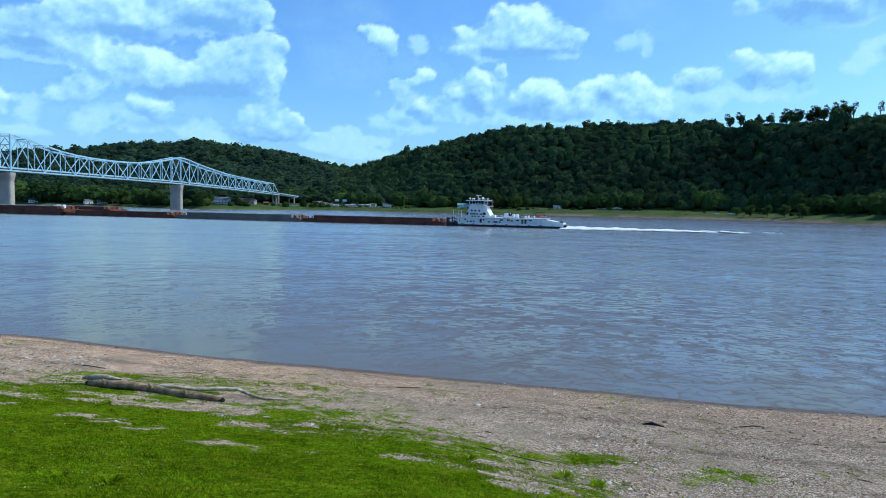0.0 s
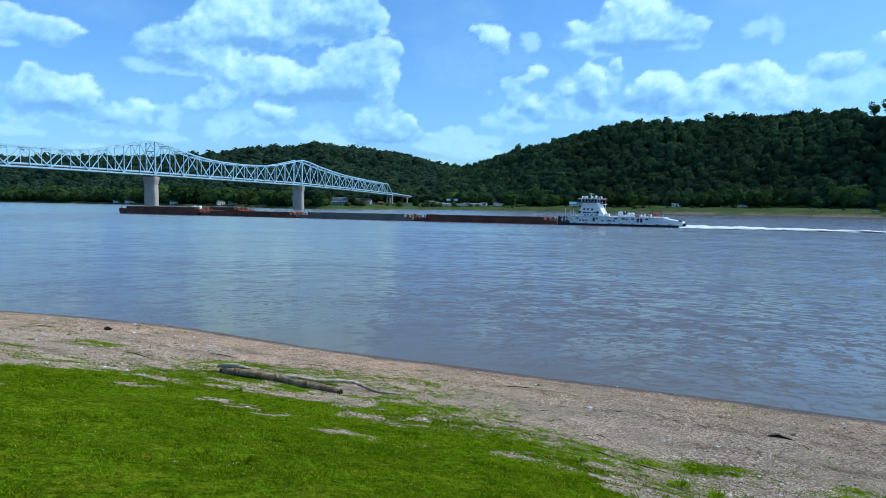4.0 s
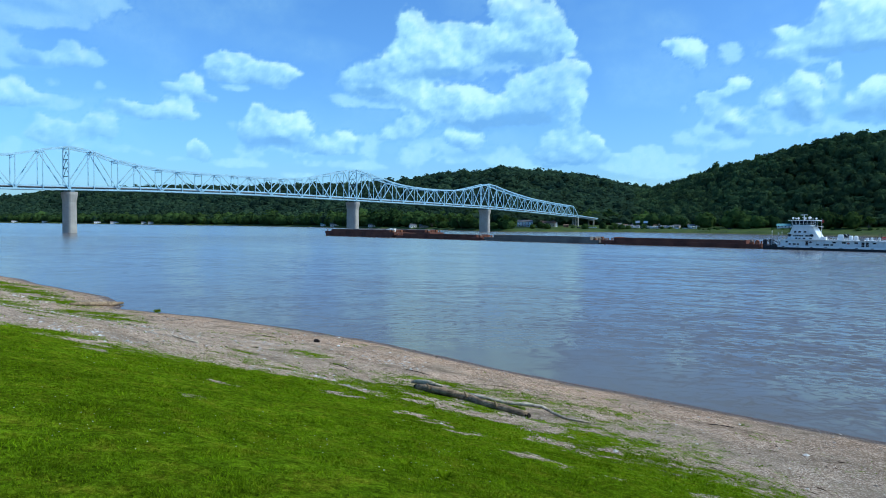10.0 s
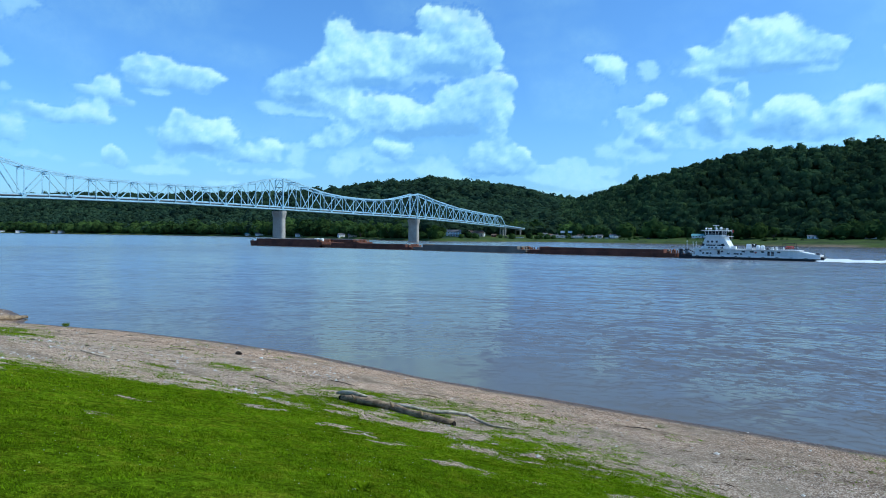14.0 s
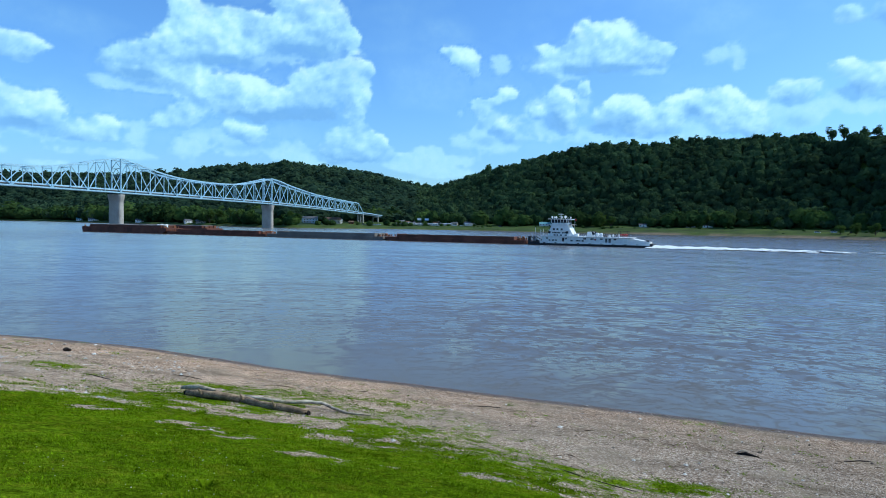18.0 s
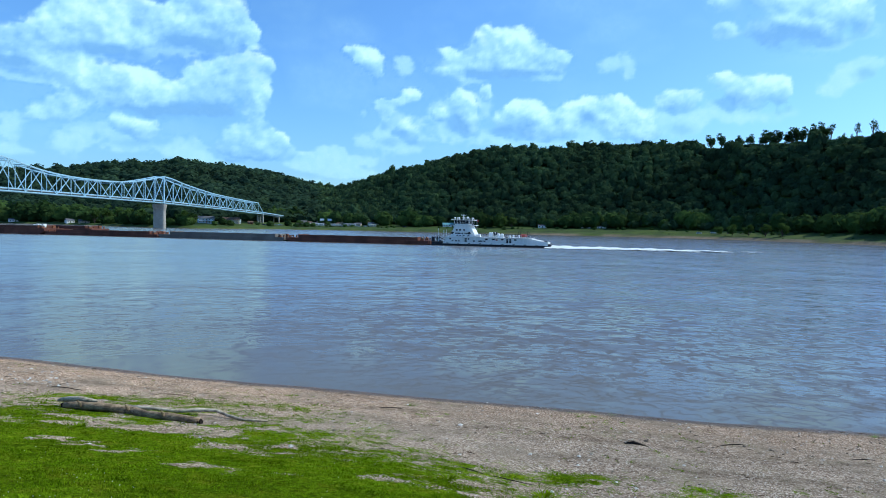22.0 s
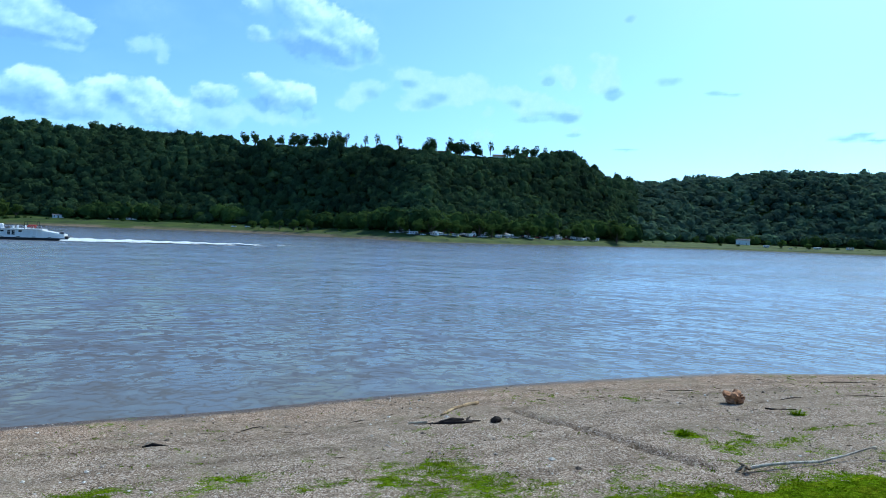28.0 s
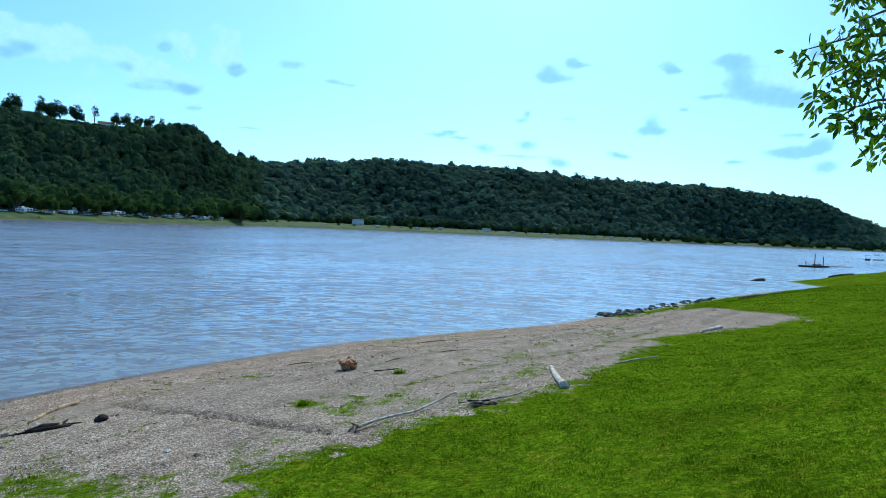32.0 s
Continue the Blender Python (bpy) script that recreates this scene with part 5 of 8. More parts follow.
for k, s in enumerate(nodes[:-1]):
    member("top_strut", (s, 0, high(s)), (s, 9.5, high(s)), 0.4, 0.5)
    deep = min(1.7, (high(s) - low(s)) * 0.18)
    bm = bmesh.new()
    strut(bm, (s, 0, high(s) - deep), (s, 9.5, high(s) - deep), 0.18, 0.22)
    for y0, y1 in ((0, 2.4), (4.75, 2.4), (4.75, 7.1), (9.5, 7.1)):
        strut(bm, (s, y0, high(s) - deep if y0 in (0, 9.5) else high(s)), (s, y1, high(s) if y0 in (0, 9.5) else high(s) - deep), 0.12, 0.14)
    part("sway_frame", bm, STEEL_BLUE, bridge)
    if k < len(nodes) - 2:
        t = nodes[k + 1]
        bm = bmesh.new()
        strut(bm, (s, 0, high(s)), (t, 9.5, high(t)), 0.2, 0.2)
        strut(bm, (s, 9.5, high(s)), (t, 0, high(t)), 0.2, 0.2)
        part("top_lateral_brace", bm, STEEL_BLUE, bridge)
    # floor beams coloured dark for the shade below the roadway
    member("floor_beam", (s, 0, low(s) + 0.7), (s, 9.5, low(s) + 0.7), 0.5, 1.2, STEEL_DARK)
for s in (0, 217.5, 395):
    z0, z1 = float(rail_top(s)) + 5.2, high(s) - 2.5
    n = 3
    for k in range(n):
        a, b = z0 + (z1 - z0) * k / n, z0 + (z1 - z0) * (k + 1) / n
        member("portal_strut", (s, 0, a), (s, 9.5, a), 0.35, 0.45, STEEL_DARK)
        member("portal_brace", (s, 0, a), (s, 4.75, b), 0.25, 0.3, STEEL_DARK)
        member("portal_brace", (s, 9.5, a), (s, 4.75, b), 0.25, 0.3, STEEL_DARK)

stops = list(np.arange(-150, 901, 15.0))
for a, b in zip(stops[:-1], stops[1:]):
    za, zb = float(rail_top(a)), float(rail_top(b))
    part("roadway", strut(bmesh.new(), (a, 4.75, za - 1.15), (b, 4.75, zb - 1.15), 8.4, 0.3), ROADWAY, bridge)
    for y in (0.75, 8.75):
        part("parapet", strut(bmesh.new(), (a, y, za - 0.55), (b, y, zb - 0.55), 0.25, 0.9), STEEL_BLUE, bridge)
    if b > 577:
        # approach girders use the dark steel as their shade
        for y in (1.5, 4.75, 8.0):
            part("girder", strut(bmesh.new(), (a, y, za - 2.1), (b, y, zb - 2.1), 0.45, 1.6), STEEL_DARK, bridge)
    else:
        for y in (2.2, 4.75, 7.3):
            part("stringer", strut(bmesh.new(), (a, y, za - 1.6), (b, y, zb - 1.6), 0.3, 0.6), STEEL_DARK, bridge)
for s in (577, 616, 655, 694, 733, 772):
    z = float(rail_top(s)) - 3.0
    bm = bmesh.new()
    slab(bm, s - 0.9, s + 0.9, 0.4, 9.1, z - 1.4, z, 0.1)
    for y in ((1.2, 8.3) if s > 577 else (1.2, 4.75, 8.3)):
        slab(bm, s - 0.7, s + 0.7, y - 0.8, y + 0.8, -1, z - 1.4)
    part("approach_bent", bm, CONCRETE, bridge)

# ---- the tow: four barges, one beside the first, and the towboat ----
TOW = pose(-227.6, 317.0, 0, 0, 0, -16.9)  # x from the bow back to the towboat, y away from the walk


def at_tow(x, y):
    return TOW @ pose(x, y, 0)


def barge(x, y, board, hull, load, label, covered=False, rake=5.0):
    """A river hopper barge, 59 by 10.6 m, with its raked ends; board: metres of hull above the water."""
    b = thing("barge", at_tow(x, y), label, "barge", "barges of the tow")
    n, w = 59.2, 5.3
    bm = bmesh.new()
    side = [(0.0, board), (0.0, board - 0.9), (rake, -0.6), (n - 4.0, -0.6), (n, board - 1.2), (n, board)]
    rows = [[bm.verts.new((px, py, pz)) for px, pz in side] for py in (-w, w)]
    for k in range(6):
        q = (k + 1) % 6
        bm.faces.new((rows[0][k], rows[0][q], rows[1][q], rows[1][k]))
    bm.faces.new(rows[0][::-1])
    bm.faces.new(rows[1])
    part("hull", bm, hull, b)
    for k in range(11):
        px = 5.5 + 4.8 * k
        part("hull_rib", slab(bmesh.new(), px, px + 0.18, -w - 0.09, -w, 0.1, board - 0.1), hull, b)
    part("rub_rail", slab(bmesh.new(), 0.3, n - 0.3, -w - 0.12, -w, board - 0.35, board - 0.1), hull, b)
    for y0, y1 in ((-w + 0.9, -w + 1.05), (w - 1.05, w - 0.9)):
        part("coaming", slab(bmesh.new(), 5.0, n - 4.5, y0, y1, board, board + 1.1), hull, b)
    for x0 in (5.0, n - 4.65):
        part("end_coaming", slab(bmesh.new(), x0, x0 + 0.15, -w + 0.9, w - 0.9, board, board + 1.3), hull, b)
    if covered:
        for k in range(8):
            px = 5.3 + 6.1 * k
            part("hatch_cover", slab(bmesh.new(), px, px + 5.9, -w + 1.0, w - 1.0, board + 1.0, board + 1.3 + 0.1 * (k % 2), taper=0.2), load, b, "flat grey hatch cover")
    else:
        bm = bmesh.new()
        rnd = random.Random(int(x * 7 + y))
        xs = [5.3 + 1.9 * k for k in range(26)]
        grid = [[bm.verts.new((px, py, board + (0.25 if abs(py) > 3.5 else 0.85) + rnd.uniform(-0.2, 0.3))) for py in (-4.2, -2.2, 0, 2.2, 4.2)] for px in xs]
        for u, v in zip(grid[:-1], grid[1:]):
            for i in range(4):
                bm.faces.new((u[i], v[i], v[i + 1], u[i + 1]))
        part("cargo", bm, load, b, "dark heaped bulk cargo")
    for x0 in (1.2, n - 2.2):
        for y0 in (-4.4, -1.5, 1.5, 4.4):
            bm = bmesh.new()
            tube(bm, [(x0, y0, board), (x0, y0, board + 0.75)], [0.28, 0.28], 8)
            tube(bm, [(x0, y0, board + 0.75), (x0, y0, board + 0.85)], [0.38, 0.38], 8)
            part("bollard", bm, ORANGE_RUST, b)
    for y0 in (-3.2, 2.8):
        winch = part("deck_winch", slab(bmesh.new(), n - 3.6, n - 2.4, y0 - 0.7, y0 + 0.7, board, board + 0.5, 0.06), ORANGE_RUST, b)
        bm = bmesh.new()
        tube(bm, [(n - 3.0, y0 - 0.8, board + 0.9), (n - 3.0, y0 + 0.8, board + 0.9)], [0.36, 0.36], 10)
        part("drum", bm, RUST_PALE if y0 < 0 else ORANGE_RUST, winch)
    return b


barge(0, 0, 2.7, RUST, RUST_PALE, "high-riding empty barge of rusty red-brown steel leading the tow", True, 0.8)
barge(15.5, 11.0, 2.9, RUST, RUST_PALE, "empty rusty barge lashed beside the leading one", True)
barge(60.0, 0, 1.25, RUST, CARGO, "low loaded barge with a rusty red hull")
barge(120.0, 0, 1.45, RUST_PALE, CARGO, "low loaded barge with a faded grey-brown hull")
barge(180.0, 0, 1.5, RUST, CARGO, "loaded rusty red barge coupled to the towboat")
pump = thing("deck_machine", at_tow(50.0, -2.0) @ pose(0, 0, 2.7), "white pump housing on a rusty frame on the barge deck", "machine")
part("frame", slab(bmesh.new(), 0, 6.5, -1.2, 1.2, 0, 0.3, 0.04), ORANGE_RUST, pump)
for k in range(4):
    part("housing", slab(bmesh.new(), 0.3 + 1.6 * k, 1.5 + 1.6 * k, -0.9, 0.9, 0.3, 1.7 + 0.25 * (k % 2), 0.08), BOAT_WHITE, pump)


def towboat():
    b = thing("towboat", at_tow(240.6, 0) @ Matrix.Diagonal((1.03, 1.0, 0.87, 1)), "white river towboat with a black hull and a tall glazed pilothouse", "boat")
    bm = bmesh.new()
    rows = []
    for y, f in ((-5.2, 1), (5.2, 1)):
        rows.append([bm.verts.new((x, y, z)) for x, z in ((0, 1.3), (0.3, 0.0), (1.6, -0.8), (40, -0.8), (42.6, 0.5), (42.8, 1.45), (40, 1.5), (2, 1.3))])
    for k in range(8):
        q = (k + 1) % 8
        bm.faces.new((rows[0][k], rows[0][q], rows[1][q], rows[1][k]))
    bm.faces.new(rows[0][::-1])
    bm.faces.new(rows[1])
    part("hull", bm, BOAT_DARK, b)
    part("main_deck", slab(bmesh.new(), 0.1, 42.2, -5.25, 5.25, 1.5, 1.62), RUST_PALE, b)
    part("fender", slab(bmesh.new(), 0.5, 42.4, -5.42, -5.2, 0.55, 0.85), BOAT_DARK, b)
    part("bulwark", slab(bmesh.new(), 4.2, 41.8, -5.36, -5.2, 0.86, 1.7), BOAT_WHITE, b, "scuffed white bulwark above the black hull")
    for k in range(9):
        part("freeing_port", slab(bmesh.new(), 5.5 + 4.0 * k, 6.3 + 4.0 * k, -5.39, -5.35, 0.95, 1.2), BOAT_DARK, b)
    for y in (-3.4, 3.4):
        bm = bmesh.new()
        slab(bm, -0.5, 0.4, y - 0.7, y + 0.7, 0.0, 3.6, 0.05)
        strut(bm, (0.3, y, 3.4), (3.4, y, 1.6), 0.5, 0.3)
        part("push_knee", bm, BOAT_DARK, b, "black push knee")
    for x, y, h in ((2.3, -4.6, 7.2), (4.0, -3.6, 6.6), (3.1, 3.4, 6.8)):
        bm = bmesh.new()
        tube(bm, [(x, y, 1.6), (x, y, h)], [0.09, 0.06], 6)
        tube(bm, [(x - 0.25, y, h - 0.6), (x + 0.25, y, h - 0.6)], [0.06, 0.06], 6)
        part("jack_staff", bm, BOAT_WHITE, b)
    house = part("main_deckhouse", slab(bmesh.new(), 4.7, 34.5, -4.3, 4.3, 1.62, 3.7, 0.08), BOAT_WHITE, b)

    def window(x, z, w, h, y, parent):
        part("window", slab(bmesh.new(), x, x + w, y - 0.05, y + 0.02, z, z + h), GLASS_DARK, parent)

    for x, w in ((7.2, 0.6), (8.4, 0.8), (9.6, 0.5), (15.0, 0.8), (17.0, 1.5), (18.9, 0.7)):
        window(x, 1.85, w, 0.55, -4.32, house)
    for x, w in ((19.4, 0.8), (21.9, 0.9), (25.2, 0.7), (29.8, 0.7)):
        window(x, 2.7, w + 0.2, 0.55, -4.32, house)
    for x in (12.0, 27.0, 28.1):
        part("door", slab(bmesh.new(), x, x + 0.75, -4.36, -4.28, 1.7, 3.25), GLASS_DARK, house)
    for x, z in ((6.6, 2.9), (23.6, 2.75), (13.4, 2.9)):
        bm = bmesh.new()
        tube(bm, [(x, -4.3, z), (x, -4.4, z)], [0.36, 0.36], 12)
        part("life_ring", bm, RED_PAINT if x > 20 else BOAT_DARK, house)
    part("upper_deck", slab(bmesh.new(), 4.2, 36.0, -4.9, 4.9, 3.7, 3.85), BOAT_WHITE, b)
    bm = bmesh.new()
    rows = [[bm.verts.new((x, y, z)) for x, z in ((6.4, 3.85), (15.9, 3.85), (13.6, 8.6), (7.9, 8.6))] for y in (-3.4, 3.4)]
    for k in range(4):
        q = (k + 1) % 4
        bm.faces.new((rows[0][k], rows[0][q], rows[1][q], rows[1][k]))
    bm.faces.new(rows[0][::-1])
    bm.faces.new(rows[1])
    tower = part("deckhouse_tower", bm, BOAT_WHITE, b, "white tower of decks sloping in to the pilothouse")
    for k in range(11):
        if k not in (6,):
            part("lettering_bar", slab(bmesh.new(), 8.2 + 0.5 * k, 8.6 + 0.5 * k, -3.46, -3.38, 5.0, 5.5), BOAT_DARK, tower)
    for x, w in ((8.7, 0.7), (9.8, 0.5), (11.0, 0.7), (12.7, 0.8)):
        window(x, 4.05, w, 0.5, -3.42, tower)
    for x in (8.4, 9.7, 11.2):
        window(x, 6.3, 0.7, 0.75, -3.42, tower)
    for x0, d in ((6.95, 0.35), (13.7, -0.45)):
        bm = bmesh.new()
        strut(bm, (x0, -3.43, 4.95), (x0 + d, -3.43, 5.85), 0.08, 0.85, (1, 0, 0))
        part("side_panel", bm, BOAT_DARK, tower, "dark slanted panel")
    part("tower_deck", slab(bmesh.new(), 6.6, 14.8, -3.9, 3.9, 5.95, 6.05), BOAT_WHITE, b)
    part("bridge_deck", slab(bmesh.new(), 7.2, 15.2, -3.9, 3.9, 8.6, 8.75), BOAT_WHITE, b)
    pilot = part("pilothouse", slab(bmesh.new(), 7.8, 12.9, -2.7, 2.7, 8.75, 9.35, 0.05), BOAT_WHITE, b)
    bm = bmesh.new()
    slab(bm, 7.7, 13.0, -2.75, 2.75, 9.35, 10.85, taper=-0.15)
    part("pilothouse_glazing", bm, GLASS_DARK, b, "dark band of pilothouse windows")
    for k in range(6):
        part("mullion", strut(bmesh.new(), (7.75 + k * 1.05, -2.78, 9.35), (7.62 + k * 1.09, -2.93, 10.85), 0.1, 0.1), BOAT_WHITE, pilot)
    for k in range(4):
        part("mullion", strut(bmesh.new(), (7.68, -2.7 + k * 1.8, 9.35), (7.52, -2.8 + k * 1.87, 10.85), 0.12, 0.12), BOAT_WHITE, pilot)
    part("pilothouse_roof", slab(bmesh.new(), 6.5, 14.9, -3.5, 3.5, 10.85, 11.1, 0.08), BOAT_WHITE, b)
    for k in range(4):
        part("roof_post", strut(bmesh.new(), (13.4 + 0.55 * k, -3.4, 8.75), (13.4 + 0.55 * k, -3.4, 11.9), 0.06, 0.06), BOAT_WHITE, b)
    for z0 in (9.2, 9.7, 11.5, 11.9):
        part("handrail", strut(bmesh.new(), (7.4 if z0 < 10 else 11.6, -3.75, z0), (15.1, -3.75, z0), 0.05, 0.05), BOAT_WHITE, b)
    for z0, x0, x1 in ((4.4, 4.4, 18.0), (4.85, 4.4, 18.0), (6.5, 6.8, 14.6)):
        part("handrail", strut(bmesh.new(), (x0, -4.0, z0), (x1, -4.0, z0), 0.05, 0.05), BOAT_WHITE, b)
    bm = bmesh.new()
    tube(bm, [(10.4, 0, 11.1), (10.4, 0, 13.2)], [0.16, 0.1], 8)
    strut(bm, (9.4, 0, 13.1), (11.4, 0, 13.1), 0.16, 0.22)
    strut(bm, (9.8, 0, 12.1), (11.0, 0, 12.1), 0.2, 0.16)
    part("radar_mast", bm, BOAT_WHITE, b)
    for x, y, r in ((7.6, -1.6, 0.36), (8.4, 1.5, 0.36), (12.3, -1.2, 0.5), (13.6, 1.2, 0.3)):
        bm = bmesh.new()
        bmesh.ops.create_icosphere(bm, subdivisions=2, radius=r, matrix=pose(x, y, 11.5 + r))
        tube(bm, [(x, y, 11.1), (x, y, 11.6)], [0.1, 0.1], 6)
        part("radar_dome", bm, BOAT_WHITE, b, round_shading=True)
    for x, y in ((8.9, -3.0), (11.5, -3.0)):
        bm = bmesh.new()
        tube(bm, [(x, y, 11.1), (x, y, 11.6)], [0.06, 0.06], 6)
        tube(bm, [(x - 0.28, y, 11.75), (x + 0.25, y, 11.75)], [0.26, 0.2], 8)
        part("searchlight", bm, BOAT_WHITE, b)
    bm = bmesh.new()
    tube(bm, [(16.0, -2.6, 3.85), (16.0, -2.6, 11.6)], [0.07, 0.04], 6)
    part("antenna", bm, BOAT_WHITE, b)
    part("flag", slab(bmesh.new(), 16.05, 16.6, -2.62, -2.58, 10.2, 11.2), RED_PAINT, b)
    part("deck_locker", slab(bmesh.new(), 15.9, 17.5, -3.6, -1.8, 3.85, 5.0, 0.08), BOAT_WHITE, b)
    for y in (-2.4, 2.4):
        part("funnel", slab(bmesh.new(), 20.4, 22.2, y - 0.9, y + 0.9, 3.85, 5.9, 0.15, 0.15), BOAT_WHITE, b, "white smoke stack")
        bm = bmesh.new()
        tube(bm, [(21.6, y, 5.2), (22.5, y, 5.9)], [0.42, 0.42], 10)
        part("exhaust_pipe", bm, BOAT_DARK, b)
        part("stack_louvre", slab(bmesh.new(), 22.25, 22.9, y - 0.7, y + 0.7, 4.6, 5.5, 0.04), BOAT_DARK, b, "dark louvred stack casing")
    for x, y, h, r in ((23.9, -2.4, 5.55, 0.62), (25.3, -2.2, 5.4, 0.5), (24.4, 2.2, 5.5, 0.6), (28.2, -2.9, 4.9, 0.35), (29.3, -2.4, 5.05, 0.32), (30.6, 1.6, 5.0, 0.35)):
        bm = bmesh.new()
        tube(bm, [(x, y, 3.85), (x, y, h - 0.35), (x, y, h - 0.1), (x, y, h)], [r, r, r * 0.8, r * 0.35], 10)
        part("ventilator", bm, BOAT_WHITE, b)
    part("deck_crate", slab(bmesh.new(), 26.3, 27.4, -3.2, -2.2, 3.85, 4.6, 0.05), RUST_PALE, b)
    for y in (-2.2, 2.2):
        for x in (31.0, 34.2):
            part("davit_post", strut(bmesh.new(), (x, y, 3.85), (x, y, 6.4), 0.12, 0.12), BOAT_DARK, b)
        part("davit_beam", strut(bmesh.new(), (31.0, y, 6.4), (34.2, y, 6.4), 0.1, 0.1), BOAT_DARK, b)
    bm = bmesh.new()
    tube(bm, [(31.2, 0, 4.7), (31.8, 0, 4.8), (33.4, 0, 4.8), (34.0, 0, 4.9)], [0.15, 0.55, 0.55, 0.25], 8)
    part("skiff", bm, RED_PAINT, b, "small red skiff on deck")
    bm = bmesh.new()
    v = [bm.verts.new(p) for p in ((34.5, -4.2, 1.62), (41.6, -4.2, 1.62), (41.6, -4.2, 2.2), (34.5, -4.2, 3.7), (34.5, 4.2, 1.62), (41.6, 4.2, 1.62), (41.6, 4.2, 2.2), (34.5, 4.2, 3.7))]
    for f in ((0, 1, 2, 3), (7, 6, 5, 4), (1, 5, 6, 2), (2, 6, 7, 3), (0, 3, 7, 4), (0, 4, 5, 1)):
        bm.faces.new([v[i] for i in f])
    part("stern_casing", bm, BOAT_WHITE, b, "white casing sloping down to the stern")
    for z in (4.35, 4.85):
        part("handrail", strut(bmesh.new(), (18.5, -4.8, z), (35.8, -4.8, z), 0.06, 0.06), BOAT_WHITE, b)
    for k in range(10):
        part("rail_post", strut(bmesh.new(), (18.5 + 1.9 * k, -4.8, 3.85), (18.5 + 1.9 * k, -4.8, 4.85), 0.06, 0.06), BOAT_WHITE, b)
    for z in (2.2, 2.7):
        part("handrail", strut(bmesh.new(), (2.0, -5.1, z), (42.0, -5.1, z), 0.05, 0.05), BOAT_WHITE, b)
    for x0, w0, h0 in ((4.6, 1.0, 1.1), (1.8, 1.3, 0.8)):
        part("capstan", slab(bmesh.new(), x0, x0 + w0, -4.2, -3.0, 1.62, 1.62 + h0, 0.1), BOAT_DARK, b)
    part("stern_gear", slab(bmesh.new(), 40.2, 41.4, -3.5, -2.2, 1.62, 3.0, 0.1), BOAT_DARK, b)


towboat()


def foam_material():
    n = Nodes("wake_foam")
    f = n.noise(1.0, 6, 0.7, vec=n.scaled(0.3, 0.5, 1.0), distortion=0.8)
    cover = n.ramp(n.math("ADD", f, n.math("MULTIPLY", n.math("SUBTRACT", n.attr("foam"), 0.5), 0.85)), (0.44, 0.0), (0.56, 1.0))
    n.link(cover, n.p.inputs["Alpha"])
    n.bump(f, 0.8, 0.2)
    return n.done((0.7, 0.73, 0.74), 0.7)


def wake():
    v, q, val = [], [], []
    n = 70
    for i in range(n + 1):
        u = i / n
        x = 282.5 + 110 * u
        half = 9.0 + 7.0 * u
        for j in range(7):
            y = (j - 3) / 3 * half + 0.6 * math.sin(u * 9)
            v.append(TOW @ Vector((x, y, 0.07 + (1.0 - 0.8 * u) * (1 - abs(j - 3) / 3) * (0.8 + 0.15 * math.sin(i * 1.7) + 0.1 * math.sin(i * 0.61)))))
            val.append((1.3 - abs(j - 3) / 3.6) * (1.02 - u) ** 1.2 + 0.18 * math.sin(i * 0.83 + j) * u)
    for i in range(n):
        for j in range(6):
            q.append((i * 7 + j, (i + 1) * 7 + j, (i + 1) * 7 + j + 1, i * 7 + j + 1))
    me = big_mesh("wake_foam", [p[:] for p in v], q, foam_material())
    give(me, "foam", val)
    tagged(new("wake_foam", me), "white churned wake trailing behind the towboat", "foam", kind="stuff")


wake()

# ---- things on the far bank ----
def on_far(az, inland, turn=0.0, lift=0.0):
    """A pose on the far bank, x to the right and y away as seen from the river; inland: metres from the far waterline."""
    r = float(far_shore(az)) + inland
    a = math.radians(az)
    return pose(-math.sin(a) * r, math.cos(a) * r, float(far_height(np.array(az), np.array(r))) + lift, 0, 0, az + turn)


def crown_mesh(name, w, h, clumps, mat, seed, base=0.0, open_crown=0.0, tone=0.3):
    """A crown of loose foliage gathered in uneven clumps with gaps between."""
    rng = np.random.default_rng(seed)
    vs = []
    # a few boughs of unequal size, each with its own clumps
    boughs = [(0.0, 0.0, 0.55, 0.62)] + [(math.cos(t) * q, math.sin(t) * q, z, s) for t, q, z, s in zip(rng.uniform(0, 6.28, 7), rng.uniform(0.3, 0.62, 7), rng.uniform(0.16, 0.74, 7), rng.uniform(0.3, 0.5, 7))]
    for k in range(clumps):
        bx, by, bz, s = boughs[k % len(boughs)]
        d = rng.normal(size=3)
        d /= np.linalg.norm(d)
        q = s * rng.uniform(0.1 + 0.3 * open_crown, 1.0) ** 0.6
        c = np.array([(bx + d[0] * q) * w / 2, (by + d[1] * q) * w / 2, base + h * (bz + d[2] * q * 0.5)])
        c[2] = max(c[2], base + 0.1 * h)
        r = rng.uniform(0.05, 0.12) * (w + h) / 2
        leaves = leaf_tufts(34, 0.36, rng, 0.8, -0.9) * np.array([r, r, r * 0.8])
        vs.append(leaves * rng.uniform(0.75, 1.1) + c)
    v = np.concatenate(vs)
    me = big_mesh(name, v, np.arange(len(v)).reshape(-1, 3), mat, False)
    give(me, "tone", np.full(len(v), tone))
    return me


CREST = "trees along the bluff's crest"


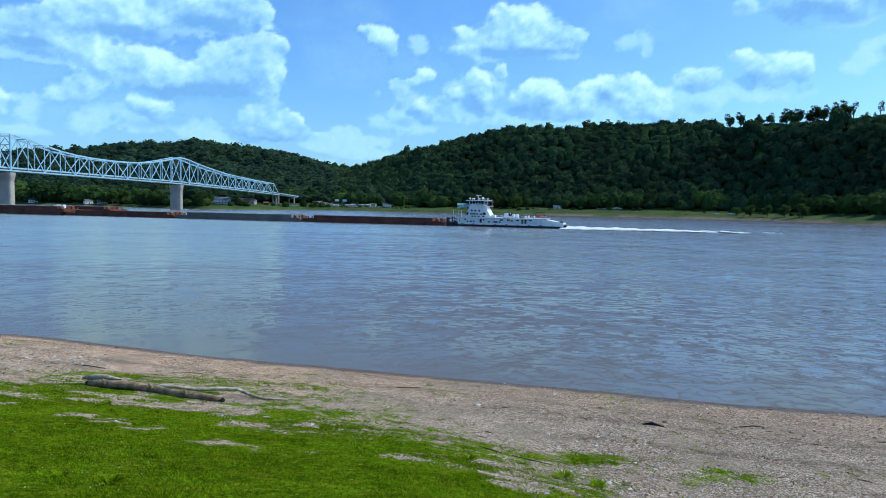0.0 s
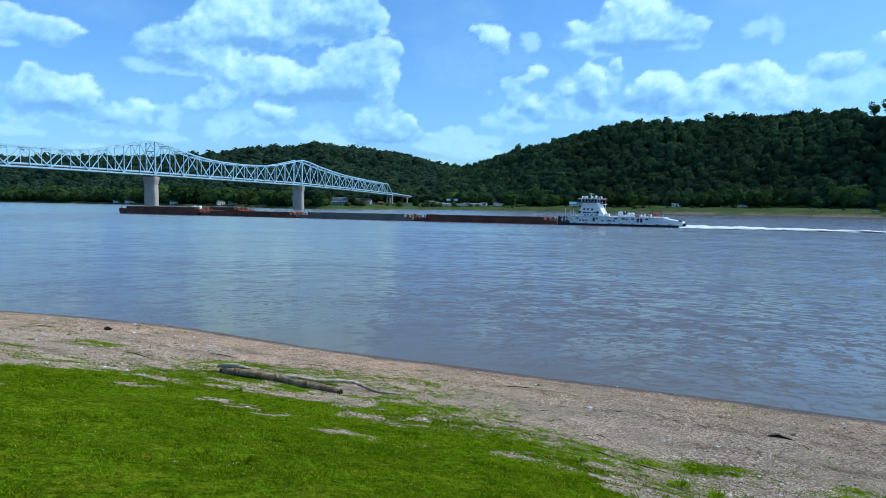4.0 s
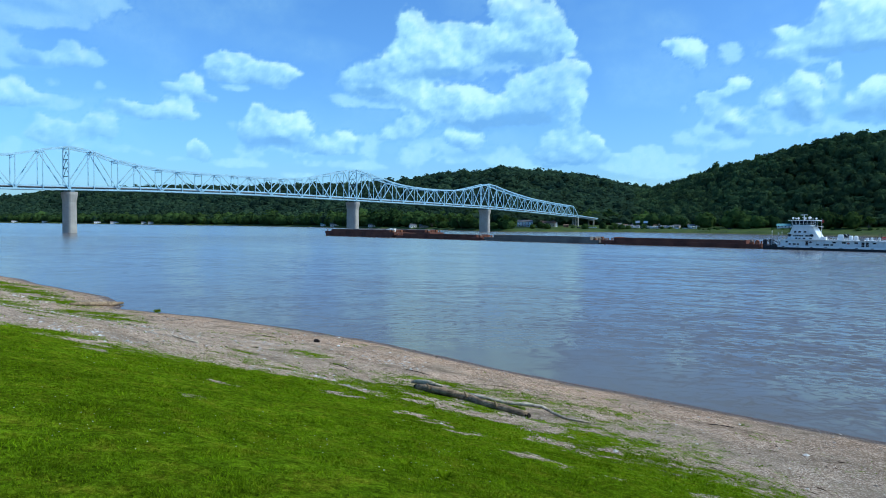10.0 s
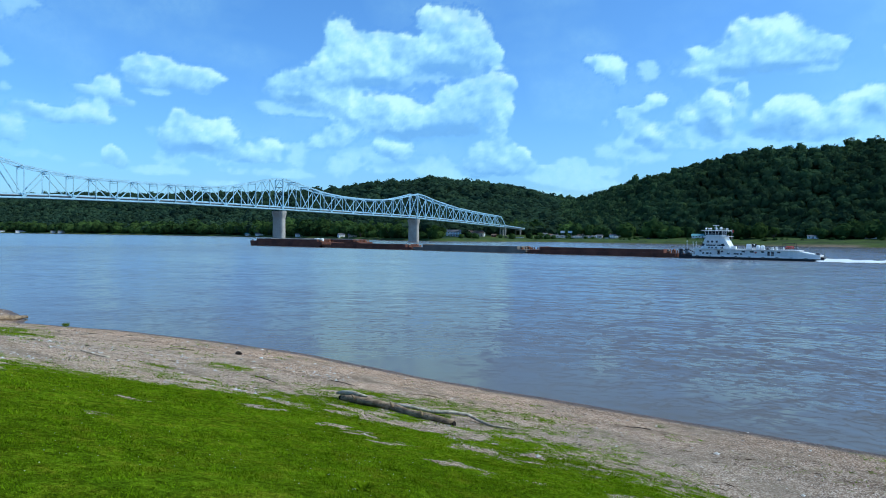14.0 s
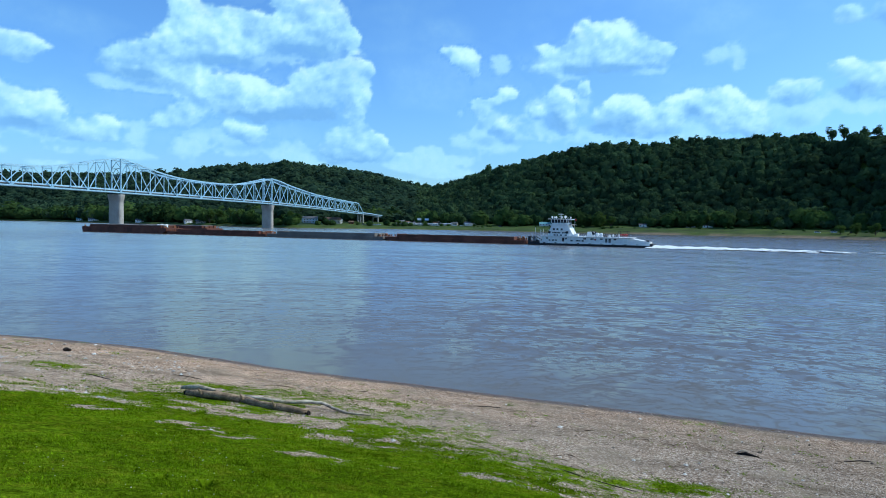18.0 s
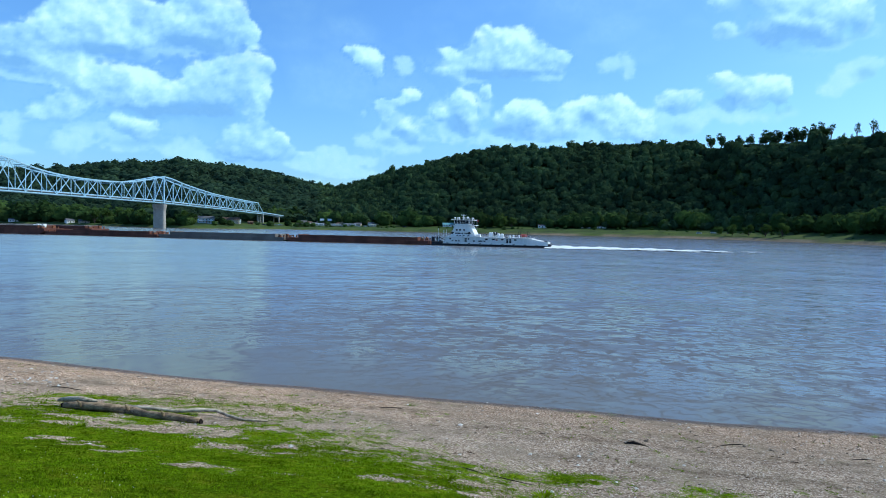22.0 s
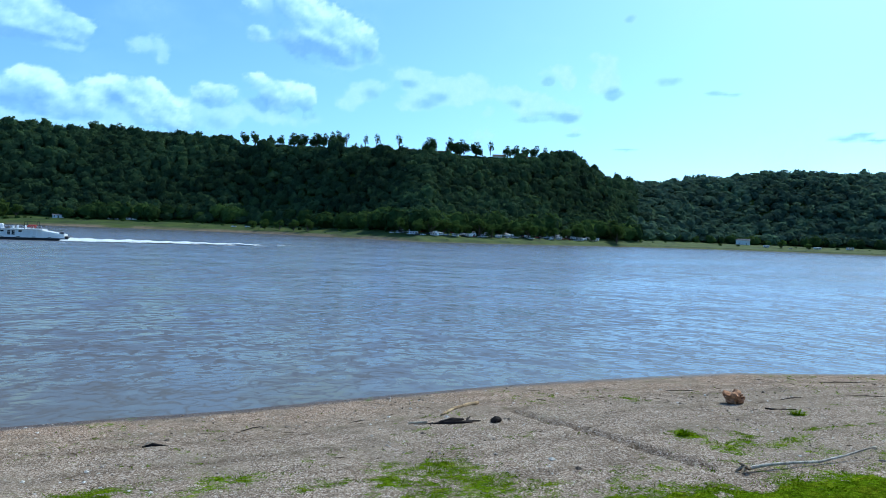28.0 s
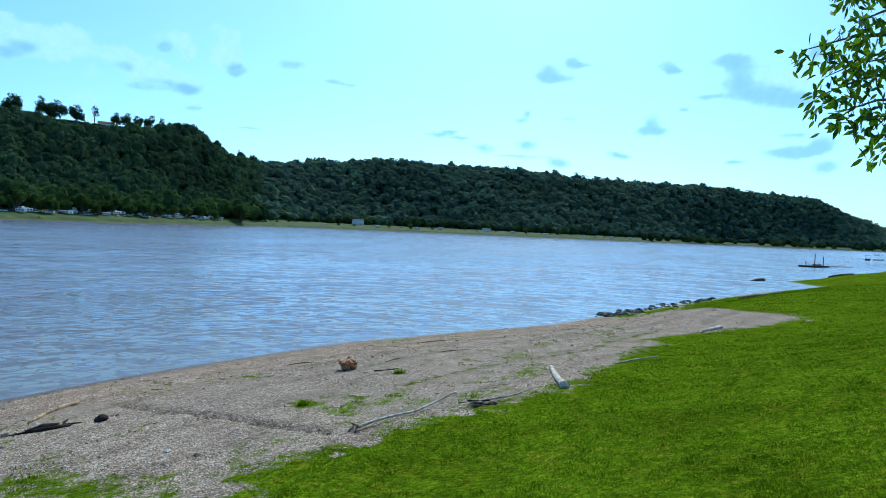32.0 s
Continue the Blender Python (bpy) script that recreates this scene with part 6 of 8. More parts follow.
def tree_kind(h, w, trunk, clumps, seed, mat, open_crown=0.0, label="", group=""):
    t = thing("tree", Matrix(), label, "tree", group)
    bm = bmesh.new()
    rnd = random.Random(seed)
    r = h * 0.022 + 0.08
    tube(bm, [(0, 0, -0.6), (rnd.uniform(-0.1, 0.1), 0, trunk * 0.6), (rnd.uniform(-0.3, 0.3), rnd.uniform(-0.3, 0.3), trunk + (h - trunk) * 0.55)], [r * 1.3, r, r * 0.4], 7)
    for k in range(5):
        a = rnd.uniform(0, 6.28)
        z0 = trunk * rnd.uniform(0.75, 1.0)
        tube(bm, [(0, 0, z0), (math.cos(a) * w * 0.2, math.sin(a) * w * 0.2, z0 + (h - trunk) * 0.3), (math.cos(a) * w * 0.36, math.sin(a) * w * 0.36, z0 + (h - trunk) * 0.55)],
             [r * 0.6, r * 0.4, r * 0.15], 5)
    part("trunk", bm, BARK, t)
    child("crown", crown_mesh("crown", w, h - trunk, clumps, mat, seed, trunk, open_crown, 0.7 if group == CREST else 1.15), t)
    return t


def put(proto, m, scale=1.0, used=[]):
    """The prototype itself at its first place, then copies."""
    if proto not in used:
        used.append(proto)
        proto.matrix_basis = m @ Matrix.Scale(scale, 4)
        return proto
    c = copy_thing(proto, m)
    c.scale = (scale,) * 3
    return c


crest_kinds = [tree_kind(15.5, 12.5, 1.6, 190, 1, WOODS, 0.2, "broad dark tree standing against the sky on the crest", CREST),
               tree_kind(15.5, 10.5, 2.4, 130, 2, WOODS, 0.4, "open-crowned dark tree standing against the sky on the crest", CREST),
               tree_kind(17, 6.6, 7.0, 34, 3, WOODS, 0.7, "thin tall tree with a sparse crown on the crest", CREST)]


def crest_tree(az, kind, size=1.0, back=8.0):
    r = float(crest_at(az)) - back
    a = math.radians(az)
    z = float(far_height(np.array(az), np.array(r)))
    put(crest_kinds[kind], pose(-math.sin(a) * r, math.cos(a) * r, z - 0.3, 0, 0, az * 37 % 360), size * 1.3)


for az, kind, size in ((-12.2, 0, 1.15), (-14.05, 1, 1.0), (-14.8, 0, 0.95), (-23.4, 1, 0.95), (-24.2, 1, 1.0), (-25.5, 0, 0.85), (-26.3, 1, 0.8), (-27.4, 0, 1.05), (-28.1, 0, 1.0),
                       (-29.2, 0, 1.1), (-29.9, 1, 0.95), (-30.6, 1, 1.05), (-31.2, 1, 1.1), (-31.8, 2, 1.0), (-33.45, 2, 0.9), (-34.45, 2, 1.0), (-36.4, 2, 1.05),
                       (-39.03, 0, 1.1), (-40.9, 1, 1.05)):
    crest_tree(az, kind, size)
for az, kind, size in ((-41.5, 0, 0.95), (-42.1, 1, 1.0), (-43.2, 0, 1.0), (-44.4, 2, 1.0), (-45.9, 1, 0.85), (-46.6, 1, 0.9), (-47.4, 0, 0.9), (-48.2, 1, 0.95), (-49.2, 2, 0.9),
                       (-50.1, 0, 0.75), (-32.6, 2, 0.45), (-33.1, 2, 0.4)):
    crest_tree(az, kind, size)

FOOT = "trees on the far bank's grass"
foot_kinds = [tree_kind(13, 12, 1.2, 150, 5, SHORE_LEAVES, 0.1, "rounded bright green tree on the far bank's grass", FOOT),
              tree_kind(10, 10, 0.8, 110, 6, SHORE_LEAVES, 0.2, "small bushy green tree on the far bank's grass", FOOT)]
for az, inland, kind, size in ((-55.5, 14, 0, 1.75), (-68.1, 45, 0, 1.0), (-69.9, 40, 1, 1.0), (-80.1, 40, 0, 1.1), (-83.0, 60, 1, 1.0), (11.2, 14, 1, 1.0), (8.9, 22, 1, 0.85),
                               (-25.2, 22, 0, 0.95), (-26.4, 24, 0, 0.9), (-27.6, 22, 0, 0.95), (-28.8, 26, 0, 1.0), (-24.2, 26, 1, 0.9), (-36.9, 34, 0, 1.1), (-38.4, 36, 0, 1.0),
                               (-7.2, 52, 0, 1.1), (-0.2, 60, 1, 1.0), (27.0, 18, 0, 1.5), (26.2, 16, 0, 1.6), (25.2, 18, 0, 1.7), (24.4, 15, 0, 1.6), (23.6, 18, 0, 1.5), (20.6, 30, 0, 1.3), (19.9, 26, 0, 1.1)):
    put(foot_kinds[kind], on_far(az, inland, az * 53 % 360, -0.2), size)
for k in range(14):
    az = -39.5 - k * 1.07
    put(foot_kinds[k % 2], on_far(az, 33 + 5 * math.sin(k * 2.3), k * 71.0, -0.2), 1.2 + 0.2 * math.sin(k * 1.7))


def house(m, w, d, h, wall, roof, label, windows=4, storeys=1, category="house", porch=False):
    b = thing("house", m, label, category)
    part("wall", slab(bmesh.new(), -w / 2, w / 2, 0, d, -0.8, h), wall, b)
    bm = bmesh.new()
    e = 0.4
    v = [bm.verts.new(p) for p in ((-w / 2 - e, -e, h), (w / 2 + e, -e, h), (w / 2 + e, d + e, h), (-w / 2 - e, d + e, h),
                                   (-w / 2 - e, d / 2, h + d * 0.3), (w / 2 + e, d / 2, h + d * 0.3))]
    for f in ((0, 1, 5, 4), (2, 3, 4, 5), (0, 4, 3), (1, 2, 5), (3, 2, 1, 0)):
        bm.faces.new([v[i] for i in f])
    part("roof", bm, roof, b)
    for s in range(storeys):
        z = 1.0 + s * 2.7
        for k in range(windows):
            x = -w / 2 + w * (k + 0.5) / windows
            if k == windows // 2 and s == 0:
                part("door", slab(bmesh.new(), x - 0.5, x + 0.5, -0.06, 0.02, 0.0, 2.05), RED_PAINT if storeys > 1 else GLASS_DARK, b)
            else:
                win = part("window", slab(bmesh.new(), x - 0.62, x + 0.62, -0.05, 0.02, z - 0.07, z + 1.27), WALL_WHITE, b)
                part("pane", slab(bmesh.new(), x - 0.5, x + 0.5, -0.08, -0.04, z, z + 1.2), GLASS_DARK, win)
    if porch:
        part("porch_roof", slab(bmesh.new(), -w / 2, w / 2, -2.2, 0.0, 2.5, 2.65), roof, b)
        for k in range(5):
            x = -w / 2 + 0.2 + (w - 0.4) * k / 4
            part("porch_post", slab(bmesh.new(), x - 0.08, x + 0.08, -2.1, -1.94, -0.5, 2.5), WALL_WHITE, b)
    return b


house(on_far(18.8, 52, 8), 17, 9, 5.4, WALL_BLUE, ROOF_GREY, "two-storey pale blue house with a porch near the bridge", 5, 2, porch=True)
house(on_far(16.9, 58, -6), 18, 10, 4.0, WALL_TAN, ROOF_BROWN, "long low tan building behind the far bank", 5)
house(on_far(16.1, 60, 80), 10, 8, 5.0, WALL_WHITE, ROOF_GREY, "white gabled house on the far bank", 3)
house(on_far(15.3, 50, 0), 6, 5, 2.6, ORANGE_RUST, ROOF_BROWN, "small rust-orange shed on the far bank", 2, category="shed")
house(on_far(28.6, 12, 20), 9, 7, 3.2, WALL_WHITE, ROOF_GREY, "small white house among the shore trees", 3)
house(on_far(27.7, 14, 0), 12, 7, 2.6, WALL_TAN, ROOF_GREY, "low tan house among the shore trees", 4)
house(on_far(32.2, 8, 10), 12, 6, 2.8, WALL_WHITE, ROOF_GREY, "white house under tall shore trees", 4)
house(on_far(35.5, 8, 0), 15, 6, 2.8, WALL_WHITE, ROOF_GREY, "white house under tall shore trees", 5)
house(on_far(36.4, 8, 0), 12, 6, 2.6, WALL_WHITE, ROOF_TEAL, "white house with a teal roof under shore trees", 4)
house(on_far(0.6, 66, 0), 14, 7, 2.5, WALL_TAN, ROOF_BROWN, "long low tan house below the bluff", 5)
house(on_far(-1.9, 60, 0), 20, 8, 2.5, WALL_WHITE, ROOF_TEAL, "long white building with a teal metal roof", 6)
house(on_far(-9.9, 60, 0), 10, 4, 2.6, WALL_WHITE, ROOF_GREY, "white mobile home on the far bank", 3)
house(on_far(-13.6, 62, 0), 10, 5, 2.2, WALL_WHITE, ROOF_GREY, "low white house below the bluff", 3)
house(on_far(-14.9, 62, 0), 10, 5, 2.2, WALL_WHITE, ROOF_BROWN, "low white house with a brown roof below the bluff", 3)
house(on_far(-65.3, 90, 0), 18, 7, 6.2, WALL_WHITE, ROOF_GREY, "tall plain white barn on the grassy bank", 2, category="barn")
house(on_far(-76.6, 55, 0), 14, 8, 4.0, WALL_WHITE, ROOF_GREY, "white house on the downriver bank", 4)
town = random.Random(5)
for k in range(17):
    az = 10.8 - 0.4 * k + town.uniform(-0.1, 0.1)
    house(on_far(az, town.uniform(52, 84), town.uniform(-40, 40)), town.uniform(4.5, 8.5), town.uniform(4, 6), town.uniform(2.1, 2.9), (WALL_WHITE, WALL_WHITE, WALL_BLUE, WALL_TAN)[k % 4],
          (ROOF_GREY, ROOF_BROWN, ROOF_GREY)[k % 3], ("small white house in the far riverside town", "small white house in the far riverside town", "small pale blue house in the far riverside town",
                                                     "small tan house in the far riverside town")[k % 4], 2)
for az, w in ((59.4, 14), (57.5, 14), (54.0, 16), (52.8, 20), (50.7, 12), (50.2, 14)):
    house(on_far(az, 4, 0), w, 8, 3.4, WALL_WHITE, ROOF_GREY, "white riverside cottage far upriver", 3)


def crest_house(az, w, wall, label, back=5.0):
    r = float(crest_at(az)) - back
    a = math.radians(az)
    house(pose(-math.sin(a) * r, math.cos(a) * r, float(far_height(np.array(az), np.array(r))) + 0.4, 0, 0, az), w, 9, 3.0, wall, ROOF_BROWN, label, 4)


crest_house(-37.3, 16, WALL_TAN, "low brown-roofed house on the open crest")
crest_house(-40.0, 15, WALL_TAN, "low brown-roofed house between crest trees")
crest_house(-45.2, 15, WALL_WHITE, "low pale house on the crest")
crest_house(-47.9, 14, WALL_WHITE, "low pale house half hidden by crest trees")
crest_house(-56.3, 16, WALL_WHITE, "white house on the wooded ridge's shoulder", 24)

for az, x in ((9.35, 0), (8.7, 1)):
    sign = thing("billboard", on_far(az, 48), "plain white roadside billboard on two dark posts", "billboard", "billboards")
    for px in (-1.4, 1.4):
        part("post", slab(bmesh.new(), px - 0.2, px + 0.2, 0, 0.4, -0.5, 8.5), STEEL_DARK, sign)
    part("panel", slab(bmesh.new(), -2.6, 2.6, -0.15, 0.0, 6.6, 9.2), WALL_WHITE if x == 0 else WALL_BLUE, sign)


def wheel(x, y, r, parent):
    bm = bmesh.new()
    tube(bm, [(x, y, r), (x, y + 0.22, r)], [r, r], 12)
    w = part("wheel", bm, TYRE, parent)
    bm = bmesh.new()
    tube(bm, [(x, y - 0.02, r), (x, y + 0.03, r)], [r * 0.55, r * 0.55], 10)
    part("rim", bm, CAR_SILVER, w)


def car_kind(paint, label, pickup=False):
    c = thing("pickup_truck" if pickup else "car", Matrix(), label, "truck" if pickup else "car", "vehicles at the campground")
    bm = bmesh.new()
    prof = [(-2.3, 0.35), (2.25, 0.35), (2.3, 0.8), (2.1, 1.0), (-2.2, 1.05), (-2.35, 0.75)]
    rows = [[bm.verts.new((x, y, z)) for x, z in prof] for y in (0, 1.8)]
    for k in range(6):
        q = (k + 1) % 6
        bm.faces.new((rows[0][k], rows[0][q], rows[1][q], rows[1][k]))
    bm.faces.new(rows[0][::-1])
    bm.faces.new(rows[1])
    part("body", bm, paint, c)
    x0, x1 = (-0.2, 1.4) if pickup else (-1.9, 1.2)
    bm = bmesh.new()
    v = [bm.verts.new(p) for p in ((x0, 0.05, 1.02), (x1, 0.05, 1.02), (x1, 1.75, 1.02), (x0, 1.75, 1.02), (x0 + 0.3, 0.2, 1.6), (x1 - 0.6, 0.2, 1.6), (x1 - 0.6, 1.6, 1.6), (x0 + 0.3, 1.6, 1.6))]
    for f in ((4, 5, 6, 7), (0, 1, 5, 4), (1, 2, 6, 5), (2, 3, 7, 6), (3, 0, 4, 7)):
        bm.faces.new([v[i] for i in f])
    part("glazing", bm, GLASS_DARK, c)
    part("roof", slab(bmesh.new(), x0 + 0.3, x1 - 0.6, 0.2, 1.6, 1.59, 1.66), paint, c)
    for x in (-1.45, 1.45):
        for y in (-0.02, 1.6):
            wheel(x, y, 0.34, c)
    return c


def camper_kind(n, label):
    c = thing("camper", Matrix(), label, "camper", "vehicles at the campground")
    part("body", slab(bmesh.new(), -n / 2, n / 2, 0, 2.4, 0.6, 3.2, 0.15), CAR_WHITE, c)
    part("stripe", slab(bmesh.new(), -n / 2 + 0.1, n / 2 - 0.1, -0.02, 0.02, 1.15, 1.4), CAR_SILVER, c)
    for k in range(3):
        x = -n / 2 + n * (k + 0.6) / 3.4
        part("window", slab(bmesh.new(), x - 0.55, x + 0.55, -0.04, 0.02, 1.7, 2.5), GLASS_DARK, c)
    part("door", slab(bmesh.new(), n / 2 - 1.6, n / 2 - 0.9, -0.04, 0.02, 0.8, 2.8), WALL_TAN, c)
    part("awning", strut(bmesh.new(), (0, -0.05, 2.9), (0, -1.6, 2.6), n * 0.45, 0.06), WALL_TAN, c)
    for x in (-0.7, 0.3):
        wheel(x, -0.02, 0.38, c)
    return c


fleet = [car_kind(CAR_WHITE, "white car parked on the far bank"), car_kind(CAR_DARK, "dark car parked on the far bank"), car_kind(CAR_SILVER, "silver pickup truck parked on the far bank", True),
         car_kind(CAR_RED, "red car parked on the far bank"), camper_kind(8.5, "long white camper trailer with an awning"), camper_kind(6.5, "short white camper trailer with an awning")]
rnd = random.Random(21)
az = -36.0
while az > -54.2:
    k = rnd.choice((0, 0, 0, 1, 1, 2, 2, 4, 5, 5, 3))
    put(fleet[k], on_far(az, rnd.uniform(26, 46), rnd.uniform(-50, 50), 0.0), 0.85)
    az -= rnd.uniform(0.1, 0.4) if az > -42 else rnd.uniform(0.07, 0.24)
for az, k, inland in ((-22.7, 0, 30), (-23.8, 0, 32), (-25.0, 1, 34), (-67.0, 5, 45), (-68.7, 2, 40), (-70.5, 4, 45), (-72.6, 4, 60), (-75.8, 2, 50), (-78.9, 4, 50), (-81.7, 4, 45), (-83.8, 0, 45),
                      (-84.9, 5, 40), (-87.3, 4, 40), (-88.8, 5, 40), (-86.0, 1, 40), (-90.5, 4, 40)):
    put(fleet[k], on_far(az, inland, rnd.uniform(-10, 10), 0.0), 1.1)
for az, k in ((13.3, 2), (12.9, 0), (14.2, 1), (5.6, 0), (2.2, 1), (5.0, 4), (34.6, 0), (31.7, 2), (11.3, 4), (9.95, 4), (9.45, 5), (8.95, 0), (8.45, 5), (8.05, 4), (7.65, 0), (7.2, 4), (6.7, 5), (6.2, 0)):
    put(fleet[k], on_far(az, 42, rnd.uniform(-10, 10), 0.0), 1.1)

# ---- moorings downriver on the near side ----
dock = thing("floating_dock", pose(246, -55, 0, 0, 0, -34), "weathered floating dock with tall mooring posts", "dock")
part("deck", slab(bmesh.new(), -6, 6, -2.5, 2.5, -0.2, 0.5, 0.05), DRIFT_DARK, dock)
for x, y, h in ((-4.6, -2, 4.4), (2.2, -2, 3.6), (-1.0, 2.2, 2.0)):
    bm = bmesh.new()
    tube(bm, [(x, y, -1), (x, y, h)], [0.16, 0.13], 8)
    part("mooring_post", bm, BARK, dock)
part("bench", slab(bmesh.new(), 0.5, 4.5, -0.6, 0.8, 0.5, 1.0, 0.05), DRIFT, dock)
part("gangway", strut(bmesh.new(), (6, 0, 0.45), (24, -3, 0.2), 1.0, 0.2), DRIFT_PALE, dock)
for x, y, turn in ((450, -129, -15), (466, -139, 10), (880, -262, 0)):
    boat = thing("moored_boat", pose(x, y, 0, 0, 0, turn), "small covered boat moored on the river", "boat", "moored boats")
    bm = bmesh.new()
    rows = [[bm.verts.new((px, py * f, pz)) for px, py, pz, f in ((-5, s, 0.9, 1), (3, s, 0.9, 1), (5.5, s, 1.2, 0.15), (4.5, s, -0.2, 0.15), (2.5, s, -0.3, 0.8), (-5, s, -0.3, 0.9))] for s in (-1.4, 1.4)]
    for k in range(6):
        q = (k + 1) % 6
        bm.faces.new((rows[0][k], rows[0][q], rows[1][q], rows[1][k]))
    bm.faces.new(rows[0][::-1])
    bm.faces.new(rows[1])
    part("hull", bm, BOAT_DARK if x < 460 else CAR_WHITE, boat)
    part("canopy", slab(bmesh.new(), -4, 2, -1.3, 1.3, 3.0, 3.15), WALL_TAN, boat)
    for px in (-3.8, 1.8):
        for py in (-1.2, 1.2):
            part("canopy_post", slab(bmesh.new(), px - 0.05, px + 0.05, py - 0.05, py + 0.05, 0.9, 3.0), CAR_SILVER, boat)

# ---- driftwood and stones on the near bank ----
def ground_z(x, y):
    return float(bank_height(np.array(x), np.array(y)))


def on_bank(x, y, turn=0.0, lift=0.0):
    return pose(x, y, ground_z(x, y) + lift, 0, 0, turn)


def drift(name, label, category, pts, radii, mat, sides=9, rough=0.12, sink=0.35, seed=1, group=""):
    """A log or branch lying along points given as x, y or x, y, lift."""
    o = thing(name, on_bank(pts[0][0], pts[0][1]), label, category, group)
    z0 = o.matrix_basis.translation.z
    fine, fr = [], []
    rnd = random.Random(seed)
    for i in range(len(pts) - 1):
        p, q = pts[i], pts[i + 1]
        n = max(2, min(5, round(math.dist(p[:2], q[:2]) / 0.3)))
        for k in range(n):
            u = k / n
            x, y = p[0] + (q[0] - p[0]) * u, p[1] + (q[1] - p[1]) * u
            lift = (p[2] if len(p) > 2 else 0) * (1 - u) + (q[2] if len(q) > 2 else 0) * u
            r = radii[i] * (1 - u) + radii[i + 1] * u
            fine.append((x, y, lift, r))
    fine.append((pts[-1][0], pts[-1][1], pts[-1][2] if len(pts[-1]) > 2 else 0, radii[-1]))
    out = []
    for x, y, lift, r in fine:
        out.append((x - pts[0][0] + rnd.uniform(-0.14, 0.14) * r, y - pts[0][1] + rnd.uniform(-0.14, 0.14) * r, ground_z(x, y) - z0 + r * (1 - sink) + lift))
        fr.append(r)
    bm = bmesh.new()
    tube(bm, out, fr, sides, rough, seed)
    part("trunk" if radii[0] > 0.12 else "stem", bm, mat, o, round_shading=True)
    return o, out


log, line = drift("driftwood_log", "grey-brown driftwood log with a broken end lying in grass", "log",
                  [(-11.25, 20.45), (-10.7, 20.35, 0.03), (-10.0, 20.15, 0.04), (-9.3, 20.1, 0.02), (-8.9, 19.95), (-8.3, 19.5), (-7.4, 19.1, 0.02), (-6.4, 18.7)], [0.1, 0.13, 0.135, 0.12, 0.13, 0.115, 0.115, 0.1], DRIFT, 14, 0.1, seed=3)
z0 = ground_z(-11.25, 20.45)


def beside_log(points, lift):
    return [(x + 11.25, y - 20.45, ground_z(x, y) - z0 + lift + z) for x, y, z in points]


bm = bmesh.new()
tube(bm, beside_log([(-9.1, 20.25, 0.1), (-8.4, 20.3, 0.1), (-7.7, 20.4, 0.04), (-7.1, 20.5, 0.1), (-6.5, 20.4, 0.12), (-6.0, 20.0, 0.06), (-5.5, 19.75, 0.0), (-4.7, 19.7, 0.0)], 0.05),
     [0.055, 0.065, 0.062, 0.058, 0.052, 0.048, 0.04, 0.02], 9, 0.2, 5)
part("side_branch", bm, DRIFT_PALE, log, "pale crooked side branch", True)
bm = bmesh.new()
tube(bm, beside_log([(-11.75, 21.0, 0.08), (-11.4, 20.75, 0.16), (-10.8, 20.45, 0.24), (-10.1, 20.2, 0.24)], 0.06), [0.05, 0.1, 0.09, 0.03], 8, 0.22, 7)
part("loose_bark", bm, DRIFT_PALE, log, "pale split tongue of wood at the broken end", True)
bm = bmesh.new()
tube(bm, beside_log([(-11.32, 20.48, 0.06), (-11.22, 20.42, 0.07)], 0.0), [0.075, 0.095], 11, 0.3, 8)
part("broken_end", bm, DRIFT_DARK, log, "dark rotten broken end")
bm = bmesh.new()
tube(bm, beside_log([(-6.45, 18.72, 0.065), (-6.36, 18.68, 0.065)], 0.0), [0.1, 0.07], 11, 0.2, 9)
part("sawn_end", bm, DRIFT_DARK, log, "dark end of the log")
for k, (x, y) in enumerate(((-10.6, 20.2), (-9.0, 19.9), (-7.6, 19.1))):
    bm = bmesh.new()
    tube(bm, beside_log([(x, y, 0.12), (x - 0.06, y - 0.12, 0.3)], 0.0), [0.05, 0.02], 6, 0.15, k)
    part("branch_stub", bm, DRIFT, log)

drift("driftwood_log", "long grey-brown log lying at the water's edge", "log", [(-49.2, 32.9), (-48.75, 34.1), (-48.25, 35.6), (-48.6, 37.2, 0.12)], [0.12, 0.19, 0.22, 0.1], DRIFT, 10, 0.12, seed=4)
drift("driftwood_branch", "thin dark-tipped stick on the gravel", "branch", [(-22.1, 19.0, 0.06), (-21.4, 19.1), (-20.7, 19.1)], [0.025, 0.035, 0.045], DRIFT_PALE, seed=5)
drift("driftwood_log", "tan split driftwood log near the water", "log", [(15.3, 16.9), (16.5, 17.5), (17.3, 17.7), (17.9, 17.75, 0.02)], [0.03, 0.065, 0.08, 0.06], DRIFT_TAN, 9, 0.2, seed=6)
dark, _ = drift("driftwood_branch", "charred black driftwood with a pale tip", "branch", [(13.9, 15.95), (14.5, 15.5), (15.1, 15.1)], [0.025, 0.075, 0.05], DRIFT_DARK, 9, 0.3, seed=8)
bm = bmesh.new()
tube(bm, [(0.3, -0.25, 0.08), (0.7, -0.4, 0.16), (1.1, -0.55, 0.14)], [0.06, 0.07, 0.03], 7, 0.2, 3)
part("side_branch", bm, DRIFT_DARK, dark)
bm = bmesh.new()
tube(bm, [(-0.5, 0.35, 0.05), (0.0, 0.0, 0.08)], [0.03, 0.05], 6, 0.1, 3)
part("pale_tip", bm, DRIFT_PALE, dark)
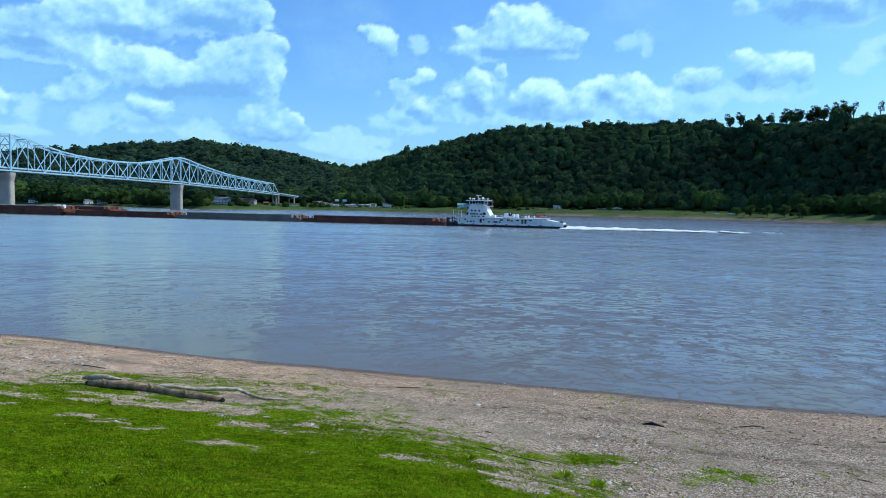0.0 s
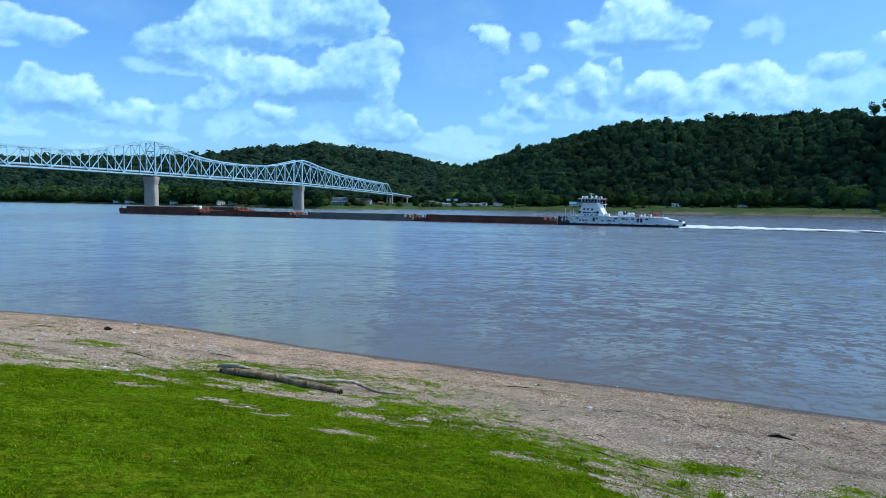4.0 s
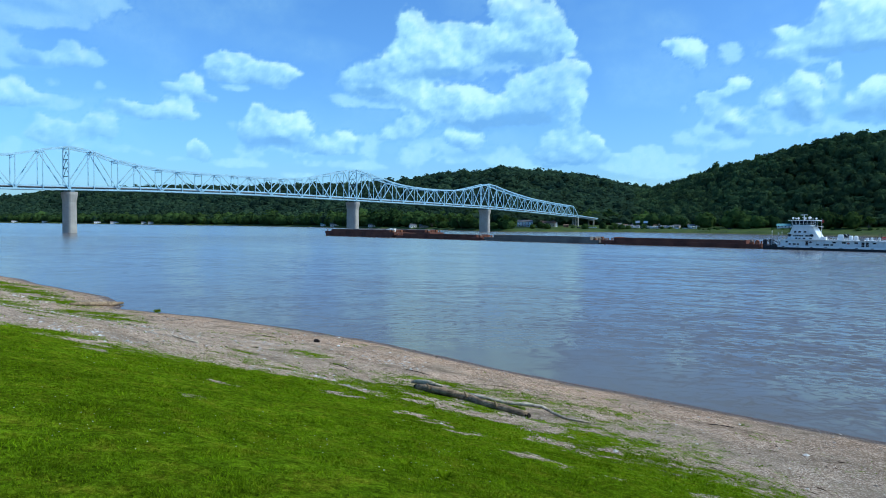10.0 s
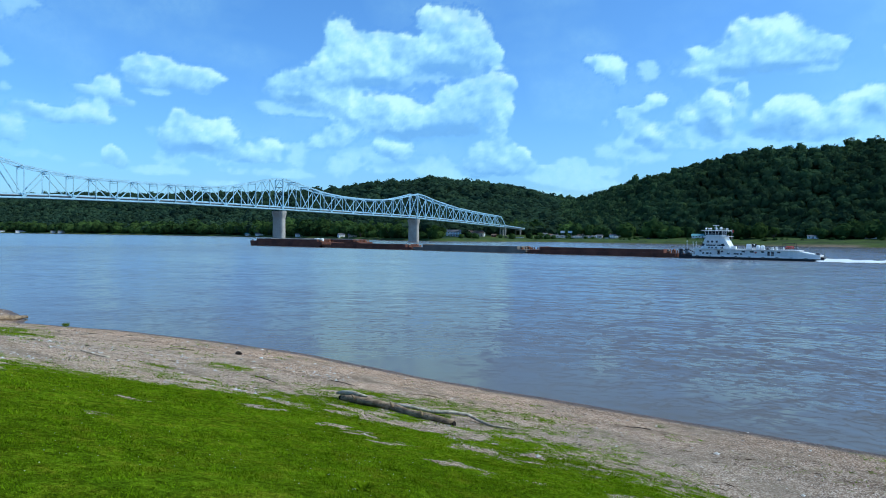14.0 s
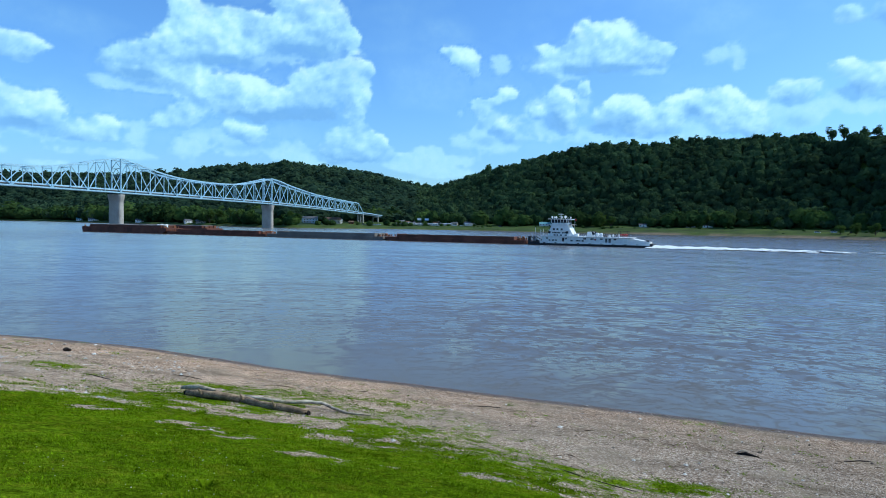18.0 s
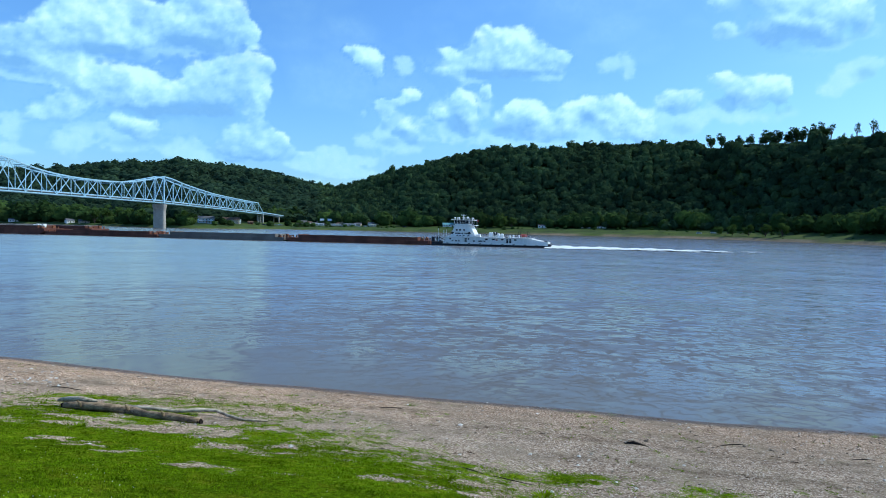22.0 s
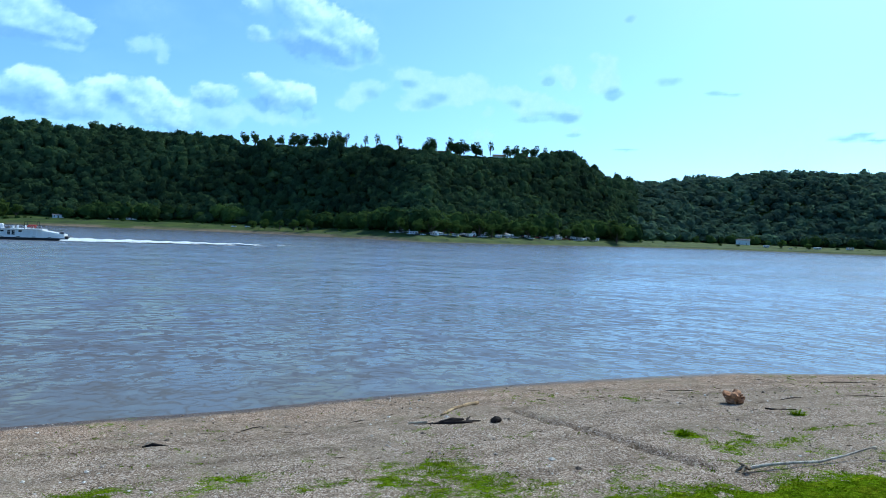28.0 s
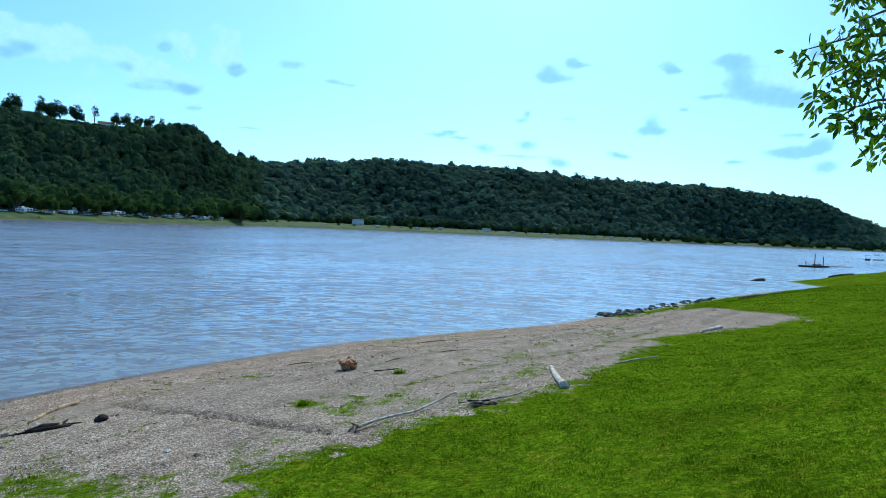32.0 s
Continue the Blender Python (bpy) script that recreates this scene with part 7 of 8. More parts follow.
for k, (p, q, w) in enumerate((((0.15, -0.1, 0.06), (-0.1, -0.3, 0.08), 0.03), ((0.6, -0.42, 0.12), (0.85, -0.3, 0.17), 0.04), ((0.9, -0.6, 0.1), (1.5, -0.95, 0.12), 0.04), ((0.4, -0.3, 0.1), (0.55, -0.6, 0.05), 0.05), ((1.1, -0.7, 0.12), (1.35, -0.6, 0.2), 0.045))):
    part("twig", tube(bmesh.new(), [p, ((p[0] + q[0]) / 2, (p[1] + q[1]) / 2 + 0.05, (p[2] + q[2]) / 2), q], [w, w * 0.9, w * 0.4], 7, 0.3, k), DRIFT_DARK, dark)
long_branch, _ = drift("driftwood_branch", "long bleached branch with a gnarled root end", "branch",
                       [(15.55, 6.45, 0.05), (16.1, 6.2, 0.1), (16.8, 5.9, 0.08), (17.6, 5.6, 0.02), (18.4, 5.3, 0.1), (19.35, 4.95, 0.25)], [0.045, 0.038, 0.034, 0.032, 0.027, 0.015], DRIFT_WHITE, 8, 0.12, seed=9)
for k in range(6):
    a = k * 1.07
    bm = bmesh.new()
    tube(bm, [(0, 0, 0.12), (math.cos(a) * 0.11 - 0.06, math.sin(a) * 0.11, 0.1 + 0.08 * math.sin(a * 1.7)), (math.cos(a) * 0.19 - 0.1, math.sin(a) * 0.17, 0.06 + 0.1 * math.sin(a * 1.7))], [0.05, 0.04, 0.02], 7, 0.25, k)
    part("root", bm, DRIFT, long_branch)
drift("driftwood_branch", "thin bleached branch lying on the lawn's edge", "branch", [(18.9, 4.75), (19.5, 3.85), (20.1, 3.25, 0.03), (21.2, 2.75, 0.1)], [0.014, 0.024, 0.024, 0.012], DRIFT_PALE, 7, 0.1, seed=10)
tangle = thing("root_tangle", on_bank(18.7, 3.95, -62), "grey tangle of dry roots on the grass", "driftwood")
for k in range(7):
    rnd = random.Random(k + 30)
    pts = [(rnd.uniform(-0.1, 0.1) + 0.2 * j, rnd.uniform(-0.18, 0.18), 0.02 + rnd.uniform(0, 0.07)) for j in (-2, -1, 0, 1, 2)]
    part("root", tube(bmesh.new(), pts, [0.015, 0.03, 0.035, 0.025, 0.012], 6, 0.2, k), DRIFT if k % 2 else DRIFT_DARK, tangle)
big, _ = drift("driftwood_log", "thick bleached log with a flared broken butt", "log", [(25.6, 2.95), (23.9, 2.6), (22.6, 2.3), (21.6, 2.05), (21.2, 1.95)], [0.075, 0.1, 0.105, 0.12, 0.15], DRIFT_WHITE, 14, 0.2, seed=11)
# the butt is closed: a solid dark cap paints the hollow's shade
bm = bmesh.new()
tube(bm, [(-4.38, -0.99, 0.08), (-4.46, -1.01, 0.08)], [0.09, 0.05], 9, 0.25, 3)
part("hollow_shade_cap", bm, DRIFT_DARK, big, "dark cap drawn for the shaded hollow in the log's butt")
drift("driftwood_log", "short white log lying on the lawn", "log", [(42.2, -3.8), (43.4, -4.5), (44.6, -5.1)], [0.07, 0.1, 0.12], DRIFT_WHITE, 9, 0.15, seed=12)
drift("driftwood_log", "flat dark log grounded in the shallows", "log", [(131.5, -18.5, 0.3), (135, -21, 0.3), (137.5, -22.4, 0.3)], [0.35, 0.5, 0.35], DRIFT_DARK, 9, 0.15, seed=13)
drift("driftwood_log", "long brown log lying among weeds above the riprap", "log", [(84.5, -11.4), (88.0, -13.2), (91.5, -15.6)], [0.16, 0.22, 0.15], DRIFT, 9, 0.15, seed=17)
drift("driftwood_log", "weathered plank-like log by the waterline weeds", "log", [(92.5, -14.6), (96.0, -16.6), (98.5, -18.3)], [0.12, 0.17, 0.1], DRIFT_PALE, 9, 0.15, seed=18)
drift("driftwood_log", "heavy dark log stranded on the grassy spit", "log", [(146.0, -35.6), (152.0, -39.0), (158.5, -43.0)], [0.3, 0.42, 0.3], DRIFT_DARK, 9, 0.15, seed=19)
drift("driftwood_branch", "pale bent branch lying on the gravel track", "branch", [(29.0, 4.3), (30.4, 4.6, 0.05), (31.9, 4.95)], [0.02, 0.04, 0.025], DRIFT_PALE, 7, 0.2, seed=20)
drift("driftwood_branch", "crooked dark branch on the gravel", "branch", [(24.4, 9.75, 0.05), (24.75, 9.45), (25.15, 9.0, 0.04)], [0.03, 0.035, 0.02], DRIFT_DARK, 7, 0.25, seed=21)
drift("driftwood_branch", "thin pale branch along the lawn's edge", "branch", [(26.5, 0.75), (27.3, -0.1, 0.05), (28.1, -1.0, 0.1)], [0.02, 0.035, 0.015], DRIFT_PALE, 7, 0.15, seed=22)
drift("driftwood_branch", "thin dark stick on the gravel", "branch", [(0.7, 14.8), (1.1, 14.5), (1.4, 14.1)], [0.006, 0.011, 0.006], DRIFT_DARK, 7, 0.15, seed=14)
drift("driftwood_branch", "thin brown stick on the gravel", "branch", [(1.6, 14.0), (2.0, 13.75), (2.4, 13.6)], [0.006, 0.01, 0.006], DRIFT_DARK, 7, 0.15, seed=15)
chip, _ = drift("driftwood_branch", "small dark driftwood with one white splinter", "branch", [(6.05, 19.05), (6.3, 18.95, 0.03), (6.6, 18.78)], [0.02, 0.045, 0.02], DRIFT_DARK, 8, 0.3, seed=16)
bm = bmesh.new()
tube(bm, [(0.0, -0.08, 0.05), (0.12, -0.08, 0.13), (0.3, -0.1, 0.14)], [0.015, 0.024, 0.012], 6, 0.1, 2)
part("white_splinter", bm, DRIFT_PALE, chip)
for x, y, a, n, s in ((-1.2, 23.4, 10, 0.9, 1), (-13.5, 24.6, -20, 1.6, 2), (-9.3, 24.2, -15, 1.2, 3), (-16.2, 22.6, -25, 1.9, 4), (-25.5, 28.5, -10, 1.8, 5), (-30, 30, 5, 2.2, 6), (9.5, 19.5, 20, 0.9, 7),
                      (12.5, 18.0, 5, 0.9, 8), (22.0, 18.6, -30, 0.9, 9), (26.8, 14.4, -40, 1.2, 10), (36.0, 11.0, -35, 2.4, 11), (45, 4.5, -30, 3, 12), (28.0, 10.3, -10, 1.5, 13), (31, 8.5, -50, 2.0, 14)):
    c, sn = math.cos(math.radians(a)) * n / 2, math.sin(math.radians(a)) * n / 2
    drift("driftwood_stick", "short dark stick of driftwood on the gravel", "stick", [(x - c, y - sn), (x + 0.05, y, 0.02), (x + c, y + sn)], [0.008, 0.017, 0.01], DRIFT_DARK if s % 3 else DRIFT, 6, 0.15, seed=40 + s, group="sticks on the beach")

stump = thing("tree_stump", on_bank(25.1, 11.2), "torn reddish-brown stump with splintered roots on the beach", "stump")
bm = bmesh.new()
bmesh.ops.create_icosphere(bm, subdivisions=3, radius=0.36)
for v in bm.verts:
    k = 1 + 0.6 * noise.noise(v.co * 4.2) + 0.25 * noise.noise(v.co * 11)
    v.co = Vector((v.co.x * 1.15 * k, v.co.y * 0.9 * k, (v.co.z * 0.75 + 0.22) * k))
part("wood", bm, STUMP, stump)
for k in range(14):
    rnd = random.Random(k)
    a, e = k * 2.4, rnd.uniform(-0.1, 0.75)
    d = Vector((math.cos(a) * math.cos(e), math.sin(a) * math.cos(e), math.sin(e)))
    part("splinter", tube(bmesh.new(), [d * 0.2 + Vector((0, 0, 0.17)), d * 0.28 + Vector((0, 0, 0.17)), d * rnd.uniform(0.3, 0.38) + Vector((rnd.uniform(-0.1, 0.1), rnd.uniform(-0.1, 0.1), 0.18))], [0.06, 0.042, 0.015], 6, 0.2, k), (STUMP, DRIFT_TAN, STUMP, STUMP, DRIFT_WHITE)[k % 5], stump)


def stone_mesh(name, seed, mat, size=1.0):
    bm = bmesh.new()
    bmesh.ops.create_icosphere(bm, subdivisions=2, radius=size / 2)
    for v in bm.verts:
        k = 1 + 0.6 * noise.noise(v.co * (2.4 / size) + Vector((seed * 5.1, 0, 0))) + 0.25 * noise.noise(v.co * (6 / size))
        v.co = Vector((v.co.x * 1.25 * k, v.co.y * k, v.co.z * 0.72 * k))
    me = bpy.data.meshes.new(name)
    bm.to_mesh(me)
    bm.free()
    me.materials.append(mat)
    return me


lump = new("stone", stone_mesh("stone", 3, DRIFT_DARK, 0.29))
lump.matrix_basis = on_bank(15.85, 14.75, 0, 0.07)
tagged(lump, "black charred lump of wood on the gravel", "driftwood")
lump = new("stone", stone_mesh("stone", 4, DRIFT_DARK, 0.26))
lump.matrix_basis = on_bank(-22.2, 29.0, 40, 0.07)
tagged(lump, "single black stone near the waterline", "stone")
pales = [stone_mesh("stone", 20 + k, DRIFT_PALE, 0.4) for k in range(3)]
rnd = random.Random(8)
for k in range(26):
    u = rnd.uniform(0, 1)
    x, y = -53.4 + 4.5 * u ** 2 + rnd.uniform(-0.7, 0.7), 26.4 + 6.2 * u + rnd.uniform(-0.7, 0.7)
    o = new("stone", pales[k % 3])
    s = 0.25 + 0.6 * rnd.random() ** 2
    o.matrix_basis = on_bank(x, y, rnd.uniform(0, 360), 0.03) @ Matrix.Scale(s, 4)
    tagged(o, "pale stone in a row above the waterline", "stone", "pale stones upriver")
rocks = [stone_mesh("rock", 50 + k, ROCK, 1.0) for k in range(5)]
for k in range(190):
    u = rnd.uniform(0, 1) ** 1.3
    x, y = 58.5 + 27 * u, 3.4 - 11.2 * u
    s = 0.14 + 0.5 * rnd.random() ** 2.6
    x, y = x + rnd.uniform(-1.2, 1.2), y + rnd.uniform(-1.5, 0.7)
    o = new("rock", rocks[k % 5])
    o.matrix_basis = pose(x, y, max(ground_z(x, y), -0.2) + 0.05 * s, rnd.uniform(-15, 15), rnd.uniform(-15, 15), rnd.uniform(0, 360)) @ Matrix.Scale(s, 4)
    tagged(o, "grey rough rock of the riprap along the waterline", "rock", "riprap rocks")

# ---- the shade tree beside the walk ----
def leaf_cloud(name, anchors, seed, mat, size=0.108):
    """Pointed leaves hung round anchor points, as one mesh."""
    rng = np.random.default_rng(seed)
    vs, fs, at = [], [], 0
    for x, y, z, n, spread in anchors:
        for _ in range(n):
            c = np.array([x, y, z]) + rng.normal(size=3) * spread * np.array([1, 1, 0.7])
            d = rng.normal(size=3) * np.array([1, 1, 0.5]) + np.array([0, 0, -0.9])
            d /= np.linalg.norm(d)
            s = np.cross(d, rng.normal(size=3))
            s /= np.linalg.norm(s)
            up = np.cross(d, s)
            ln = size * rng.uniform(0.7, 1.25)
            w = ln * 0.2
            droop = np.array([0, 0, -0.12 * ln])
            vs += [c, c + d * ln * 0.28 + s * w * 0.8 + up * w * 0.3, c + d * ln * 0.6 + s * w * 0.85 + up * w * 0.3 + droop * 0.4, c + d * ln + droop,
                   c + d * ln * 0.6 - s * w * 0.85 + up * w * 0.3 + droop * 0.4, c + d * ln * 0.28 - s * w * 0.8 + up * w * 0.3, c + d * ln * 0.45 + droop * 0.2]
            fs += [(at + k, at + (k + 1) % 6, at + 6) for k in range(6)]
            at += 7
    return big_mesh(name, np.array(vs), np.array(fs), mat, False)


def leaf_material(name, dark, light, through_light, gloss=0.3, mottle=None, through_part=0.22):
    n = Nodes(name)
    c = n.mix(n.island(), dark, light)
    if mottle:
        c = n.mix(n.math("MULTIPLY", n.ramp(n.noise(2.1, 6, 0.78), (0.5, 0.0), (0.7, 1.0)), 0.45), c, mottle)
        c = n.mix(0.7, c, n.ramp(n.noise(2.2, 5, 0.65), (0.34, 0.35), (0.6, 1.1)), "MULTIPLY")
        c = n.mix(0.8, c, n.ramp(n.noise(0.35, 5, 0.65), (0.36, 0.7), (0.6, 1.12)), "MULTIPLY")
    n.p.inputs["Specular IOR Level"].default_value = gloss
    n.done(c, 0.6)
    tr = n.node("BsdfTranslucent")
    n.link(n.mix(1.0, c, through_light, "MULTIPLY"), tr.inputs["Color"])
    m = n.node("MixShader")
    m.inputs[0].default_value = through_part
    n.link(n.p.outputs[0], m.inputs[1])
    n.link(tr.outputs[0], m.inputs[2])
    n.link(m.outputs[0], n.out.inputs["Surface"])
    return n.mat


LEAF = leaf_material("shade_tree_leaves", (0.03, 0.06, 0.01), (0.1, 0.17, 0.016), (1.8, 2.1, 0.4), 0.3, None, 0.35)


def shade_tree():
    t = thing("shade_tree", on_bank(8.6, -5.2), "leafy shade tree with drooping branches over the lawn", "tree")
    z0 = t.matrix_basis.translation.z
    part("trunk", tube(bmesh.new(), [(0, 0, -0.3), (0.05, 0, 1.5), (-0.05, 0.1, 3.2), (0.1, 0.0, 5.0), (0.0, 0.1, 7.5)], [0.26, 0.2, 0.17, 0.12, 0.04], 10, 0.06, 2), BARK, t)
    rng = random.Random(12)
    anchors = []
    eye = Vector((0.66, -0.21, 7.0))

    def at(az, el, r):
        a, e = math.radians(az), math.radians(el)
        return eye + Vector((-math.sin(a) * math.cos(e), math.cos(a) * math.cos(e), math.sin(e))) * r - Vector((8.6, -5.2, z0))

    for az1, el1, az2, el2, r in ((-106.0, 15.0, -99.6, 14.4, 7.2), (-106.5, 12.5, -100.6, 10.9, 7.4), (-107, 10.5, -102.2, 9.7, 7.0), (-107, 18.0, -102.0, 18.4, 7.3), (-108, 8.8, -105.2, 6.7, 7.5),
                                  (-108, 13.0, -103.2, 13.2, 7.7), (-106.5, 16.5, -103.0, 16.0, 7.1), (-108.5, 20.5, -103.5, 19.8, 7.6), (-107.8, 11.4, -104.6, 8.4, 7.3), (-107.4, 14.2, -101.3, 12.4, 7.5)):
        root, tip = at(az1 - 1.2, el1, r + 0.6), at(az2 - 1.2, el2, r)
        base = Vector((0.0, 0.05, 3.0 + rng.uniform(0, 2.5)))
        mid = (base + root) / 2 + Vector((0, 0, 0.5))
        part("branch", tube(bmesh.new(), [base, mid, root, (root + tip) / 2 + Vector((0, 0, 0.05)), tip], [0.06, 0.045, 0.025, 0.012, 0.004], 6, 0.05, 3), BARK, t)
        for k in range(9):
            u = 0.15 + 0.85 * k / 8
            p = root + (tip - root) * u
            anchors.append((p.x, p.y, p.z - 0.06, 11, 0.09 + 0.07 * (1 - u)))
        for k in range(5):
            p = mid + (root - mid) * (k / 5)
            anchors.append((p.x, p.y, p.z, 22, 0.28))
    for k in range(46):
        a, q, e = rng.uniform(0, 6.28), rng.uniform(0.6, 2.3), rng.uniform(4.0, 8.3)
        anchors.append((math.cos(a) * q + 0.5, math.sin(a) * q - 0.5, e, 26, 0.35))
    child("crown", leaf_cloud("crown", anchors, 5, LEAF), t)


shade_tree()


# ---- grass, flowers, pebbles and litter ----
def scatter(count, r0, r1, az0, az1, seed, power=1.0):
    rng = np.random.default_rng(seed)
    r = r0 * (r1 / r0) ** (rng.uniform(0, 1, count) ** power)
    a = np.radians(rng.uniform(az0, az1, count))
    return -np.sin(a) * r, np.cos(a) * r, r, rng


GRASS = leaf_material("grass_blades", (0.09, 0.147, 0.003), (0.205, 0.325, 0.007), (0.95, 1.0, 0.1), 0.0, (0.27, 0.235, 0.02), 0.2)


def grass_blades(count=820000):
    x, y, r, rng = scatter(count, 4.0, 95.0, -118, 78, 77, 1.0)
    cover = np.minimum(lawn_cover(x, y), 1.0) + (fbm(x, y, 4.0, 4, 83) - 0.5) * 0.9
    keep = (cover > rng.uniform(0.3, 0.85, count)) & (shore_distance(x, y) > np.where(x > 84, 0.3, 1.5))
    x, y, r = x[keep], y[keep], r[keep]
    n = len(x)
    z = bank_height(x, y) + (fbm(x, y, 0.5, 3, 5) - 0.5) * 0.09 + 0.004
    clump = fbm(x, y, 2.6, 4, 91)
    h = rng.uniform(0.012, 0.03, n) * (0.55 + 1.1 * smooth(0.42, 0.75, clump)) * (1 + 0.02 * r)
    w = 0.0042 * np.maximum(1.0, r / 5.0)
    t = rng.uniform(0, 2 * np.pi, n)
    lean = rng.uniform(0.3, 1.2, n) * h
    la = rng.uniform(0, 2 * np.pi, n)
    base = np.stack([x, y, z], -1)
    side = np.stack([np.cos(t) * w, np.sin(t) * w, 0 * t], -1)
    tip = base + np.stack([np.cos(la) * lean, np.sin(la) * lean, h], -1)
    v = np.stack([base - side, base + side, tip], 1).reshape(-1, 3)
    me = big_mesh("grass", v, np.arange(3 * n).reshape(-1, 3), GRASS, False)
    tagged(new("grass", me), "short bright green mown grass with clover", "grass", kind="stuff")


def seeds(name, x, y, z, size, mat, label, category, seed, flat=0.7, long_by=1.0):
    """Small lumps joined into one mesh: eight faces each."""
    rng = np.random.default_rng(seed)
    n = len(x)
    o = np.array([(1, 0, 0), (0, 1, 0), (-1, 0, 0), (0, -1, 0), (0, 0, 1), (0, 0, -1)], float)
    f = np.array([(0, 1, 4), (1, 2, 4), (2, 3, 4), (3, 0, 4), (1, 0, 5), (2, 1, 5), (3, 2, 5), (0, 3, 5)])
    t = rng.uniform(0, 2 * np.pi, n) if long_by == 1.0 else rng.normal(-0.25, 0.55, n)
    p = o[None] * rng.uniform(0.75, 1.25, (n, 6, 1)) * size[:, None, None] / 2
    p[:, :, 0] *= long_by
    p[:, :, 2] *= flat
    c, s = np.cos(t)[:, None], np.sin(t)[:, None]
    q = np.stack([p[:, :, 0] * c - p[:, :, 1] * s + x[:, None], p[:, :, 0] * s + p[:, :, 1] * c + y[:, None], p[:, :, 2] + z[:, None]], -1)
    faces = (f[None] + 6 * np.arange(n)[:, None, None]).reshape(-1, 3)
    me = big_mesh(name, q.reshape(-1, 3), faces, mat, False)
    return tagged(new(name, me), label, category, kind="stuff")


def tone_material(name, *stops, rough=0.85, gloss=0.1):
    n = Nodes(name)
    n.p.inputs["Specular IOR Level"].default_value = gloss
    c = n.ramp(n.island(), *stops)
    c = n.mix(0.4, c, n.ramp(n.noise(60, 3), (0.3, 0.4), (0.7, 1.0)), "MULTIPLY")
    return n.done(c, rough)


def bank_z(x, y):
    return bank_height(x, y) + (fbm(x, y, 0.5, 3, 5) - 0.5) * 0.09 * smooth(0, 4, shore_distance(x, y))


PEBBLE = tone_material("pebbles", (0.0, (0.15, 0.115, 0.09)), (0.4, (0.25, 0.2, 0.155)), (0.75, (0.38, 0.32, 0.255)), (1.0, (0.72, 0.65, 0.56)))
COBBLE = tone_material("cobbles", (0.0, (0.09, 0.07, 0.055)), (0.35, (0.2, 0.16, 0.125)), (0.7, (0.42, 0.36, 0.3)), (1.0, (0.78, 0.74, 0.67)))
LITTER = tone_material("drift_litter", (0.0, (0.05, 0.035, 0.025)), (0.6, (0.14, 0.095, 0.06)), (1.0, (0.3, 0.23, 0.16)))
WHITE_STONE = tone_material("white_stones", (0.0, (0.34, 0.31, 0.28)), (0.6, (0.6, 0.57, 0.52)), (1.0, (0.84, 0.81, 0.76)))
PETAL = tone_material("clover_petals", (0.0, (0.5, 0.5, 0.36)), (1.0, (0.8, 0.78, 0.66)))
WEED = tone_material("weed_leaves", (0.0, (0.045, 0.085, 0.002)), (1.0, (0.1, 0.16, 0.004)), gloss=0.0)

x, y, r, rng = scatter(125000, 9.0, 75.0, -106, 66, 101)
s = shore_distance(x, y)
keep = (s > 0.1) & (s < 24) & (lawn_cover(x, y) < 0.5) & (fbm(x, y, 0.6, 3, 111) > rng.uniform(0.25, 0.6, len(x)))
x, y, r = x[keep], y[keep], r[keep]
size = rng.gamma(2.0, 0.009, len(x)) * np.maximum(1, r / 18) + 0.012
seeds("pebbles", x, y, bank_z(x, y) + size * 0.04, size, PEBBLE, "mixed grey, tan and white pebbles on the beach", "pebbles", 5, 0.4)
x, y, r, rng = scatter(15000, 9.0, 90.0, -104, 66, 121, 0.8)
s = shore_distance(x, y)
keep = (s > 0.3) & (s < 20) & (lawn_cover(x, y) < 0.6) & (fbm(x, y, 0.25, 3, 123) > rng.uniform(0.45, 0.75, len(x)))
x, y, r = x[keep], y[keep], r[keep]
size = rng.gamma(2.2, 0.022, len(x)) * np.maximum(1, r / 30) + 0.02
seeds("cobbles", x, y, bank_z(x, y) + size * 0.08, size, COBBLE, "scattered pale and brown cobbles lying on the gravel", "stones", 15, 0.55)
x, y, r, rng = scatter(5200, 20.0, 60.0, 28, 68, 125)
s = shore_distance(x, y)
keep = (s > 2) & (s < 19) & (lawn_cover(x, y) < 0.45) & (fbm(x, y, 0.3, 3, 129) > rng.uniform(0.45, 0.7, len(x)))
x, y = x[keep], y[keep]
size = rng.gamma(2.0, 0.024, len(x)) + 0.03
seeds("white_stones", x, y, bank_z(x, y) + size * 0.1, size, WHITE_STONE, "many small whitish stones strewn over the gravel", "stones", 19, 0.55)
rng = np.random.default_rng(127)
u = rng.uniform(0, 1, 46)
x, y = -66 + 14 * u + rng.normal(0, 0.6, 46), 32 + 0.5 * u + rng.normal(0, 0.6, 46)
size = rng.uniform(0.08, 0.25, 46)
seeds("pale_stones", x, y, bank_z(x, y) + size * 0.12, size, WHITE_STONE, "line of white broken stones along the grass edge", "stones", 17, 0.6)
x, y, r, rng = scatter(26000, 9.0, 75.0, -104, 62, 131)
s = shore_distance(x, y)
band = np.exp(-((s - 5.5) / 1.6) ** 2) + 0.8 * np.exp(-((s - 9.5) / 1.3) ** 2) + 0.7 * np.exp(-((s - 0.7) / 0.35) ** 2) + 0.3 + 1.4 * np.exp(-(rill_distance(x, y) / 0.2) ** 2) + 1.6 * np.exp(-(wrack_distance(x, y) / 0.4) ** 2)
keep = (s > 0.2) & (s < 20) & (lawn_cover(x, y) < 0.55) & (band * fbm(x, y, 0.35, 3, 141) > rng.uniform(0.1, 0.8, len(x)))
x, y, r = x[keep], y[keep], r[keep]
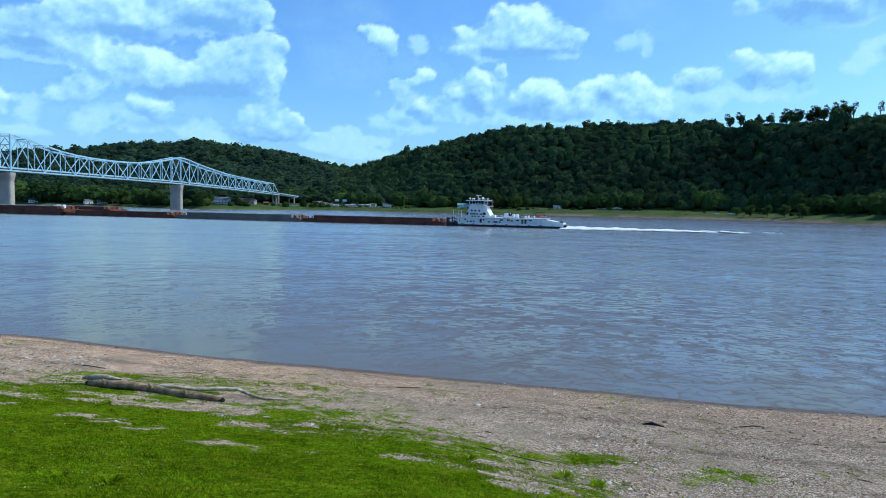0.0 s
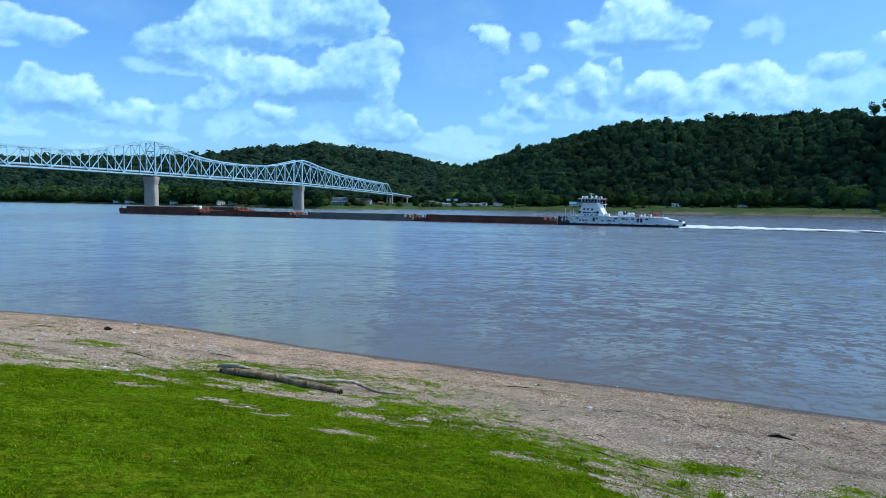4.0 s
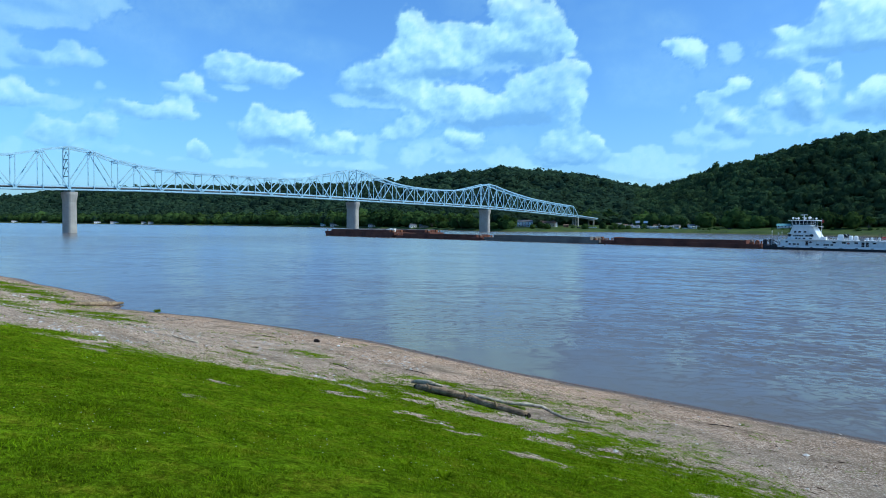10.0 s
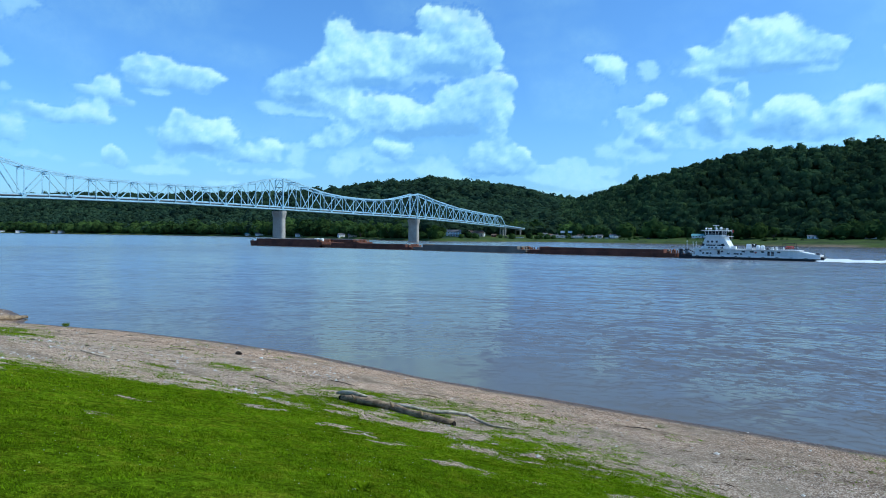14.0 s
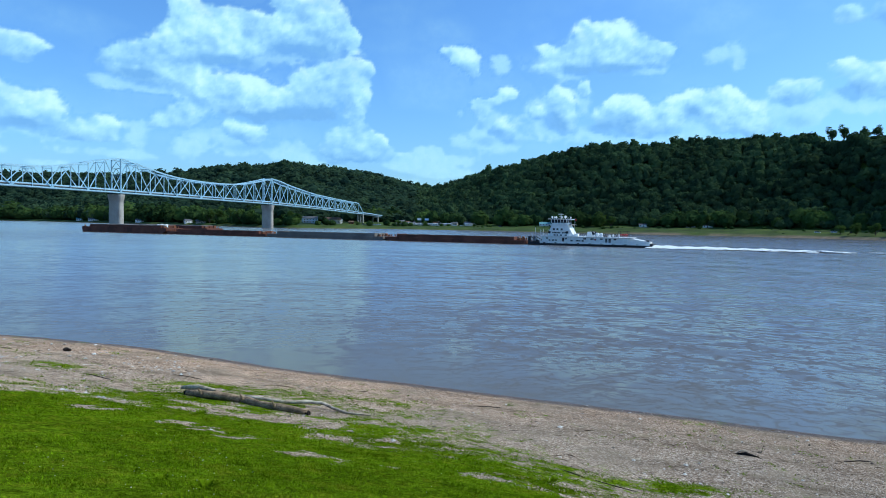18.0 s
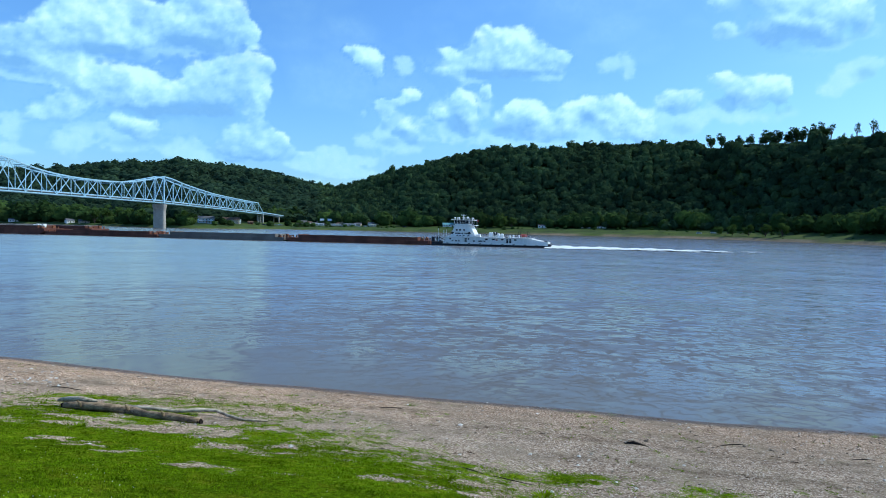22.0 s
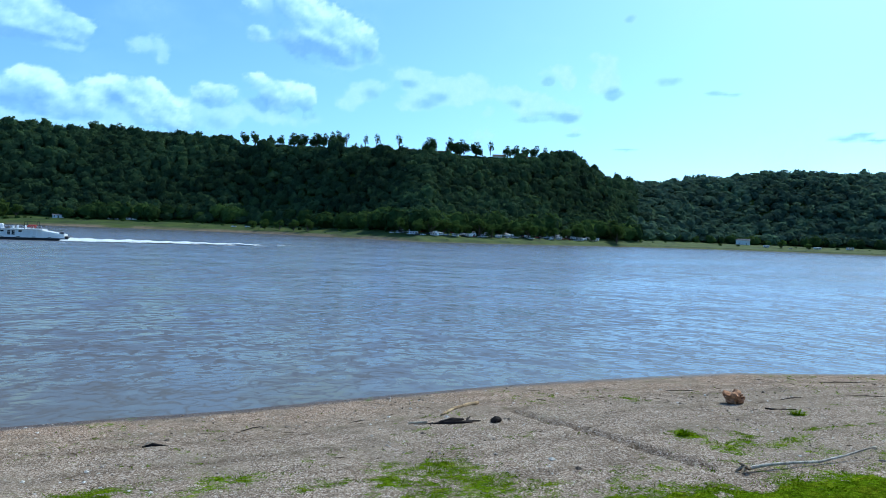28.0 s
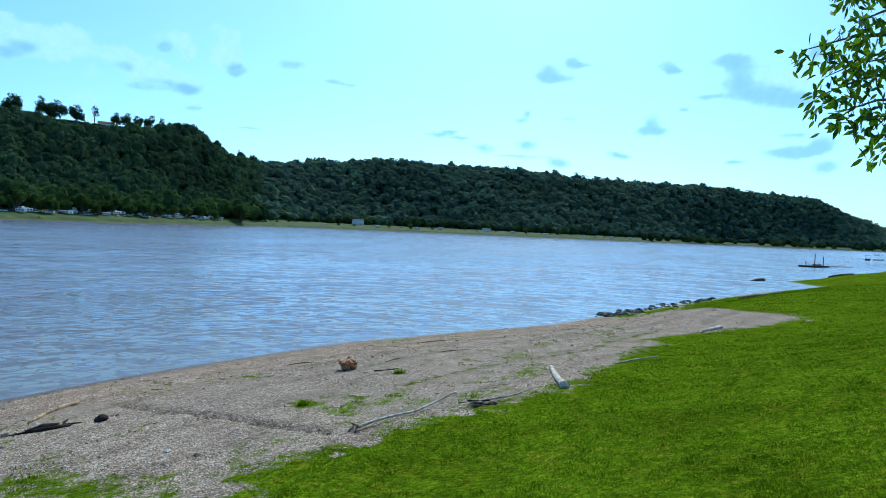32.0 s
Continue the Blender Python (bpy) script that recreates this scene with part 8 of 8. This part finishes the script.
size = rng.gamma(2.0, 0.006, len(x)) * np.maximum(1, r / 20) + 0.006
seeds("drift_litter", x, y, bank_z(x, y) + size * 0.3, size, LITTER, "scattered brown twigs and drift litter on the gravel", "litter", 6, 0.6, 6.0)
x, y, r, rng = scatter(3400, 6.0, 45.0, -114, 72, 151)
keep = (lawn_cover(x, y) > 0.6) & (fbm(x, y, 0.45, 2, 161) > rng.uniform(0.45, 0.75, len(x)))
x, y, r = x[keep], y[keep], r[keep]
size = rng.uniform(0.01, 0.017, len(x)) * np.maximum(1, r / 16)
seeds("clover_flowers", x, y, bank_z(x, y) + 0.075, size, PETAL, "tiny white clover heads dotted over the lawn", "flowers", 7)
x, y, r, rng = scatter(16000, 6.0, 30.0, -114, 72, 171)
keep = (lawn_cover(x, y) > 0.35) & (fbm(x, y, 1.1, 3, 181) > rng.uniform(0.55, 0.72, len(x)))
x, y, r = x[keep], y[keep], r[keep]
size = rng.uniform(0.02, 0.045, len(x))
seeds("lawn_weeds", x, y, bank_z(x, y) + 0.04, size, WEED, "dark broad-leaved weeds and clover in the lawn", "weeds", 8, 0.5)
grass_blades()


def weed_clump(x, y, r, h, count, seed, label):
    """A tuft of long bent blades growing from one spot."""
    rng = np.random.default_rng(seed)
    a, q = rng.uniform(0, 2 * np.pi, count), r * 0.5 * rng.uniform(0, 1, count) ** 0.5
    base = np.stack([np.cos(a) * q, np.sin(a) * q, np.full(count, -0.01)], -1)
    out = np.stack([np.cos(a), np.sin(a), 0 * a], -1)
    tall = (h * rng.uniform(0.5, 1.1, count))[:, None]
    mid = base + out * (r * 0.2) + np.array([0, 0, 1.0]) * tall * 0.7
    tip = base + out * (r * rng.uniform(0.3, 0.8, count))[:, None] + np.array([0, 0, 1.0]) * tall
    side = np.stack([-np.sin(a), np.cos(a), 0 * a], -1) * 0.012
    v = np.stack([base - side, base + side, mid + side, mid - side, tip], 1).reshape(-1, 3)
    k = 5 * np.arange(count)[:, None]
    f = np.concatenate([k + [0, 1, 2], k + [0, 2, 3], k + [3, 2, 4]])
    ob = new("weed_clump", big_mesh("weed_clump", v, f, GRASS, False))
    ob.matrix_basis = on_bank(x, y)
    return tagged(ob, label, "weeds", "weed clumps on the bank")


for k, (x, y, r, h) in enumerate(((-3.55, 6.8, 0.2, 0.08), (-4.2, 7.0, 0.14, 0.06), (-8.4, 16.0, 0.25, 0.09), (24.06, 8.52, 0.35, 0.2), (18.3, 9.48, 0.3, 0.14), (0.55, 12.3, 0.25, 0.08), (2.4, 12.2, 0.3, 0.08), (3.0, 12.0, 0.25, 0.08))):
    weed_clump(x, y, r, h, int(180 * r + 40), 300 + k, "dark green clump of weeds in the lawn" if y < 12.5 and x < 5 else "small green tuft of weeds on the gravel")
for k, (x, y) in enumerate(((-41.9, 35.0),)):
    bush = thing("bush", on_bank(x, y), "small round green bush at the waterline", "bush", "waterline bushes")
    part("stem", tube(bmesh.new(), [(0, 0, -0.1), (0.03, 0, 0.3), (0, 0.05, 0.5)], [0.04, 0.03, 0.015], 6), BARK, bush)
    bush.scale = (0.5, 0.5, 0.5)
    child("foliage", leaf_cloud("foliage", [(0.25 * math.cos(j * 1.3), 0.25 * math.sin(j * 1.3), 0.25 + 0.05 * (j % 4), 60, 0.16) for j in range(9)], 40 + k, GRASS, 0.12), bush)
